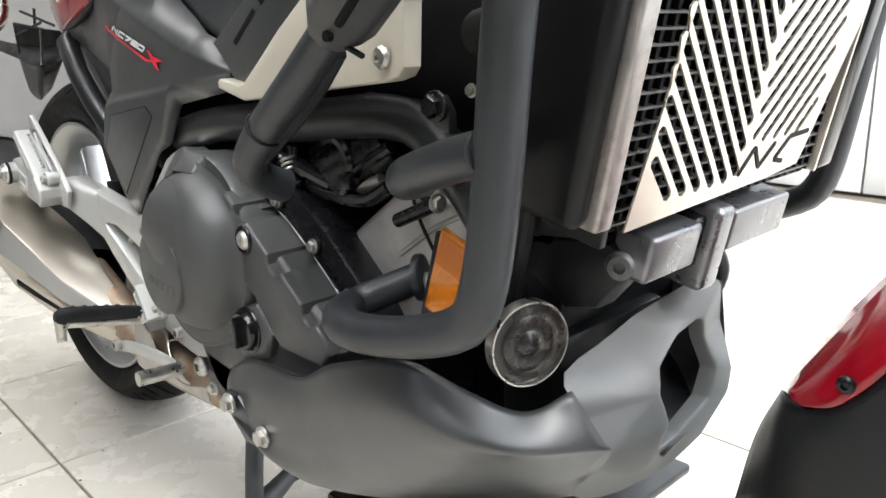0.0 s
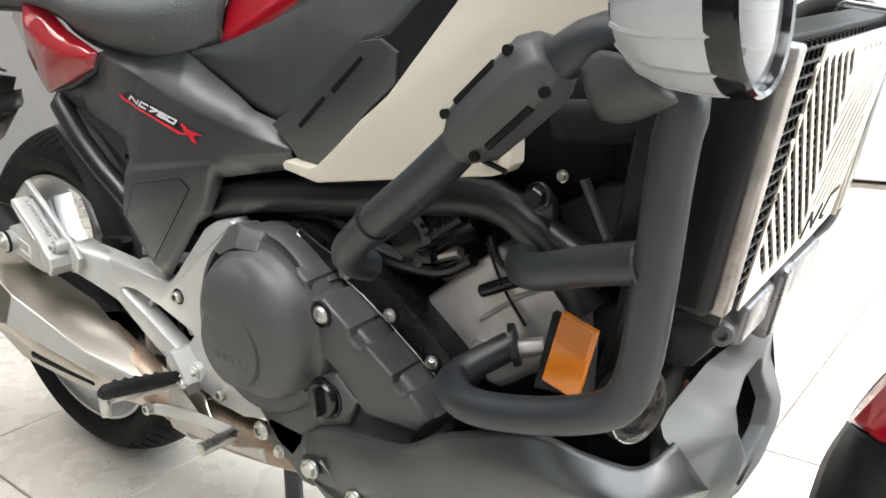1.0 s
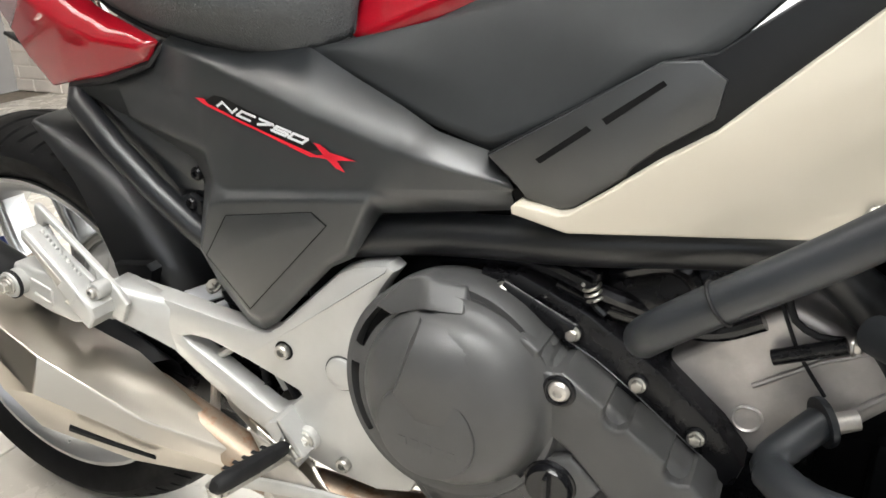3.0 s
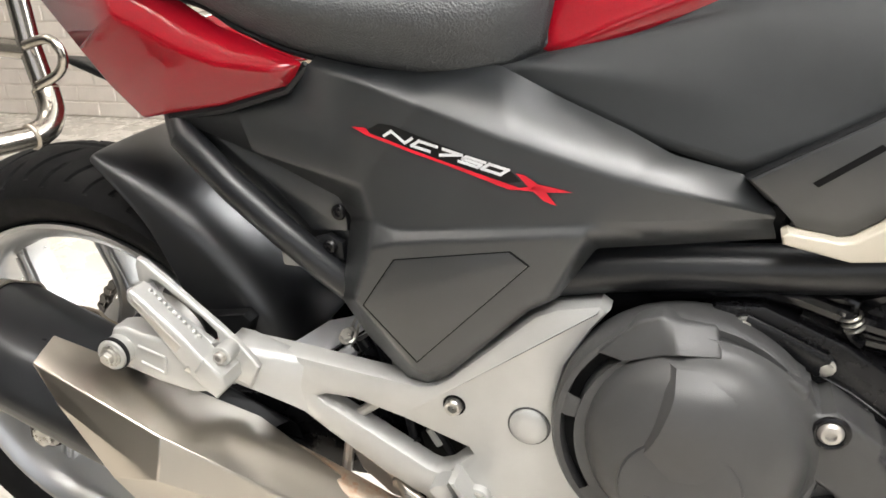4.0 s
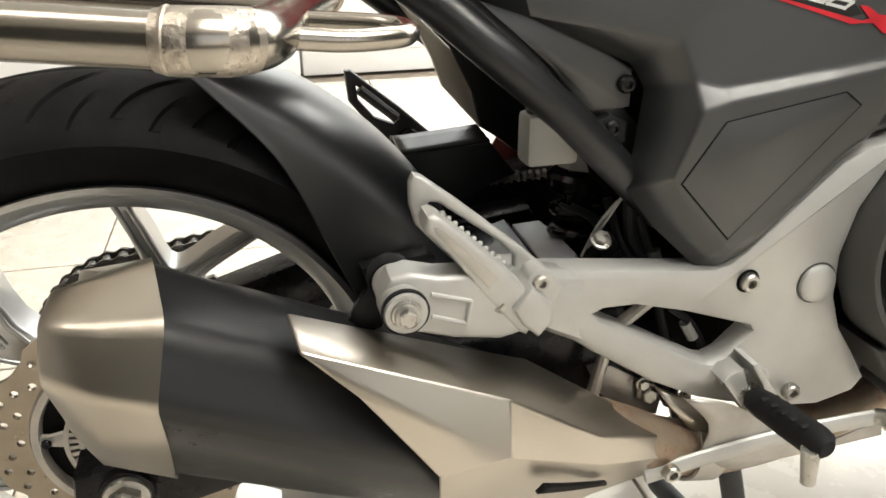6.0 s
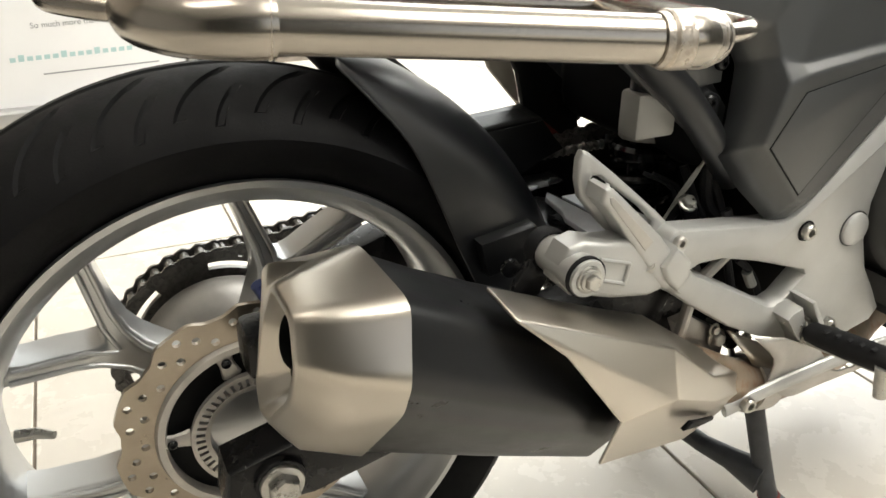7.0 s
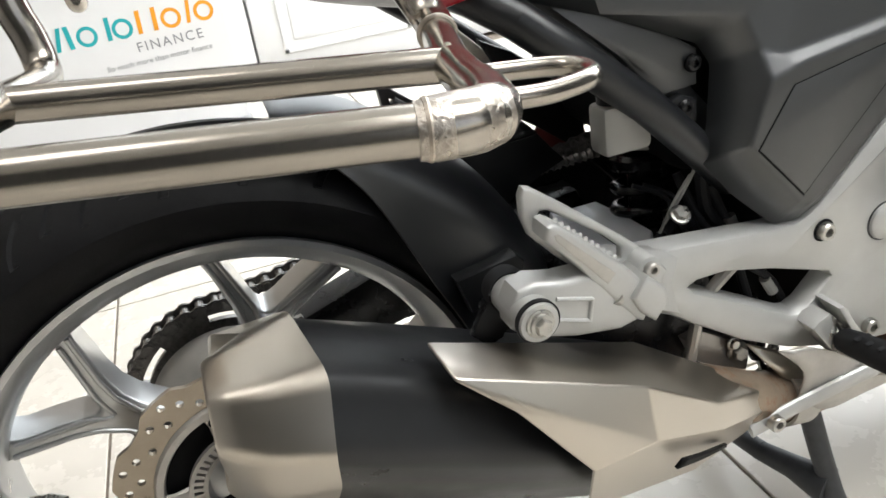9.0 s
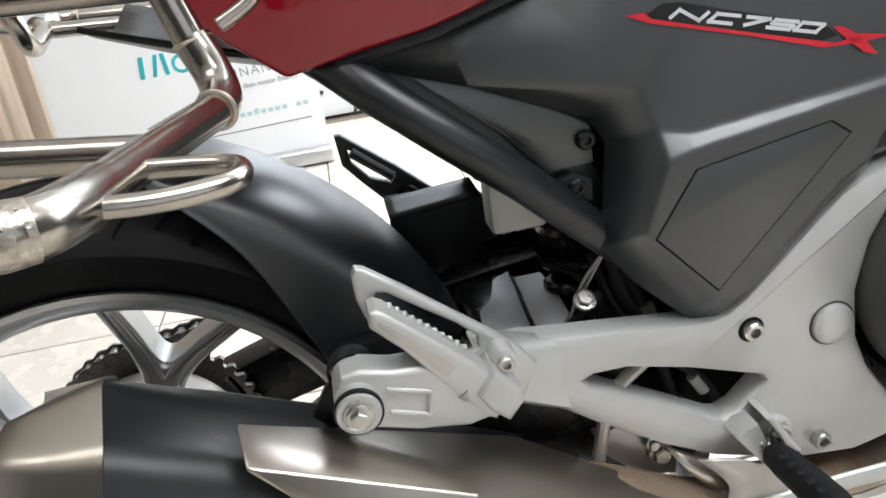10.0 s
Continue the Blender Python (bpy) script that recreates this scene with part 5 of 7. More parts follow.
# rear fender hanging under the tail
rear_fender = group_part("rear_fender", bike, label="black moulded rear fender with ribs")
part("wedge", sheet([[(-0.469, 0, 0.646), (-0.371, -0.013, 0.639), (-0.251, -0.028, 0.634), (-0.219, -0.013, 0.641), (-0.196, 0, 0.65)], [(-0.434, 0, 0.579), (-0.384, -0.008, 0.57), (-0.297, -0.023, 0.566), (-0.305, -0.008, 0.575), (-0.29, 0, 0.587)]], 3, 3), BLACK_PLASTIC, rear_fender, solid=0.004)
part("ledge", sheet([[(-0.642, 0.007, 0.666), (-0.469, 0, 0.646), (-0.251, -0.028, 0.634), (-0.196, 0, 0.65), (-0.248, 0.032, 0.654)], [(-0.683, 0.022, 0.689), (-0.541, 0.022, 0.678), (-0.342, 0.007, 0.67), (-0.258, 0.022, 0.675), (-0.248, 0.032, 0.677)]], 2, 2), BLACK_PLASTIC, rear_fender, solid=0.004)
part("tub", sheet([[(-0.479, 0.007, 0.718), (-0.324, 0.007, 0.709), (-0.204, 0.007, 0.702)], [(-0.566, 0.032, 0.663), (-0.426, 0.032, 0.653), (-0.292, 0.032, 0.663)]], 2, 2), DARK_VOID, rear_fender, solid=0.004)
for a, b in (((-0.489, 0.007, 0.722), (-0.479, 0.007, 0.642)), ((-0.489, 0.007, 0.722), (-0.315, 0.007, 0.707)), ((-0.482, 0.007, 0.698), (-0.319, 0.007, 0.72)), ((-0.325, 0.007, 0.707), (-0.244, -0.028, 0.635)), ((-0.434, 0.007, 0.746), (-0.246, 0.007, 0.713)), ((-0.346, 0.007, 0.749), (-0.36, 0.007, 0.704))):
    part("rib", sweep([a, b], 0.003, 8), BLACK_PLASTIC, rear_fender)

# frame
frame_p = group_part("frame", bike, label="black tubular steel frame")
part("main_rail", sweep(smooth_path([(0.59, -0.15, 0.574), (0.684, -0.155, 0.593), (0.818, -0.155, 0.604), (0.878, -0.15, 0.61), (0.962, -0.145, 0.617), (1.008, -0.14, 0.606), (1.049, -0.135, 0.564), (1.075, -0.13, 0.524)], 0.02), 0.0195, 18), FRAME_BLACK, frame_p)
part("upper_tube", sweep(smooth_path([(0.905, -0.12, 0.619), (0.994, -0.13, 0.609), (1.043, -0.135, 0.584), (1.092, -0.13, 0.557)], 0.02), 0.0155, 16), FRAME_BLACK, frame_p)
part("subframe_rail", sweep([(0.215, -0.085, 0.712), (0.24, -0.125, 0.698), (0.262, -0.152, 0.681), (0.312, -0.16, 0.638), (0.357, -0.161, 0.6), (0.395, -0.154, 0.563), (0.43, -0.144, 0.529), (0.46, -0.13, 0.5)], 0.0145, 18), FRAME_BLACK, frame_p)
part("left_subframe_rail", sweep([(x, -y, z) for x, y, z in ((0.219, -0.12, 0.693), (0.306, -0.14, 0.628), (0.417, -0.165, 0.542))], 0.0145, 16, flat=0.75), FRAME_BLACK, frame_p)
part("gusset", prism([(1.038, 0.632), (1.058, 0.641), (1.067, 0.629), (1.067, 0.613), (1.051, 0.617)], -0.176, -0.168, 0.002), FRAME_BLACK, frame_p)
bolt(frame_p, (1.055, -0.177, 0.633), r=0.009, material=ENGINE_BLACK)
bolt(frame_p, (1.056, -0.14, 0.642), r=0.0042)
bolt(frame_p, (1.182, -0.184, 0.692), r=0.0055)
part("hose_tab", prism([(1.176, 0.686), (1.188, 0.686), (1.19, 0.724), (1.18, 0.726)], -0.184, -0.181, 0.001), ALLOY, frame_p, "bright steel tab")

# inner works: near-black fill blocks added for dark gaps, shock, linkage, cables
inside = group_part("inner_works", bike)
part("engine_fill", box((0.66, -0.11, 0.6), (1.1, 0.13, 0.74), 0.04, 3), DARK_VOID, inside)
part("side_fill", box((0.42, -0.12, 0.5), (0.66, 0.13, 0.7), 0.03, 3), DARK_VOID, inside)
part("seat_fill", box((0.4, -0.098, 0.66), (0.7, 0.098, 0.778), 0.01), DARK_VOID, inside)
part("case_fill", box((0.5, -0.12, 0.29), (0.75, 0.14, 0.56), 0.03, 3), DARK_VOID, inside)
part("engine_fill", box((0.8, -0.085, 0.5), (1.065, 0.12, 0.66), 0.02), DARK_VOID, inside)
part("radiator_fill", box((1.06, -0.1, 0.5), (1.165, 0.14, 0.76), 0.02), DARK_VOID, inside)
part("fan_shroud", sheet([[(1.112, -0.1, 0.674), (1.11, -0.11, 0.617), (1.101, -0.12, 0.531)], [(1.134, -0.13, 0.678), (1.133, -0.14, 0.625), (1.124, -0.14, 0.539)], [(1.153, -0.11, 0.666), (1.151, -0.12, 0.617), (1.147, -0.12, 0.536)]]), BLACK_PLASTIC, inside, solid=0.004)
part("side_duct", prism([(1.043, 0.612), (1.08, 0.632), (1.111, 0.641), (1.104, 0.571), (1.087, 0.546), (1.056, 0.572)], -0.128, -0.1, 0.004), BLACK_PLASTIC, inside)
part("duct_rib", prism([(1.068, 0.637), (1.073, 0.639), (1.094, 0.591), (1.09, 0.588)], -0.134, -0.125, 0.001), ENGINE_PAINT, inside)
part("fluid_tank", box((0.336, -0.136, 0.552), (0.38, -0.108, 0.594), 0.005), RESERVOIR, inside, "milky plastic brake fluid reservoir")
part("tank_cap", disc(0.013, 0.012, (0.352, -0.122, 0.594), (0, 0, 1), 24, 0.002), BLACK_PLASTIC, inside)
SH0, SH1 = Vector((0.43, -0.045, 0.37)), Vector((0.436, -0.03, 0.6))
part("shock_body", sweep([SH0, SH0.lerp(SH1, 0.5), SH1], 0.017, 18), ENGINE_BLACK, inside)
part("shock_spring", coil(SH0.lerp(SH1, 0.02), SH0.lerp(SH1, 0.56), 0.03, 0.0058, 5.5, 10), GLOSS_BLACK, inside)
part("spring_seat", lathe([(-0.008, 0.02), (-0.008, 0.037), (0.0, 0.038), (0.004, 0.034), (0.004, 0.02)], SH0.lerp(SH1, 0.59), SH1 - SH0, 28), GLOSS_BLACK, inside)
part("spring_collar", lathe([(-0.009, 0.02), (-0.009, 0.029), (0.009, 0.029), (0.013, 0.024), (0.013, 0.02)], SH0.lerp(SH1, 0.67), SH1 - SH0, 10), RESERVOIR, inside, "pale notched preload collar")
part("shock_head", box(SH1 + Vector((-0.025, -0.03, -0.02)), SH1 + Vector((0.03, 0.03, 0.03)), 0.008, 3), ENGINE_BLACK, inside)
PIVOT = {"l0": (0.389, 0.075, 0.421), "l1": (0.3645, 0.04, 0.432), "l2": (0.35, -0.015, 0.4385), "l3": (0.3335, -0.045, 0.446), "l4": (0.324, -0.11, 0.453), "l5": (0.363, -0.127, 0.451),
         "r0": (0.387, 0.043, 0.428), "r1": (0.41, 0.021, 0.439), "r2": (0.407, -0.045, 0.447), "r3": (0.401, -0.097, 0.454), "r4": (0.384, -0.12, 0.446), "r5": (0.369, -0.122, 0.447)}
part("pivot_plate", moulded(PIVOT, ("l0 l1 l2 l5", "l2 l3 l4 l5"), 0.004, 3), PLATE_PAINT, inside, "pale silver swing arm bridge", solid=0.006, bevel=0.002)
part("pivot_plate", moulded(PIVOT, ("r0 r1 r2 r5", "r2 r3 r4 r5"), 0.006, 3), PLATE_PAINT, inside, "pale silver folded plate on the swing arm bridge", solid=0.006, bevel=0.002)
part("plate_joint", sweep([(0.387, 0.06, 0.422), (0.366, -0.124, 0.447)], 0.002, 6), DARK_VOID, inside)
part("pivot_nut", lathe([(0.0, 0.0), (0.0, 0.009), (0.012, 0.009), (0.014, 0.007), (0.014, 0.0)], (0.404, -0.105, 0.445), (0.2, -0.9, 0.3), 6), ENGINE_BLACK, inside)
# Added near-black panel, standing in for the dark gap behind the mudguard.
part("inner_fill", prism([(0.442, 0.461), (0.55, 0.458), (0.632, 0.433), (0.663, 0.264), (0.586, 0.282), (0.503, 0.393)], 0.1, 0.115, 0.003), DARK_VOID, inside)
part("lower_guard", prism([(0.279, 0.502), (0.352, 0.499), (0.374, 0.462), (0.464, 0.464), (0.502, 0.427), (0.48, 0.326), (0.291, 0.35)], 0.146, 0.155, 0.003), BLACK_PLASTIC, inside, "black plastic guard below the chain")
LINK0, LINK1 = Vector((0.355, 0.07, 0.469)), Vector((0.458, 0.07, 0.472))
for k in range(13):
    a, b = LINK0.lerp(LINK1, k / 13), LINK0.lerp(LINK1, (k + 1) / 13)
    side = Vector((0, 0.004 if k % 2 else 0.0, 0))
    part("chain_link", sweep([a + side, (a + b) / 2 + side, b + side], [0.0062, 0.0042, 0.0062], 10), CHAIN_STEEL, inside)
part("left_inner_panel", prism([(0.278, 0.66), (0.296, 0.646), (0.345, 0.597), (0.366, 0.552), (0.375, 0.512), (0.332, 0.561), (0.321, 0.591), (0.304, 0.624)], 0.12, 0.128, 0.003), CREAM_PAINT, inside, "cream inner panel on the far side")
part("left_rail_panel", prism([(0.334, 0.612), (0.37, 0.593), (0.443, 0.528), (0.456, 0.461), (0.426, 0.475), (0.391, 0.503), (0.372, 0.516), (0.363, 0.555)], 0.11, 0.118, 0.003), BLACK_PLASTIC, inside)
part("left_strap", prism([(0.389, 0.505), (0.426, 0.476), (0.414, 0.463), (0.381, 0.492)], 0.105, 0.109, 0.001), RED_TAPE, inside)
part("cover_backing", prism([(0.711, 0.628), (0.797, 0.646), (0.802, 0.606), (0.713, 0.597)], -0.128, -0.118, 0.003), BLACK_PLASTIC, inside)
# Added near-black block to darken the space behind the bracket.
part("linkage_fill", box((0.41, -0.09, 0.265), (0.53, 0.1, 0.37), 0.01), DARK_VOID, inside)
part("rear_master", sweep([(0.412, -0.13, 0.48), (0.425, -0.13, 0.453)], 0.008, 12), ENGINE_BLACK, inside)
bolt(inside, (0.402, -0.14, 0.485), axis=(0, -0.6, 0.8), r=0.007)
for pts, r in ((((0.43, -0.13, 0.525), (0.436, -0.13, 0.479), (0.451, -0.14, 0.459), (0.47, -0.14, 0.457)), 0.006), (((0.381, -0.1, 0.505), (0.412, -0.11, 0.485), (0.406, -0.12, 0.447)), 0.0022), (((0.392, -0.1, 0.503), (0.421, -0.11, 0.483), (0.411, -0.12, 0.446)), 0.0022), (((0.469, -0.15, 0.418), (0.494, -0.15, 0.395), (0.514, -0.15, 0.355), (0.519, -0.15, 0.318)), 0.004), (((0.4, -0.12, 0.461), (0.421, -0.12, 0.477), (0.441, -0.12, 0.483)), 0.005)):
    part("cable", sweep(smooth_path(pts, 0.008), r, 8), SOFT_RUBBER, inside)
# Added near-black panel that hides a bright patch of floor.
part("far_fill", prism([(0.41, 0.3), (0.63, 0.28), (0.63, 0.46), (0.43, 0.46)], 0.16, 0.166, 0.002), DARK_VOID, inside)
part("brake_light_switch", sweep([(0.486, -0.15, 0.4), (0.496, -0.15, 0.383)], 0.0055, 10), RESERVOIR, inside)
part("side_bracket", prism([(0.397, 0.364), (0.417, 0.367), (0.472, 0.331), (0.469, 0.304), (0.44, 0.31), (0.41, 0.336)], -0.152, -0.14, 0.003), ALLOY, inside)
bolt(inside, (0.453, -0.155, 0.334), r=0.008)

cylinder = Vector((0.476, -0.15, 0.335))
part("brake_cylinder", sweep([cylinder + Vector((-0.012, 0, 0.05)), cylinder, cylinder + Vector((0.006, 0, -0.02))], [0.011, 0.011, 0.008], 14), ENGINE_BLACK, inside, "black rear brake cylinder")
part("push_rod", sweep([cylinder + Vector((0.006, 0, -0.02)), cylinder + Vector((0.022, -0.005, -0.07))], 0.0035, 10), ZINC, inside)
part("clevis_fork", box(cylinder + Vector((0.006, -0.012, -0.062)), cylinder + Vector((0.028, 0.004, -0.042)), 0.003), ZINC, inside)
for off in ((-0.018, -0.012, 0.03), (0.012, -0.012, -0.006), (0.03, -0.014, -0.03), (-0.03, -0.008, 0.012)):
    bolt(inside, cylinder + Vector(off), r=0.005)
part("heat_guard", sheet([[(0.452, -0.17, 0.351), (0.5, -0.175, 0.326), (0.54, -0.178, 0.318)], [(0.47, -0.182, 0.325), (0.52, -0.188, 0.298), (0.57, -0.19, 0.292)], [(0.506, -0.178, 0.279), (0.54, -0.182, 0.257), (0.6, -0.184, 0.266)]], 4, 4), BRUSHED, inside, "bright steel guard under the footpeg", solid=0.002)
for pts in (((0.44, -0.13, 0.5), (0.452, -0.14, 0.46), (0.46, -0.145, 0.42), (0.468, -0.15, 0.385)), ((0.42, -0.11, 0.51), (0.428, -0.125, 0.475), (0.438, -0.135, 0.455))):
    part("brake_hose", sweep(smooth_path(pts, 0.008), 0.0045, 10), SOFT_RUBBER, inside)
part("hose_union", sweep([(0.452, -0.14, 0.47), (0.456, -0.143, 0.455)], 0.0065, 8), ZINC, inside)
part("wire", sweep(smooth_path([(0.4, -0.12, 0.47), (0.412, -0.13, 0.5), (0.425, -0.13, 0.52)], 0.006), 0.0016, 6), RESERVOIR, inside)
part("wire", sweep(smooth_path([(0.395, -0.12, 0.462), (0.404, -0.13, 0.495), (0.42, -0.13, 0.515)], 0.006), 0.0014, 6), RESERVOIR, inside)

# engine
engine = group_part("engine", bike, label="dark painted engine with an alloy cylinder block")
part("crankcase", box((0.62, -0.13, 0.28), (1.02, 0.17, 0.47), 0.03, 3), ENGINE_BLACK, engine)
cover = [(0.706, 0.553), (0.742, 0.548), (0.767, 0.532), (0.8, 0.522), (0.866, 0.482), (0.927, 0.438), (0.952, 0.414), (0.945, 0.404), (0.918, 0.371), (0.835, 0.364), (0.785, 0.351), (0.742, 0.297), (0.712, 0.31), (0.683, 0.353), (0.653, 0.388), (0.637, 0.427), (0.64, 0.483), (0.662, 0.527)]
part("clutch_cover", prism(cover, -0.205, -0.15, 0.009, 3), ENGINE_PAINT, engine, "dark cast engine cover")
CC = Vector((0.719, -0.201, 0.467))
COVER_TILT = 0.1
part("cover_ring", lathe([(-0.03, 0.1055), (0.006, 0.1045), (0.011, 0.1015), (0.011, 0.0965), (-0.004, 0.095), (-0.004, 0.086), (0.018, 0.084), (0.018, 0.0)], CC, (0, -1, COVER_TILT), 96), ENGINE_PAINT, engine)
for a0, a1 in ((20, 128), (160, 172), (215, 320)):
    ring_rows = []
    for k in range(13):
        a = radians(a0 + (a1 - a0) * k / 12)
        ring_rows.append([(CC.x + r * math.cos(a), CC.y - h + COVER_TILT * r * math.sin(a), CC.z + r * math.sin(a)) for h, r in ((-0.004, 0.097), (0.0112, 0.097), (0.0125, 0.092), (0.0125, 0.084), (-0.004, 0.084))])
    part("ring_bridge", cage(ring_rows), ENGINE_PAINT, engine)
part("ring_void", lathe([(-0.0035, 0.096), (-0.0025, 0.096), (-0.0025, 0.083)], CC, (0, -1, COVER_TILT), 72), DARK_VOID, engine, "dark slots between cover and ring")
C2 = Vector((0.728, -0.225, 0.47))
part("cover_dome", lathe([(-0.02, 0.0865), (-0.008, 0.0845), (0.004, 0.081), (0.0135, 0.0745), (0.0215, 0.064), (0.0275, 0.049), (0.0305, 0.03), (0.0315, 0.0)], C2, (0, -1, 0), 72), ENGINE_PAINT, engine)
fillet = []
for k in range(25):
    a = radians(-78 + 176 * k / 24)
    fillet.append([(C2.x + r * math.cos(a), C2.y - h, C2.z + r * math.sin(a)) for r, h in ((0.0815, 0.003), (0.084, -0.003), (0.0865, -0.0075), (0.09, -0.0105), (0.0945, -0.013))])
part("cover_fillet", cage(fillet), ENGINE_PAINT, engine, "cast blend between dome and cover", angle=70)
PROFILE = ((0.0, 0.0315), (0.03, 0.0305), (0.049, 0.0275), (0.064, 0.0215), (0.0745, 0.0135), (0.081, 0.004), (0.0845, -0.008), (0.13, -0.01))


def on_dome(xz, out):
    """A point over the cover's dome, at x and z, proud of it by out."""
    r = math.hypot(xz[0] - C2.x, xz[1] - C2.z)
    for (r0, h0), (r1, h1) in zip(PROFILE, PROFILE[1:]):
        if r <= r1:
            return (xz[0], C2.y - h0 - (h1 - h0) * (r - r0) / (r1 - r0) - out, xz[1])
    return (xz[0], C2.y - 0.004 - out, xz[1])


HOOD = {"p0": (0.65, -0.2085, 0.539), "p1": (0.6805, -0.2065, 0.57), "p2": (0.6975, -0.2065, 0.5765), "p3": (0.699, -0.2215, 0.549), "p4": (0.672, -0.2185, 0.5385),
        "q0": (0.7075, -0.2055, 0.573), "q1": (0.738, -0.204, 0.5705), "q2": (0.743, -0.2225, 0.553), "q3": (0.711, -0.228, 0.5545)}
HOOD_RING = ("p0", "p1", "p2", "q0", "q1", "q2", "q3", "p3", "p4")
for k in HOOD_RING:
    x, y, z = HOOD[k]
    HOOD["k" + k] = (x, -0.18, z - 0.004)
hood_faces = ["p0 p1 p2 p3 p4", "p2 q0 q3 p3", "q0 q1 q2 q3"] + [f"{a} k{a} k{b} {b}" for a, b in zip(HOOD_RING, HOOD_RING[1:] + HOOD_RING[:1])]
part("cover_hood", moulded(HOOD, hood_faces, 0.0028, 3), ENGINE_PAINT, engine, angle=45)
low_edge = [(0.699, 0.548), (0.7, 0.534), (0.697, 0.514), (0.69, 0.492), (0.681, 0.474)]
high_edge = [(0.711, 0.549), (0.711, 0.534), (0.706, 0.517), (0.698, 0.497), (0.688, 0.48)]
mid_edge = [(0.728, 0.549), (0.738, 0.532), (0.737, 0.508), (0.728, 0.482), (0.71, 0.463)]
far_edge = [(0.752, 0.542), (0.766, 0.526), (0.77, 0.495), (0.755, 0.462), (0.733, 0.448)]
step = [[on_dome(a, -0.004), on_dome(b, o), on_dome(c, o * 0.6), on_dome(d, -0.001)] for a, b, c, d, o in zip(low_edge, high_edge, mid_edge, far_edge, (0.006, 0.0075, 0.008, 0.006, 0.0015))]
long_step = [list(r) for r in zip(*[fine([row[k] for row in step], 6) for k in range(4)])]
part("cover_step", cage(long_step), ENGINE_PAINT, engine, angle=25)
part("badge_oval", lathe([(-0.004, 0.046), (0.0002, 0.045), (0.001, 0.043), (0.001, 0.0)], (0.72, -0.2562, 0.455), (0.0, -1, 0.0), 56), ENGINE_PAINT, engine)
for k in range(5):
    part("mark", prism([(0.695 + 0.0115 * k, 0.441 - 0.0012 * k), (0.7035 + 0.0115 * k, 0.44 - 0.0012 * k), (0.7035 + 0.0115 * k, 0.4475 - 0.0012 * k), (0.695 + 0.0115 * k, 0.4485 - 0.0012 * k)], -0.2576, -0.255), ENGINE_PAINT, engine)
outer_case = [(0.736, 0.572), (0.772, 0.574), (0.832, 0.548), (0.892, 0.508), (0.945, 0.462), (0.966, 0.434), (0.96, 0.414), (0.901, 0.385), (0.85, 0.424), (0.781, 0.476), (0.719, 0.539)]
part("upper_case", prism(outer_case, -0.169, -0.1, 0.004, 2), ENGINE_BLACK, engine, "black crankcase half behind the cover joint")
part("gasket", sweep([(0.748, -0.1735, 0.556), (0.806, -0.1735, 0.5275), (0.841, -0.1735, 0.5095), (0.876, -0.1735, 0.4845), (0.924, -0.1735, 0.446), (0.934, -0.1735, 0.438)], 0.0006, 6), REGULATOR, engine)
COVER_BOLTS = ((0.758, 0.559), (0.82, 0.529), (0.877, 0.493), (0.927, 0.454))
for x, z in COVER_BOLTS:
    part("bolt_seat", disc(0.0088, 0.004, (x, -0.168, z), (0, -1, 0), 24, 0.001), ENGINE_BLACK, engine)
    bolt(engine, (x, -0.1725, z), r=0.0055)
part("cable_bracket", sweep([(0.757, -0.1745, 0.559), (0.785, -0.176, 0.549), (0.819, -0.1745, 0.53)], [0.0105, 0.0085, 0.0105], 16, flat=0.3), ENGINE_BLACK, engine, "black stay between two cover bolts")
part("sight_ring", torus((0.823, -0.2145, 0.498), (0, -1, 0), 0.0118, 0.0026, 30, 8), ENGINE_BLACK, engine)
bolt(engine, (0.823, -0.2135, 0.498), r=0.0095, kind="button", material=ALLOY)
EDGE_A, EDGE_B = Vector((0.79, 0.5405)), Vector((0.927, 0.4415))
along = (EDGE_B - EDGE_A).normalized()
inward = Vector((along.y, -along.x))
rise = [(0.781, 0.5375), tuple(EDGE_A)]
for x, z in COVER_BOLTS[1:]:
    mid = EDGE_A + along * along.dot(Vector((x, z)) - EDGE_A)
    rise += [tuple(mid + along * a + inward * d) for a, d in ((-0.0125, 0.0), (-0.0105, 0.003), (-0.007, 0.0085), (0.0, 0.0105), (0.007, 0.0085), (0.0105, 0.003), (0.0125, 0.0))]
rise += [(0.945, 0.427), (0.949, 0.414), (0.938, 0.4), (0.87, 0.4), (0.832, 0.441), (0.799, 0.464), (0.784, 0.492), (0.778, 0.515)]
part("cover_shoulder", prism([(0.73, 0.563), (0.747, 0.5565), (0.79, 0.538), (0.81, 0.522), (0.79, 0.495), (0.74, 0.52)], -0.188, -0.15, 0.005, 3), ENGINE_PAINT, engine)
part("cover_flank", prism(rise, -0.2145, -0.166, 0.0045, 3), ENGINE_PAINT, engine, "flat cover flank with pockets cut for the bolts")
boss = [(0.779, 0.399), (0.804, 0.426), (0.835, 0.437), (0.848, 0.424), (0.862, 0.411), (0.846, 0.383), (0.804, 0.367)]
part("filler_boss", prism(boss, -0.216, -0.19, 0.006, 3), ENGINE_PAINT, engine)
FC = Vector((0.818, -0.216, 0.406))
part("filler_ring", torus(FC, (0, -1, 0), 0.0212, 0.0022, 36, 8), GLOSS_BLACK, engine)
part("filler_cap", lathe([(0.0, 0.021), (0.006, 0.0205), (0.009, 0.018), (0.0095, 0.0)], FC, (0, -1, 0), 40), GLOSS_BLACK, engine, "glossy black oil filler cap")
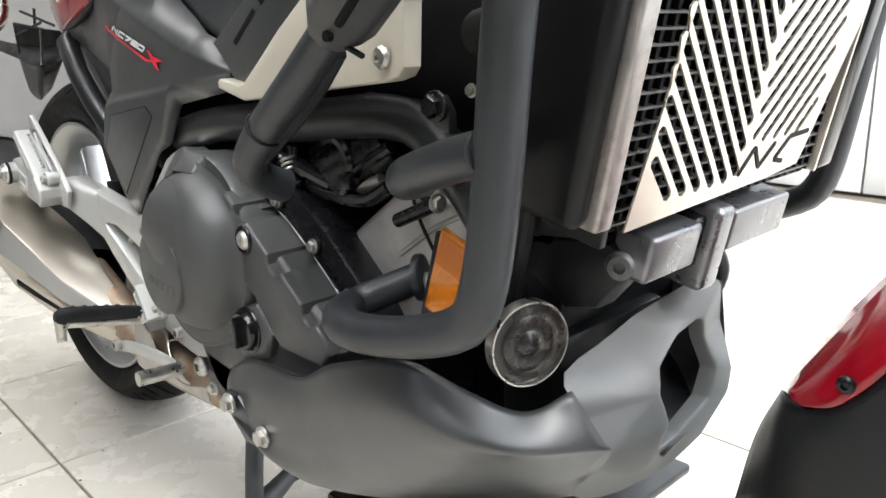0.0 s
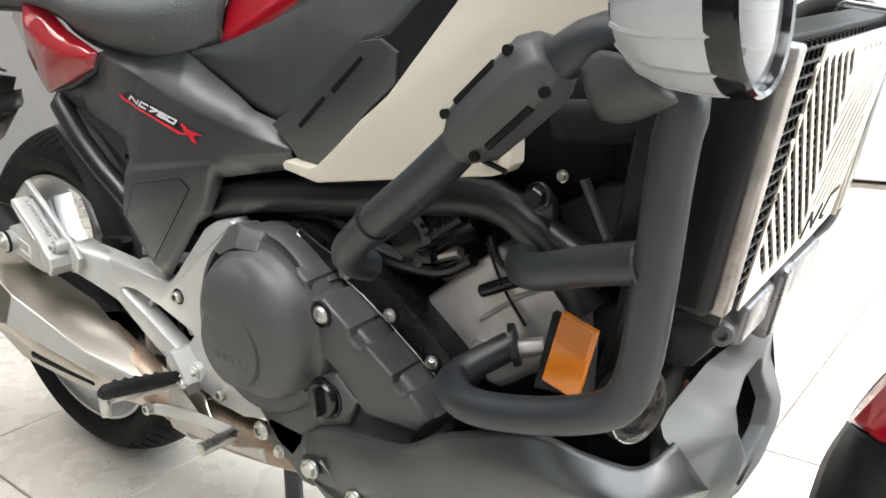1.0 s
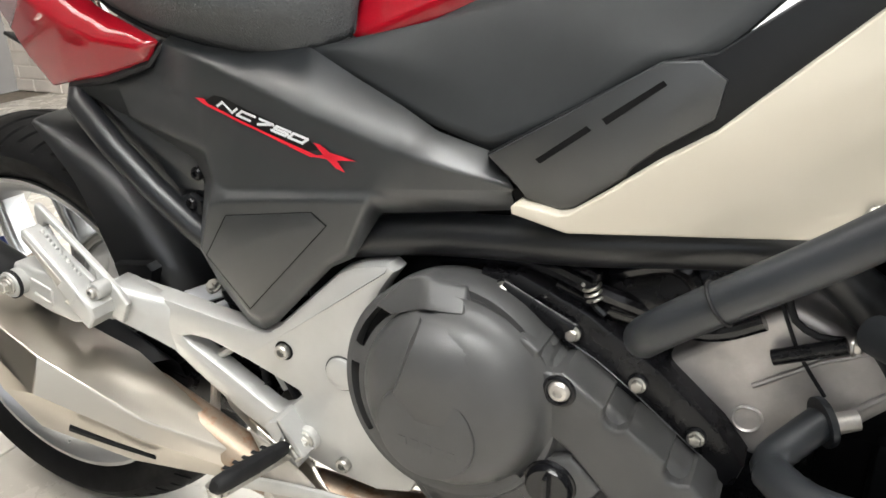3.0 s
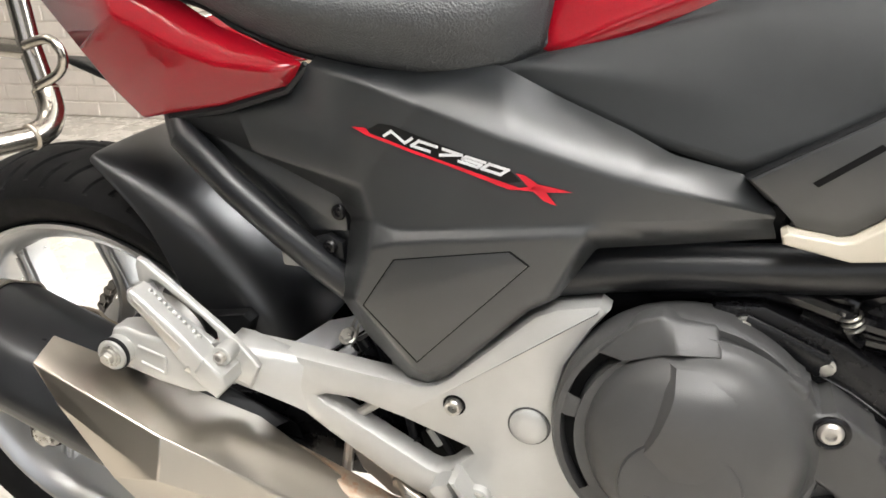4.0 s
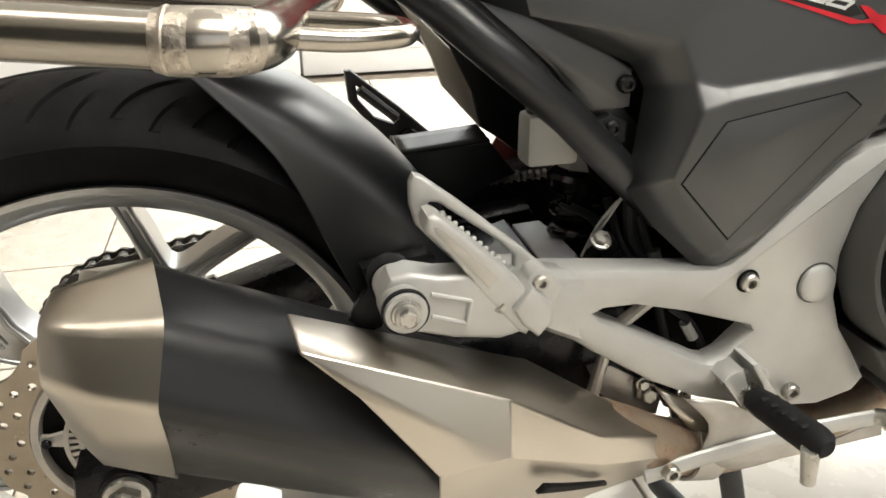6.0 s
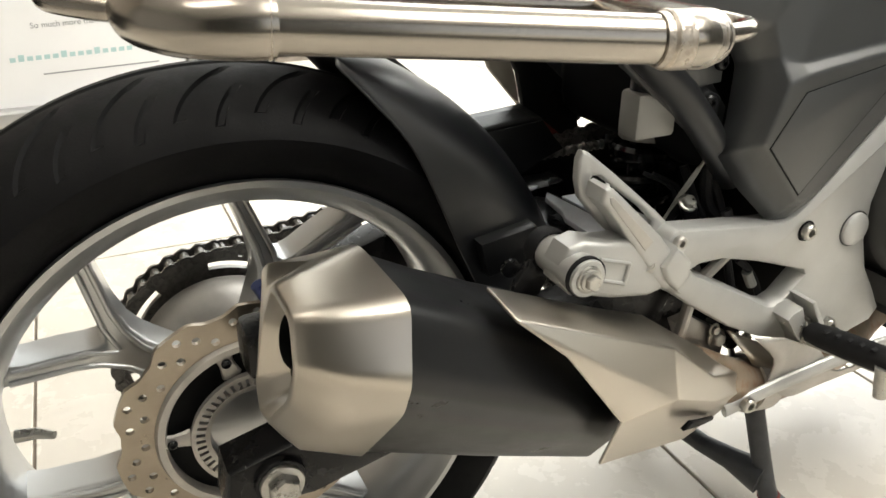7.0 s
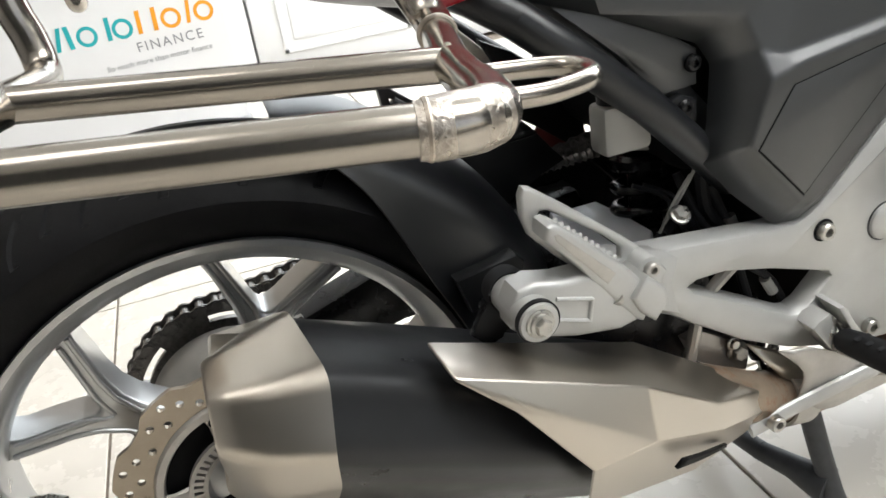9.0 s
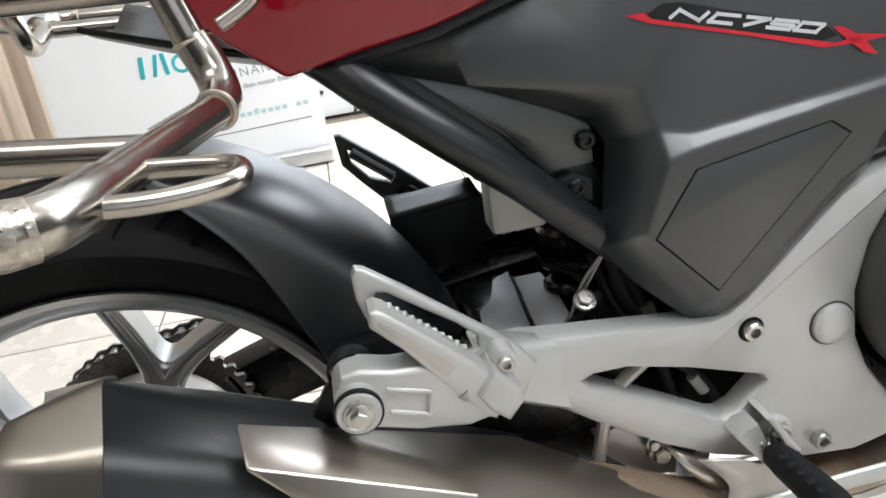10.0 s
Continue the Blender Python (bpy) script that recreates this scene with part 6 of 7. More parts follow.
part("cap_grip", box(FC + Vector((-0.0025, -0.017, -0.016)), FC + Vector((0.0025, -0.008, 0.016)), 0.002, 2), GLOSS_BLACK, engine)
block = [(0.882, 0.495), (0.97, 0.559), (0.985, 0.571), (1.018, 0.556), (1.062, 0.532), (1.063, 0.495), (1.021, 0.45), (0.98, 0.424), (0.949, 0.429), (0.927, 0.455), (0.904, 0.47)]
part("cylinder_block", prism(block, -0.138, 0.12, 0.008, 3), BLOCK_ALLOY, engine, "bare alloy cylinder block")
part("block_edge", sweep([(0.885, -0.14, 0.496), (0.887, -0.14, 0.483), (0.918, -0.14, 0.46), (0.929, -0.14, 0.456), (0.937, -0.14, 0.443)], 0.0017, 6), ZINC, engine)
part("block_rib", sweep([(0.963, -0.139, 0.494), (1.009, -0.139, 0.526), (1.047, -0.139, 0.544)], 0.0025, 8), BLOCK_ALLOY, engine)
part("core_plug", lathe([(0.0, 0.013), (0.002, 0.013), (0.003, 0.0115), (0.001, 0.01), (0.001, 0.0)], (0.962, -0.138, 0.462), (0, -1, 0), 28), BLOCK_ALLOY, engine)
part("block_step", sweep([(1.0, -0.1385, 0.462), (1.03, -0.1385, 0.481), (1.058, -0.1385, 0.508)], 0.003, 8), BLOCK_ALLOY, engine)
part("sensor", sweep([(0.975, -0.15, 0.529), (1.025, -0.152, 0.551)], 0.0065, 12), ENGINE_BLACK, engine)
bolt(engine, (1.028, -0.153, 0.552), axis=(1, -0.2, 0.1), r=0.006)
part("sensor_cable", sweep(smooth_path([(0.98, -0.14, 0.58), (0.987, -0.142, 0.56), (1.005, -0.145, 0.551), (1.023, -0.145, 0.552)], 0.008), 0.003, 8), SOFT_RUBBER, engine)
part("sensor_cable", sweep(smooth_path([(0.975, -0.14, 0.574), (0.993, -0.142, 0.533), (1.016, -0.142, 0.499)], 0.008), 0.0016, 8), SOFT_RUBBER, engine)
part("throttle_body", sweep([(0.798, -0.12, 0.537), (0.891, -0.13, 0.562), (0.946, -0.12, 0.596)], 0.03, 16), ENGINE_BLACK, engine)
for pts, r in ((((0.687, -0.14, 0.561), (0.771, -0.15, 0.579), (0.838, -0.16, 0.566), (0.883, -0.15, 0.55)), 0.008), (((0.806, -0.15, 0.578), (0.836, -0.16, 0.58), (0.831, -0.16, 0.559), (0.844, -0.16, 0.546)), 0.005), (((0.902, -0.15, 0.553), (0.937, -0.15, 0.576), (0.97, -0.15, 0.593)), 0.006), (((0.845, -0.14, 0.575), (0.896, -0.15, 0.594), (0.915, -0.15, 0.573), (0.9, -0.15, 0.545)), 0.008), (((0.799, -0.15, 0.561), (0.856, -0.15, 0.544), (0.925, -0.15, 0.54), (0.966, -0.15, 0.558)), 0.007)):
    part("hose", sweep(smooth_path(pts, 0.008), r, 10), GLOSS_BLACK, engine)
part("hose_clip", coil((0.832, -0.165, 0.575), (0.836, -0.165, 0.561), 0.007, 0.0015, 3), ZINC, engine)
part("injector_rail", sweep([(0.89, -0.14, 0.543), (0.944, -0.14, 0.56)], 0.006, 10), ALLOY, engine)
part("hose_joint", box(Vector((0.918, -0.16, 0.558)) - Vector((0.01, 0.006, 0.006)), Vector((0.918, -0.16, 0.558)) + Vector((0.01, 0.006, 0.006)), 0.002), ENGINE_BLACK, engine)
part("lower_case", prism([(0.655, 0.372), (0.7, 0.365), (0.78, 0.365), (0.8, 0.345), (0.79, 0.325), (0.765, 0.3), (0.735, 0.29), (0.7, 0.31), (0.675, 0.34)], -0.196, -0.14, 0.008, 3), ENGINE_PAINT, engine)
part("case_foot", prism([(0.704, 0.349), (0.777, 0.342), (0.767, 0.274), (0.749, 0.275), (0.728, 0.294), (0.687, 0.314)], -0.205, -0.15, 0.005), ENGINE_PAINT, engine)
bolt(engine, (0.697, -0.21, 0.329), r=0.012, kind="button")
bolt(engine, (0.73, -0.215, 0.314), r=0.006)
bolt(engine, (0.811, -0.24, 0.333), r=0.008)
bolt(engine, (0.789, -0.225, 0.32), r=0.007)
bolt(engine, (0.871, -0.24, 0.318), r=0.008)

# crash bars, both sides
bars = group_part("crash_bar", bike, label="black powder-coated crash bar hoop")
loop = [(0.887, -0.205, 0.557), (0.889, -0.226, 0.566), (0.902, -0.246, 0.585), (0.941, -0.253, 0.616), (0.996, -0.256, 0.655), (1.043, -0.257, 0.691), (1.085, -0.262, 0.724), (1.123, -0.266, 0.744), (1.149, -0.268, 0.758), (1.174, -0.27, 0.761), (1.195, -0.268, 0.749), (1.208, -0.265, 0.722), (1.203, -0.262, 0.703), (1.197, -0.26, 0.668), (1.19, -0.258, 0.616), (1.183, -0.257, 0.568), (1.177, -0.257, 0.539), (1.168, -0.257, 0.518), (1.149, -0.257, 0.503), (1.102, -0.256, 0.486), (1.054, -0.255, 0.476), (1.024, -0.25, 0.473), (1.002, -0.236, 0.471), (0.986, -0.215, 0.469)]
hoop_path = smooth_path(loop, 0.01)
part("hoop", sweep(hoop_path, 0.0148, 20), BAR_BLACK, bars)
branch_path = smooth_path([(1.191, -0.258, 0.622), (1.137, -0.25, 0.608), (1.095, -0.24, 0.594), (1.063, -0.215, 0.584), (1.039, -0.18, 0.577)], 0.01)
part("branch", sweep(branch_path, 0.0145, 18), BAR_BLACK, bars)
mount_path = smooth_path([(0.986, -0.215, 0.469), (0.986, -0.2, 0.472), (1.015, -0.165, 0.489)], 0.01)
part("lower_mount", sweep(mount_path, 0.0135, 18), BAR_BLACK, bars)
part("mount_flange", disc(0.02, 0.006, (1.015, -0.165, 0.489), (1, 0.6, 0.2), 28, 0.002), BAR_BLACK, bars)
part("mount_bolt", sweep([(1.018, -0.16, 0.484), (1.041, -0.15, 0.489)], [0.009, 0.008], 14), ALLOY, bars)
part("weld", torus((1.182, -0.257, 0.619), Vector(branch_path[4]) - Vector(branch_path[0]), 0.0148, 0.0022, 28, 8), BAR_BLACK, bars)
for c, nxt in (((0.941, -0.253, 0.616), (1.043, -0.257, 0.691)), ((1.041, -0.257, 0.689), (0.941, -0.253, 0.616))):
    part("cable_tie", torus(c, Vector(nxt) - Vector(c), 0.0156, 0.0013, 30, 6), SOFT_RUBBER, bars)
part("cable_tie_tail", sweep([(1.06, -0.262, 0.679), (1.085, -0.268, 0.673)], 0.0022, 6), SOFT_RUBBER, bars)
part("loom", sweep(smooth_path([Vector((0.919, -0.245, 0.589)), Vector((0.941, -0.245, 0.603)), Vector((0.991, -0.245, 0.637)), Vector((1.037, -0.25, 0.674))], 0.01), 0.006, 8), SOFT_RUBBER, bars)
left_bars = group_part("left_crash_bar", bike, label="black powder-coated crash bar hoop")
part("hoop", sweep([(x, -y, z) for x, y, z in hoop_path], 0.0148, 20), BAR_BLACK, left_bars)
part("reflector_plate", prism([(1.083, 0.548), (1.12, 0.538), (1.116, 0.487), (1.11, 0.48), (1.063, 0.478)], -0.208, -0.2, 0.002), BLACK_PLASTIC, bike)
reflector = part("reflector", prism([(1.095, 0.553), (1.125, 0.542), (1.107, 0.48), (1.075, 0.491)], -0.214, -0.208, 0.002), AMBER, bike, "amber side reflector in two moulded fields")
part("upper_field", prism([(1.0968, 0.5505), (1.1232, 0.541), (1.1165, 0.5165), (1.0893, 0.5275)], -0.2146, -0.213, 0.0008, 1), AMBER, reflector)
for k in range(14):
    t = (k + 0.5) / 14
    a, b = Vector((1.0975, -0.2146, 0.5495)).lerp(Vector((1.0903, -0.2146, 0.528)), t), Vector((1.1222, -0.2146, 0.5407)).lerp(Vector((1.1158, -0.2146, 0.517)), t)
    part("ridge", sweep([a, b], 0.0006, 6), AMBER, reflector)
lamp = group_part("fog_lamp", bike, label="finned silver fog lamp on the crash bar")
LAMP_AT, LAMP_AX = Vector((1.194, -0.305, 0.779)), Vector((1, 0.02, 0.02))
prof = [(0.0, 0.0), (0.0, 0.028), (0.008, 0.036), (0.024, 0.044), (0.047, 0.0485), (0.057, 0.049)]
part("lamp_body", lathe(prof, LAMP_AT, LAMP_AX, 40), LAMP_SILVER, lamp)
for k in range(14):
    a = 2 * math.pi * k / 14
    d = LAMP_AX.normalized()
    u = d.orthogonal().normalized()
    v = d.cross(u)
    o = math.cos(a) * u + math.sin(a) * v
    part("fin", sweep([LAMP_AT + d * h + o * (r - 0.001) for h, r in prof[1:]], 0.0022, 6), LAMP_SILVER, lamp)
part("lamp_bezel", lathe([(0.054, 0.049), (0.056, 0.05), (0.068, 0.05), (0.07, 0.0485), (0.069, 0.046), (0.063, 0.045)], LAMP_AT, LAMP_AX, 44), GLOSS_BLACK, lamp)
part("lens", lathe([(0.064, 0.046), (0.068, 0.03), (0.07, 0.0)], LAMP_AT, LAMP_AX, 36), GLASS, lamp)
part("lamp_back", lathe([(-0.008, 0.0), (-0.008, 0.013), (-0.002, 0.018), (0.0, 0.022)], LAMP_AT, LAMP_AX, 28), BLACK_PLASTIC, lamp)
part("lamp_foot", sheet([[(1.156, -0.275, 0.742), (1.173, -0.285, 0.753), (1.194, -0.29, 0.746)], [(1.162, -0.28, 0.731), (1.18, -0.29, 0.733), (1.204, -0.29, 0.738)], [(1.165, -0.272, 0.719), (1.183, -0.278, 0.72), (1.207, -0.278, 0.733)]]), CLAMP_PLASTIC, lamp, solid=0.01)
CL0, CL1 = Vector((1.041, -0.26, 0.687)), Vector((1.127, -0.268, 0.751))
clamp = [CL0, CL0.lerp(CL1, 0.08), CL0.lerp(CL1, 0.2), CL0.lerp(CL1, 0.5), CL0.lerp(CL1, 0.85), CL0.lerp(CL1, 0.97), CL1]
part("clamp", sweep(clamp, [0.0165, 0.02, 0.0265, 0.0275, 0.0275, 0.021, 0.017], 8), CLAMP_PLASTIC, lamp, "black plastic clamp cover with slots", angle=25, bevel=0.003)
for off, a, b in ((0.019, 0.32, 0.75), (-0.019, 0.3, 0.7)):
    q = (CL1 - CL0).normalized()
    side_v = q.cross(Vector((0, -1, 0))).normalized()
    p0, p1 = CL0.lerp(CL1, a) + side_v * off + Vector((0, -0.0185, 0)), CL0.lerp(CL1, b) + side_v * off + Vector((0, -0.0185, 0))
    part("clamp_slot", sweep([p0, p1], 0.003, 8), DARK_VOID, lamp)
    for t in (a - 0.12, b + 0.14):
        part("clamp_hole", disc(0.0036, 0.004, CL0.lerp(CL1, t) + side_v * off * 0.95 + Vector((0, -0.018, 0)), (0, -1, 0), 16), DARK_VOID, lamp)

# radiator
radiator = group_part("radiator", bike, label="black radiator behind a slotted steel guard")
RB, RT = Vector((1.208, 0, 0.557)), Vector((1.248, 0, 0.745))
lean = (RT - RB).normalized()
fwd = Vector((lean.z, 0, -lean.x))
RH = (RT - RB).length


def rad(u, v, d=0.0):
    """u across to the left side, v up the radiator, d out of its face."""
    return RB + lean * v + fwd * d + Vector((0, u, 0))


def rad_box(u0, u1, v0, v1, d0, d1, r=0.0):
    bm = box((u0, v0, d0), (u1, v1, d1), r, 3)
    for v in bm.verts:
        v.co = rad(v.co.x, v.co.y, v.co.z)
    return faces_up(bm)


part("core", rad_box(-0.165, 0.15, -0.005, RH + 0.005, -0.045, -0.012, 0.003), DARK_VOID, radiator)
part("side_tank", rad_box(-0.212, -0.192, 0.008, RH + 0.01, -0.085, -0.004, 0.009), TANK_BLACK, radiator)
part("side_plate", rad_box(-0.196, -0.178, 0.008, RH + 0.004, -0.055, 0.003, 0.003), WORN_SILVER, radiator, "scuffed bare metal side plate")
part("front_strip", rad_box(-0.178, -0.1715, -0.008, RH, -0.03, -0.003, 0.001), BLACK_PLASTIC, radiator)
part("left_tank", rad_box(0.15, 0.185, -0.002, RH + 0.01, -0.06, 0.0, 0.008), GLOSS_BLACK, radiator)
part("left_edge", rad_box(0.142, 0.146, 0.0, RH, -0.025, 0.0, 0.001), STEEL_PLATE, radiator)
for k in range(20):
    v = 0.004 + k * RH / 20
    part("cooling_fin", rad_box(-0.172, 0.145, v, v + 0.0016, -0.013, -0.006), FIN_METAL, radiator)
for k in range(24):
    part("cooling_tube", rad_box(-0.17 + 0.0135 * k, -0.1665 + 0.0135 * k, 0.0, RH, -0.0128, -0.0072), DARK_VOID, radiator)


def slot_shape(u0, v0, u1, v1, w):
    a, b = Vector((u0, v0)), Vector((u1, v1))
    d = (b - a).normalized()
    n = Vector((-d.y, d.x)) * w / 2
    return [tuple(a + n), tuple(a - d * w * 0.35 + n * 0.5), tuple(a - d * w * 0.35 - n * 0.5), tuple(a - n), tuple(b - n), tuple(b + d * w * 0.35 - n * 0.5), tuple(b + d * w * 0.35 + n * 0.5), tuple(b + n)]


# the guard: a plate cut with slanted slots that meet in a line
GUARD = [(-0.165, 0.004), (0.026, 0.012), (0.084, 0.017), (0.09, 0.03), (0.128, 0.13), (0.138, RH), (-0.134, RH)]
PITCH, MEET = 0.0195, -0.0265
holes = []
for k in range(-6, 9):
    v_mid = 0.0448 + PITCH * k
    u_low, u_high = MEET, -0.148 + 0.13 * max(0.0, v_mid)
    if v_mid < 0.022:
        u_low = MEET + (v_mid - 0.022)
    top = v_mid + MEET - u_high
    if top > RH - 0.012:
        u_high += top - (RH - 0.012)
    if u_low - u_high > 0.004:
        holes.append(slot_shape(u_high, v_mid + MEET - u_high, u_low, v_mid + MEET - u_low, 0.0088))
for k in range(-6, 8):
    v_mid = 0.0505 + PITCH * k
    u_low, u_high = -0.0125, 0.086 + 0.16 * max(0.0, v_mid + 0.08 - 0.075)
    if v_mid < 0.047:
        u_low = -0.0125 + (0.0475 - v_mid)
    top = v_mid + u_high + 0.0125
    if top > RH - 0.012:
        u_high -= top - (RH - 0.012)
    if u_high - u_low > 0.004:
        holes.append(slot_shape(u_low, v_mid + u_low + 0.0125, u_high, v_mid + u_high + 0.0125, 0.0062))
guard = prism(GUARD, -1.0, -0.9985, holes=holes)
for v in guard.verts:
    v.co = rad(v.co.x, v.co.z, 0.004 - (v.co.y + 1.0) * 1.0)
part("guard", faces_up(guard), STEEL_PLATE, radiator, "bright steel guard cut with slanted slots")
for a, b in (((-0.022, 0.0225), (-0.006, 0.041)), ((-0.005, 0.041), (0.008, 0.025)), ((0.009, 0.0245), (0.028, 0.041)), ((0.05, 0.024), (0.036, 0.0265)), ((0.0355, 0.028), (0.053, 0.043)), ((0.054, 0.044), (0.086, 0.0455))):
    bm = prism(slot_shape(*a, *b, 0.004), -1.0, -0.999)
    for v in bm.verts:
        v.co = rad(v.co.x, v.co.z, 0.0048 - (v.co.y + 1.0))
    part("guard_mark", faces_up(bm), DARK_VOID, radiator)
part("hose_clamp", lathe([(-0.007, 0.02), (-0.007, 0.0215), (0.007, 0.0215), (0.007, 0.02)], (1.173, -0.16, 0.712), (1, 0.1, 0.3), 28), ZINC, radiator)
part("top_hose", sweep(smooth_path([(1.188, -0.15, 0.715), (1.159, -0.15, 0.708), (1.116, -0.14, 0.691), (1.049, -0.12, 0.684)], 0.01), 0.019, 16), SOFT_RUBBER, radiator)
part("overflow_hose", sweep(smooth_path([(1.152, -0.15, 0.694), (1.134, -0.15, 0.63), (1.119, -0.15, 0.547), (1.093, -0.14, 0.467)], 0.01), 0.007, 10), SOFT_RUBBER, radiator)
regulator = group_part("regulator", bike, label="finned silver regulator under the radiator")
for pts, d in (((-0.118, -0.05), 0.0), ((0.0, 0.1), 0.0)):
    part("regulator_block", rad_box(pts[0], pts[1], -0.048, -0.012, -0.03, 0.002, 0.004), REGULATOR, regulator)
part("strap", rad_box(-0.035, -0.008, -0.075, -0.004, -0.034, 0.006, 0.006), REGULATOR, regulator)
part("strap_core", rad_box(-0.05, 0.0, -0.055, -0.012, -0.036, -0.004, 0.004), ENGINE_BLACK, regulator)
part("bracket_arm", prism([(1.124, 0.534), (1.175, 0.538), (1.187, 0.524), (1.185, 0.511), (1.164, 0.486), (1.136, 0.48), (1.099, 0.502)], -0.125, -0.1, 0.005), BLACK_PLASTIC, bike, "black lower radiator bracket")
bolt(bike, (1.192, -0.137, 0.528), axis=(0.5, -0.85, 0), r=0.0105, kind="button", material=ENGINE_PAINT)
HORN = Vector((1.132, -0.165, 0.464))
horn = group_part("horn", bike, label="round black horn with a steel rim")
HAX = Vector((0.95, -0.3, 0.0))
HR = 0.72
part("horn_body", lathe([(h * HR, r * HR) for h, r in ((-0.03, 0.0), (-0.03, 0.03), (-0.006, 0.043), (0.0, 0.045))], HORN, HAX, 40), BLACK_PLASTIC, horn)
part("horn_rim", lathe([(h * HR, r * HR) for h, r in ((-0.003, 0.0435), (-0.004, 0.0458), (0.008, 0.0462), (0.0105, 0.0455), (0.0105, 0.0437), (0.004, 0.0432))], HORN, HAX, 56), ZINC, horn)
part("horn_face", lathe([(h * HR, r * HR) for h, r in ((0.006, 0.0435), (0.008, 0.036), (0.006, 0.03), (0.0085, 0.024), (0.007, 0.014), (0.011, 0.007), (0.0115, 0.0))], HORN, HAX, 48), HORN_FACE, horn)

# belly pan
belly_rows = [
    [(0.774, -0.215, 0.352), (0.829, -0.222, 0.38), (0.93, -0.234, 0.396), (0.99, -0.238, 0.428), (1.075, -0.234, 0.454), (1.118, -0.212, 0.436), (1.145, -0.182, 0.418), (1.163, -0.148, 0.428)],
    [(0.778, -0.224, 0.338), (0.855, -0.236, 0.352), (0.95, -0.243, 0.372), (1.02, -0.247, 0.4), (1.085, -0.246, 0.414), (1.128, -0.234, 0.41), (1.158, -0.204, 0.401), (1.183, -0.136, 0.39)],
    [(0.79, -0.23, 0.322), (0.86, -0.238, 0.318), (0.93, -0.24, 0.326), (1.0, -0.238, 0.346), (1.07, -0.232, 0.37), (1.122, -0.216, 0.382), (1.158, -0.183, 0.384), (1.185, -0.128, 0.378)],
    [(0.832, -0.234, 0.306), (0.874, -0.236, 0.294), (0.92, -0.226, 0.283), (0.974, -0.207, 0.287), (1.03, -0.2, 0.31), (1.08, -0.19, 0.332), (1.13, -0.165, 0.345), (1.17, -0.122, 0.354)],
    [(0.85, -0.16, 0.27), (0.89, -0.155, 0.255), (0.93, -0.15, 0.248), (0.98, -0.14, 0.252), (1.03, -0.13, 0.27), (1.08, -0.12, 0.285), (1.12, -0.105, 0.3), (1.14, -0.1, 0.31)]]
belly = group_part("belly_pan", bike, label="dark grey plastic belly pan")
part("right_skin", sheet(belly_rows, 6, 6), GREY_PLASTIC, belly, angle=80, solid=0.004)
part("left_skin", sheet(mirrored([row[:5] for row in belly_rows]), 5, 5), GREY_PLASTIC, belly, solid=0.004, offset=1.0)
part("inner_floor", box((0.85, -0.16, 0.2), (1.1, 0.16, 0.212), 0.004), BLACK_PLASTIC, belly)
rear_tab = [(0.79, 0.337), (0.818, 0.341), (0.872, 0.305), (0.866, 0.297), (0.826, 0.294), (0.799, 0.315)]
part("rear_tab", prism(rear_tab, -0.236, -0.226, 0.003), GREY_PLASTIC, belly)
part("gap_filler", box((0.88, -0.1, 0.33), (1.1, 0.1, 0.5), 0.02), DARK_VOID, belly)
NOSE = {"C1": (1.139, -0.14, 0.433), "O1": (1.145, -0.09, 0.438), "O2": (1.152, -0.055, 0.459), "O3": (1.17, -0.03, 0.476), "A1": (1.181, 0.008, 0.488), "A2": (1.188, 0.022, 0.477), "A3": (1.185, 0.03, 0.444), "L": (1.197, 0.034, 0.399), "L2": (1.198, 0.028, 0.379), "L3": (1.193, -0.005, 0.348), "B": (1.185, -0.045, 0.331),
        "I1": (1.186, -0.008, 0.452), "I2": (1.183, -0.035, 0.444), "I3": (1.185, -0.062, 0.426), "I3b": (1.19, -0.066, 0.405), "I4": (1.195, -0.06, 0.38), "I5": (1.191, -0.068, 0.359), "R0": (1.188, -0.003, 0.45), "R1": (1.186, 0.003, 0.432), "R2": (1.193, 0.014, 0.402), "R3": (1.191, 0.006, 0.377), "R4": (1.188, -0.035, 0.358),
        "C2": (1.16, -0.138, 0.418), "C3": (1.162, -0.13, 0.399), "C4": (1.181, -0.117, 0.375), "C5": (1.171, -0.122, 0.355), "C6": (1.138, -0.132, 0.319), "B2": (1.177, -0.075, 0.328), "B3": (1.159, -0.1, 0.313)}
RING = ("I1", "I2", "I3", "I3b", "I4", "I5", "R4", "R3", "R2", "R1", "R0")
for k in RING:
    x, y, z = NOSE[k]
    NOSE["k" + k] = (x - 0.014, y * 0.97 - 0.001, z)
NOSE_FACES = ["C1 O1 C2", "O1 O2 I2 I3", "O1 I3 I3b C2", "C2 I3b C3", "C3 I3b I4 C4", "C4 I4 I5", "C4 I5 B2 C5", "C5 B2 B3 C6", "O2 O3 I1 I2", "O3 A1 I1", "A1 A2 R0 I1", "A2 A3 R1 R0", "A3 L R2 R1", "L L2 R3 R2", "L2 L3 R4 R3", "L3 B R4", "I5 R4 B B2"]
NOSE_FACES += [f"{a} k{a} k{b} {b}" for a, b in zip(RING, RING[1:] + RING[:1])]
nose = group_part("belly_nose", bike, label="light grey belly pan nose round a tall opening")
part("nose_shell", moulded(NOSE, NOSE_FACES, 0.006, 2), LIGHT_GREY, nose, angle=180, subsurf=1)
part("inner_duct", box((1.02, -0.1, 0.43), (1.115, 0.08, 0.54), 0.01), BLACK_PLASTIC, nose)
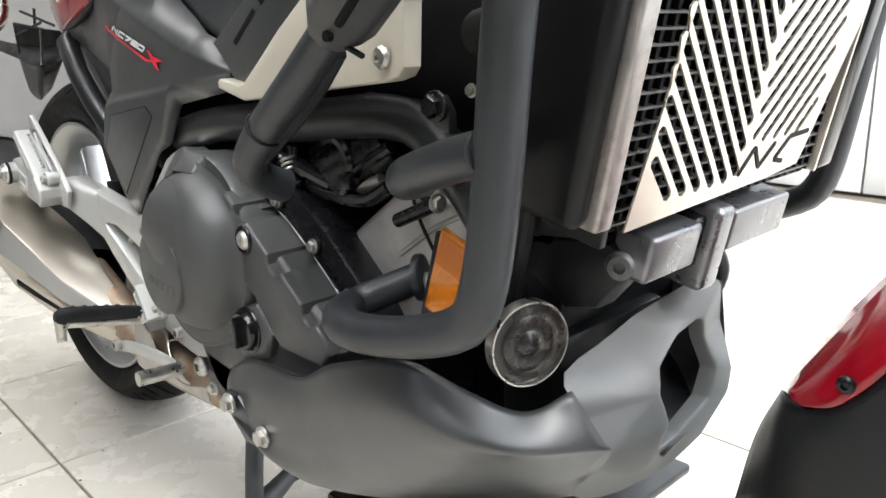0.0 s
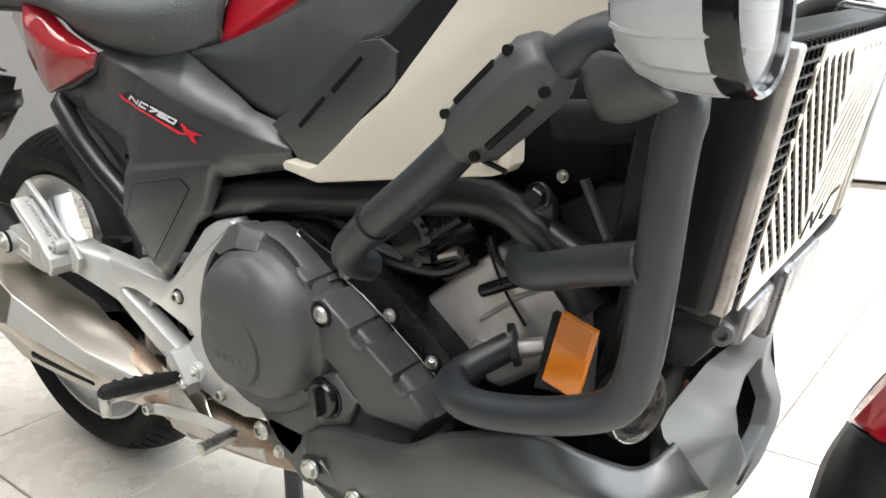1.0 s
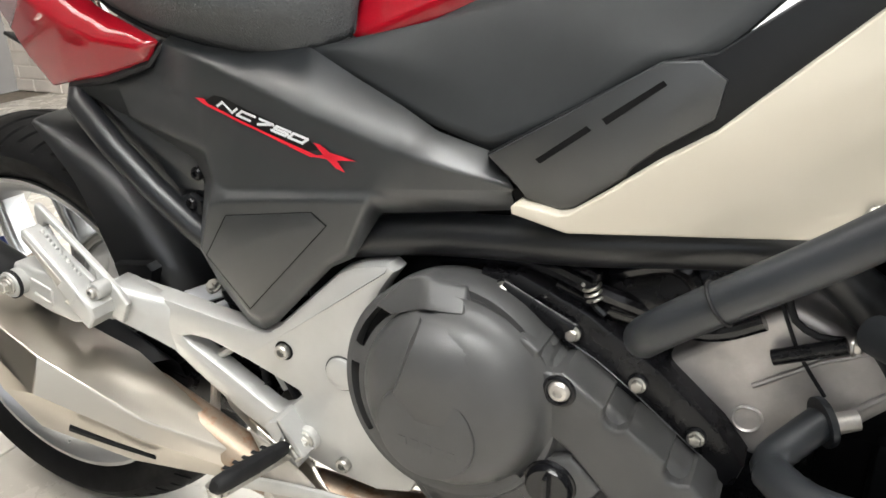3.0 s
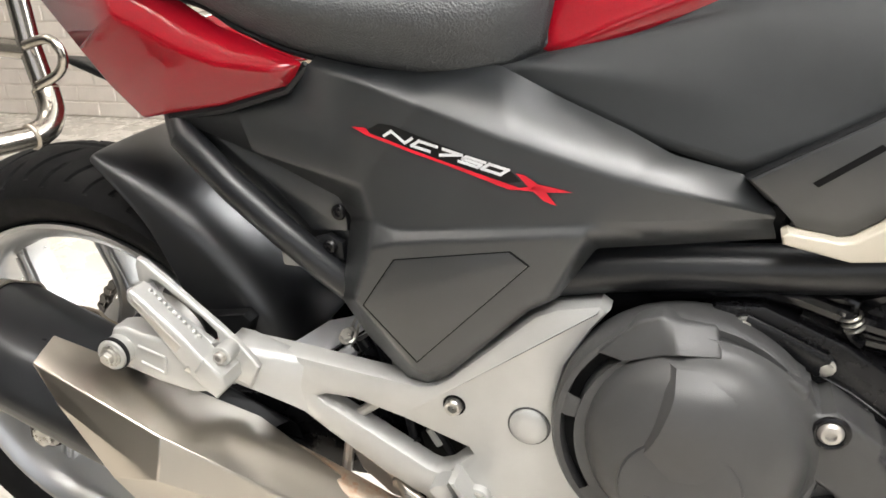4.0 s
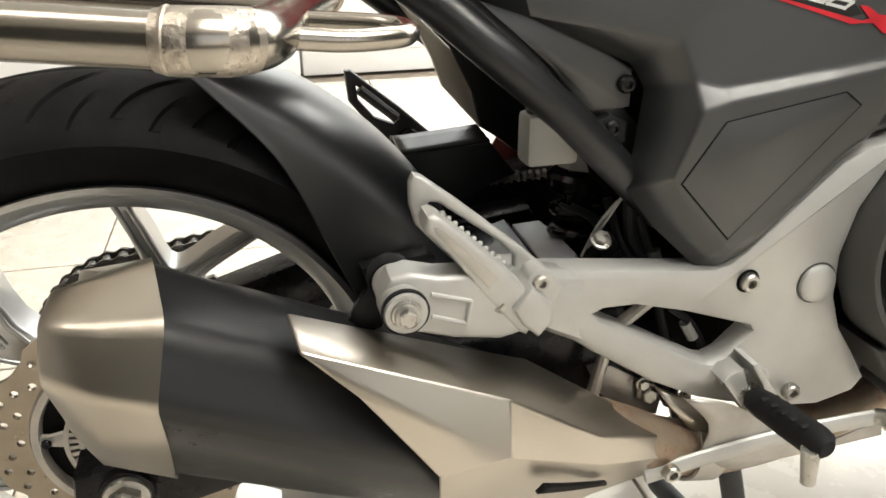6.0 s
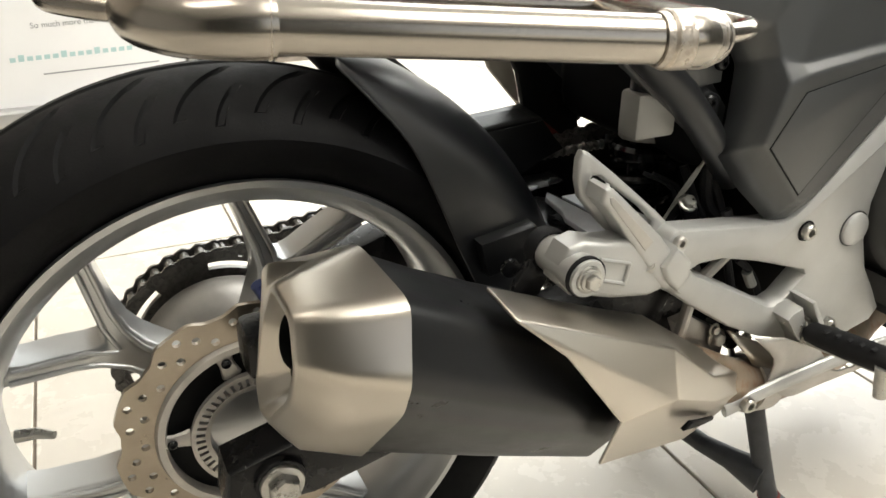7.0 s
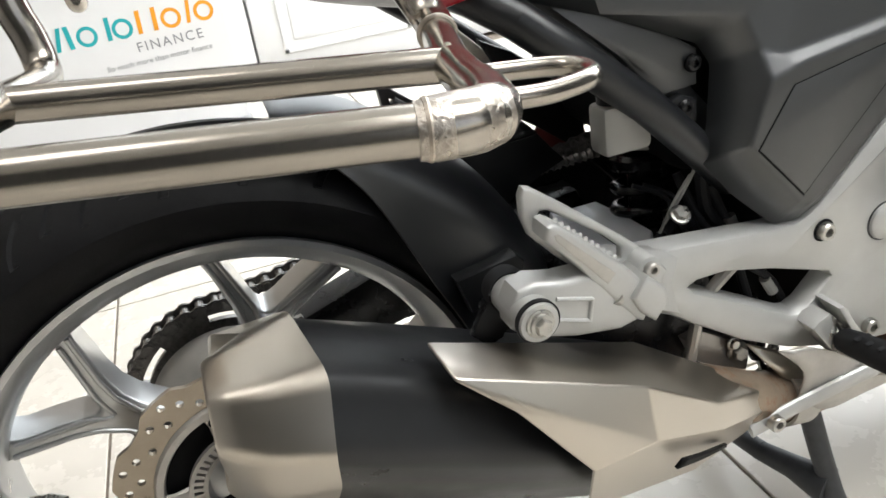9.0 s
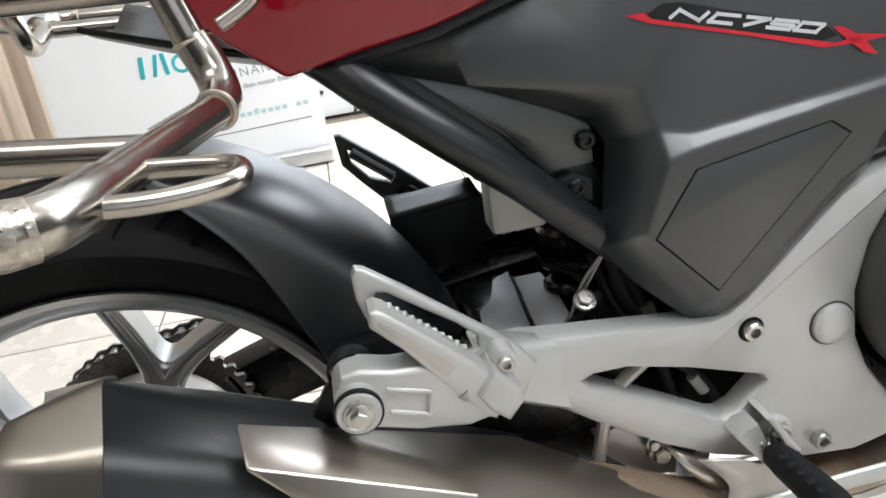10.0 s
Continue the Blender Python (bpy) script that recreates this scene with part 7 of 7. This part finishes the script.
part("inner_wall", box((1.06, -0.115, 0.32), (1.128, 0.04, 0.45), 0.01), BLACK_PLASTIC, nose, "dark inner wall behind the opening")
# Black, not the nose's grey: the shade inside the opening is its colour.
part("left_cheek", sheet([[(1.185, 0.03, 0.475), (1.14, 0.075, 0.465), (1.08, 0.12, 0.45)], [(1.192, 0.03, 0.4), (1.14, 0.08, 0.39), (1.08, 0.13, 0.38)], [(1.188, 0.005, 0.35), (1.14, 0.07, 0.33), (1.08, 0.12, 0.31)]]), BLACK_PLASTIC, nose, "far cheek of the nose, black for the shade inside", solid=0.003)
part("inner_floor", sheet([[(1.19, -0.06, 0.35), (1.19, 0.0, 0.36)], [(1.12, -0.07, 0.36), (1.12, 0.06, 0.385)], [(1.06, -0.07, 0.35), (1.06, 0.08, 0.38)]]), GREY_PLASTIC, nose, solid=0.003)
part("header_pipe", sweep(smooth_path([(1.12, -0.06, 0.33), (1.142, -0.052, 0.37), (1.142, -0.046, 0.4), (1.12, -0.04, 0.42)], 0.008), 0.013, 16), CARDBOARD, bike, "browned exhaust header pipe")

# front wheel and fender
front_wheel = group_part("front_wheel", bike)
FRONT = (1.545, 0.0, 0.302)
part("tyre", tyre_mesh(FRONT, 0.302, 0.222, 0.06), RUBBER, front_wheel, "black front tyre")
part("rim", lathe(E_RIM, FRONT, (0, 1, 0), 72, close=True), WHEEL_PAINT, front_wheel)
fender = group_part("front_fender", bike, label="red and black front mudguard")
red_rows = [[(1.271, -0.03, 0.422), (1.283, -0.025, 0.447), (1.301, -0.02, 0.478), (1.323, -0.02, 0.512), (1.346, -0.02, 0.544)], [(1.29, -0.07, 0.438), (1.311, -0.08, 0.458), (1.331, -0.085, 0.485), (1.347, -0.085, 0.508), (1.366, -0.085, 0.534)], [(1.305, -0.085, 0.441), (1.328, -0.098, 0.453), (1.344, -0.1, 0.47), (1.355, -0.1, 0.485), (1.373, -0.1, 0.512)]]
part("red_skin", sheet(red_rows, 4, 4), RED_PAINT, fender, solid=0.004)
part("red_skin_left", sheet(mirrored(red_rows), 4, 4), RED_PAINT, fender, solid=0.004, offset=1.0)
black_rows = [[(1.271, -0.03, 0.422), (1.289, -0.068, 0.436), (1.305, -0.083, 0.439), (1.327, -0.095, 0.452), (1.343, -0.097, 0.468), (1.372, -0.098, 0.511)], [(1.254, -0.03, 0.378), (1.283, -0.07, 0.402), (1.308, -0.09, 0.416), (1.332, -0.1, 0.429), (1.354, -0.1, 0.441), (1.378, -0.1, 0.465)], [(1.241, -0.03, 0.31), (1.278, -0.07, 0.341), (1.309, -0.09, 0.36), (1.338, -0.1, 0.375), (1.363, -0.1, 0.387), (1.386, -0.1, 0.402)]]
part("black_skin", sheet(black_rows, 4, 4), BLACK_PLASTIC, fender, solid=0.004)
part("black_skin_left", sheet(mirrored(black_rows), 4, 4), BLACK_PLASTIC, fender, solid=0.004, offset=1.0)
bolt(fender, (1.334, -0.101, 0.472), r=0.006, material=ENGINE_BLACK, kind="button")

# centre stand
stand = group_part("centre_stand", bike, label="scuffed black centre stand")
for s in (-1, 1):
    part("leg", sweep([(0.592, s * 0.09, 0.21), (0.6, s * 0.1, 0.166), (0.609, s * 0.112, 0.112), (0.621, s * 0.124, 0.054), (0.633, s * 0.133, 0.012)], 0.0125, 14), STAND_PAINT, stand)
    part("foot", box((0.612, s * 0.138 - 0.022, 0.0), (0.662, s * 0.138 + 0.022, 0.016), 0.004), STAND_PAINT, stand)
    part("worn_patch", torus((0.628, s * 0.129, 0.032), (0.2, s * 0.15, -1), 0.0118, 0.0028, 20, 6), RED_TAPE, stand)
    part("gusset", sweep([(0.617, s * 0.122, 0.06), (0.6, s * 0.08, 0.066), (0.582, s * 0.04, 0.07)], [0.024, 0.015, 0.012], 14), STAND_PAINT, stand)
part("cross_tube", sweep([(0.584, -0.045, 0.07), (0.578, 0.0, 0.07), (0.584, 0.045, 0.07)], 0.0125, 14), STAND_PAINT, stand)

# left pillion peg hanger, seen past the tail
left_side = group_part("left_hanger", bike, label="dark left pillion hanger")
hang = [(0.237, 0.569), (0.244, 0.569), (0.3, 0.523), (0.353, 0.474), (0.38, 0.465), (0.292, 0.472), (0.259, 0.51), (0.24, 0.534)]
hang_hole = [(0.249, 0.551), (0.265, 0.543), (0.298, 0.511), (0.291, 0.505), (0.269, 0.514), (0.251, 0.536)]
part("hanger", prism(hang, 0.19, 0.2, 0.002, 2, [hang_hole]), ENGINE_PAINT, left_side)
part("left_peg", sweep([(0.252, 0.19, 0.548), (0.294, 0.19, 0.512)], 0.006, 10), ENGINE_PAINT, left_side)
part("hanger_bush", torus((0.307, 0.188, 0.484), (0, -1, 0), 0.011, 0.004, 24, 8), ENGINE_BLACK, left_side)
part("belt_guard", sheet([[(0.274, 0.06, 0.51), (0.315, 0.06, 0.513), (0.367, 0.06, 0.517)], [(x, y + 0.05, z + 0.004) for x, y, z in ((0.274, 0.06, 0.51), (0.315, 0.06, 0.513), (0.367, 0.06, 0.517))]]), BLACK_PLASTIC, left_side, solid=0.003)
part("guard_side", prism([(0.274, 0.508), (0.367, 0.515), (0.383, 0.494), (0.396, 0.479), (0.368, 0.469), (0.316, 0.442), (0.271, 0.459)], 0.058, 0.064, 0.001), BLACK_PLASTIC, left_side)

# pannier racks
def pannier_rack(name, label, side):
    """side 1: the right-hand rack; -1: its mirror image on the left."""
    def at(*pts):
        return [Vector((x, y * side, z)) for x, y, z in pts]

    g = group_part(name, bike, label=label)
    part("outer_tube", sweep(at((-0.039, -0.399, 0.722), (0.106, -0.426, 0.711)), 0.0095, 24), STAINLESS, g)
    part("front_elbow", sweep(smooth_path(at((0.104, -0.4256, 0.7111), (0.117, -0.4265, 0.7103), (0.13, -0.419, 0.709), (0.137, -0.4, 0.7075), (0.1415, -0.376, 0.706)), 0.004), 0.0109, 24), STAINLESS, g)
    part("front_cross_tube", sweep(at((0.1405, -0.382, 0.7063), (0.152, -0.321, 0.704), (0.174, -0.24, 0.702)), 0.0096, 22), STAINLESS, g)
    part("front_bend", sweep(smooth_path(at((0.174, -0.24, 0.702), (0.177, -0.225, 0.706), (0.174, -0.212, 0.717), (0.166, -0.205, 0.736)), 0.004), 0.0112, 22), STAINLESS, g)
    part("front_riser", sweep(at((0.166, -0.205, 0.734), (0.155, -0.2, 0.77), (0.142, -0.19, 0.85), (0.135, -0.185, 0.92)), 0.0096, 20), STAINLESS, g)
    part("rear_elbow", sweep(smooth_path(at((-0.037, -0.3994, 0.722), (-0.05, -0.3975, 0.7226), (-0.065, -0.386, 0.7228), (-0.073, -0.362, 0.7225), (-0.07, -0.338, 0.722)), 0.004), 0.0112, 24), STAINLESS, g)
    part("rear_cross_tube", sweep(at((-0.0705, -0.344, 0.722), (-0.045, -0.276, 0.72), (-0.037, -0.2, 0.712)), 0.0095, 22), STAINLESS, g)
    part("rear_riser", sweep(smooth_path(at((-0.037, -0.2, 0.712), (-0.036, -0.18, 0.715), (-0.038, -0.171, 0.732), (-0.045, -0.166, 0.77), (-0.06, -0.16, 0.92)), 0.005), 0.0096, 20), STAINLESS, g)
    part("inner_tube", sweep(at((-0.045, -0.276, 0.72), (0.152, -0.321, 0.704)), 0.0086, 22), STAINLESS, g)
    part("upper_tube", sweep(at((0.157, -0.202, 0.768), (-0.045, -0.168, 0.775)), 0.0088, 20), STAINLESS, g)
    for c, d, r in (((0.104, -0.4256, 0.7111), (1, -0.18, -0.07), 0.0098), ((0.174, -0.24, 0.702), (0.2, 0.9, 0.1), 0.0102), ((0.166, -0.205, 0.735), (-0.25, 0.15, 0.95), 0.0102), ((-0.038, -0.3992, 0.722), (1, -0.18, -0.07), 0.0098), ((0.151, -0.3205, 0.704), (1, -0.22, -0.08), 0.0086), ((-0.044, -0.2765, 0.72), (1, -0.22, -0.08), 0.0086)):
        part("weld", torus(at(c)[0], at(d)[0], r, 0.0017, 28, 8), WELD_METAL, g)
    part("weld_scar", sweep(at((0.1, -0.4255, 0.7113), (0.106, -0.4266, 0.711), (0.122, -0.4245, 0.7097), (0.13, -0.42, 0.709)), [0.0101, 0.0113, 0.0116, 0.0111], 24), SCARRED, g, "ground-down weld on the bend")
    part("front_hook", sweep(smooth_path(at((0.138, -0.398, 0.7065), (0.165, -0.394, 0.703), (0.188, -0.385, 0.702), (0.194, -0.372, 0.702), (0.186, -0.358, 0.7025), (0.148, -0.348, 0.7045)), 0.004), 0.0046, 14), STAINLESS, g)
    part("rear_hook", sweep(smooth_path(at((-0.073, -0.356, 0.722), (-0.092, -0.343, 0.7235), (-0.102, -0.325, 0.724), (-0.1, -0.309, 0.724), (-0.086, -0.302, 0.723), (-0.058, -0.308, 0.721)), 0.004), 0.0046, 14), STAINLESS, g)
    return g


rack = pannier_rack("pannier_rack", "brushed stainless tube pannier rack", 1)
part("tie_loop", sweep(smooth_path([(0.175, -0.225, 0.776), (0.2, -0.225, 0.781), (0.211, -0.225, 0.769), (0.204, -0.225, 0.754), (0.185, -0.23, 0.744)], 0.005), 0.0042, 12), STAINLESS, rack)
pannier_rack("left_pannier_rack", "brushed stainless tube pannier rack", -1)
part("rear_caliper", box((-0.012, -0.125, 0.395), (0.05, -0.085, 0.44), 0.008, 2), ENGINE_BLACK, swing)
part("blue_fitting", sweep([(0.005, -0.11, 0.475), (0.015, -0.11, 0.454)], 0.006, 12), BLUE_ANODISED, swing)
part("hugger_screw_plate", disc(0.009, 0.004, (0.225, -0.12, 0.447), (0, -1, 0), 24, 0.001), ENGINE_BLACK, swing)


# ---- floor tiles and bricks ----
TURN = radians(-1.16)
TURNED = Matrix.Rotation(TURN, 4, "Z")
tile_bm = box((-TILE / 2 + 0.0025, -TILE / 2 + 0.0025, -0.01), (TILE / 2 - 0.0025, TILE / 2 - 0.0025, 0.0), 0.0012, 1)
tile_me = bpy.data.meshes.new("tile")
tile_bm.to_mesh(tile_me)
tile_bm.free()
tile_me.materials.append(TILE_MAT)
for i in range(-8, 8):
    for j in range(-9, 7):
        c = TURNED @ Vector((0.174 + TILE * (i + 0.5), 0.195 + TILE * (j + 0.5), 0))
        if X0 + 0.05 < c.x < X1 - 0.05 and Y0 + 0.05 < c.y < DOOR_Y - 0.05:
            ob = new("tile", tile_me)
            ob.parent = floor
            ob.matrix_basis = Matrix.Translation(c) @ TURNED

# painted bricks in stretcher bond
BL, BH = 0.225, 0.077
brick_bm = box((0.003, 0, 0.003), (BL - 0.005, 0.02, BH - 0.005), 0.003, 1)
brick_me = bpy.data.meshes.new("brick")
brick_bm.to_mesh(brick_me)
brick_bm.free()
brick_me.materials.append(BRICK_PAINT)
rng = random.Random(4)
wall_north = bpy.data.objects["wall_north"]
for row in range(26):
    for col in range(11):
        x = JAMB_X - 0.07 - BL * (col + 1) - (BL / 2 if row % 2 else 0)
        ob = new("brick", brick_me)
        ob.parent = wall_north
        ob.matrix_basis = Matrix.Translation((x, BRICK_Y + 0.005 + rng.uniform(-0.0025, 0.0025), BH * row)) @ Matrix.Rotation(rng.uniform(-0.006, 0.006), 4, "Y")

# flakes of dried dirt under the bike
flakes = []
for k in range(15):
    x, y = rng.gauss(0.08, 0.16), rng.gauss(-0.25, 0.16)
    r = rng.uniform(0.001, 0.0032)
    flakes.append(box((x - r, y - r * 0.7, 0.0), (x + r, y + r * 0.7, 0.0012), 0.0005, 1))
dirt = part("floor_dirt", join(*flakes), DIRT, None)
tagged(dirt, "small dark flakes of dried dirt on the tiles", "dirt", kind="stuff")
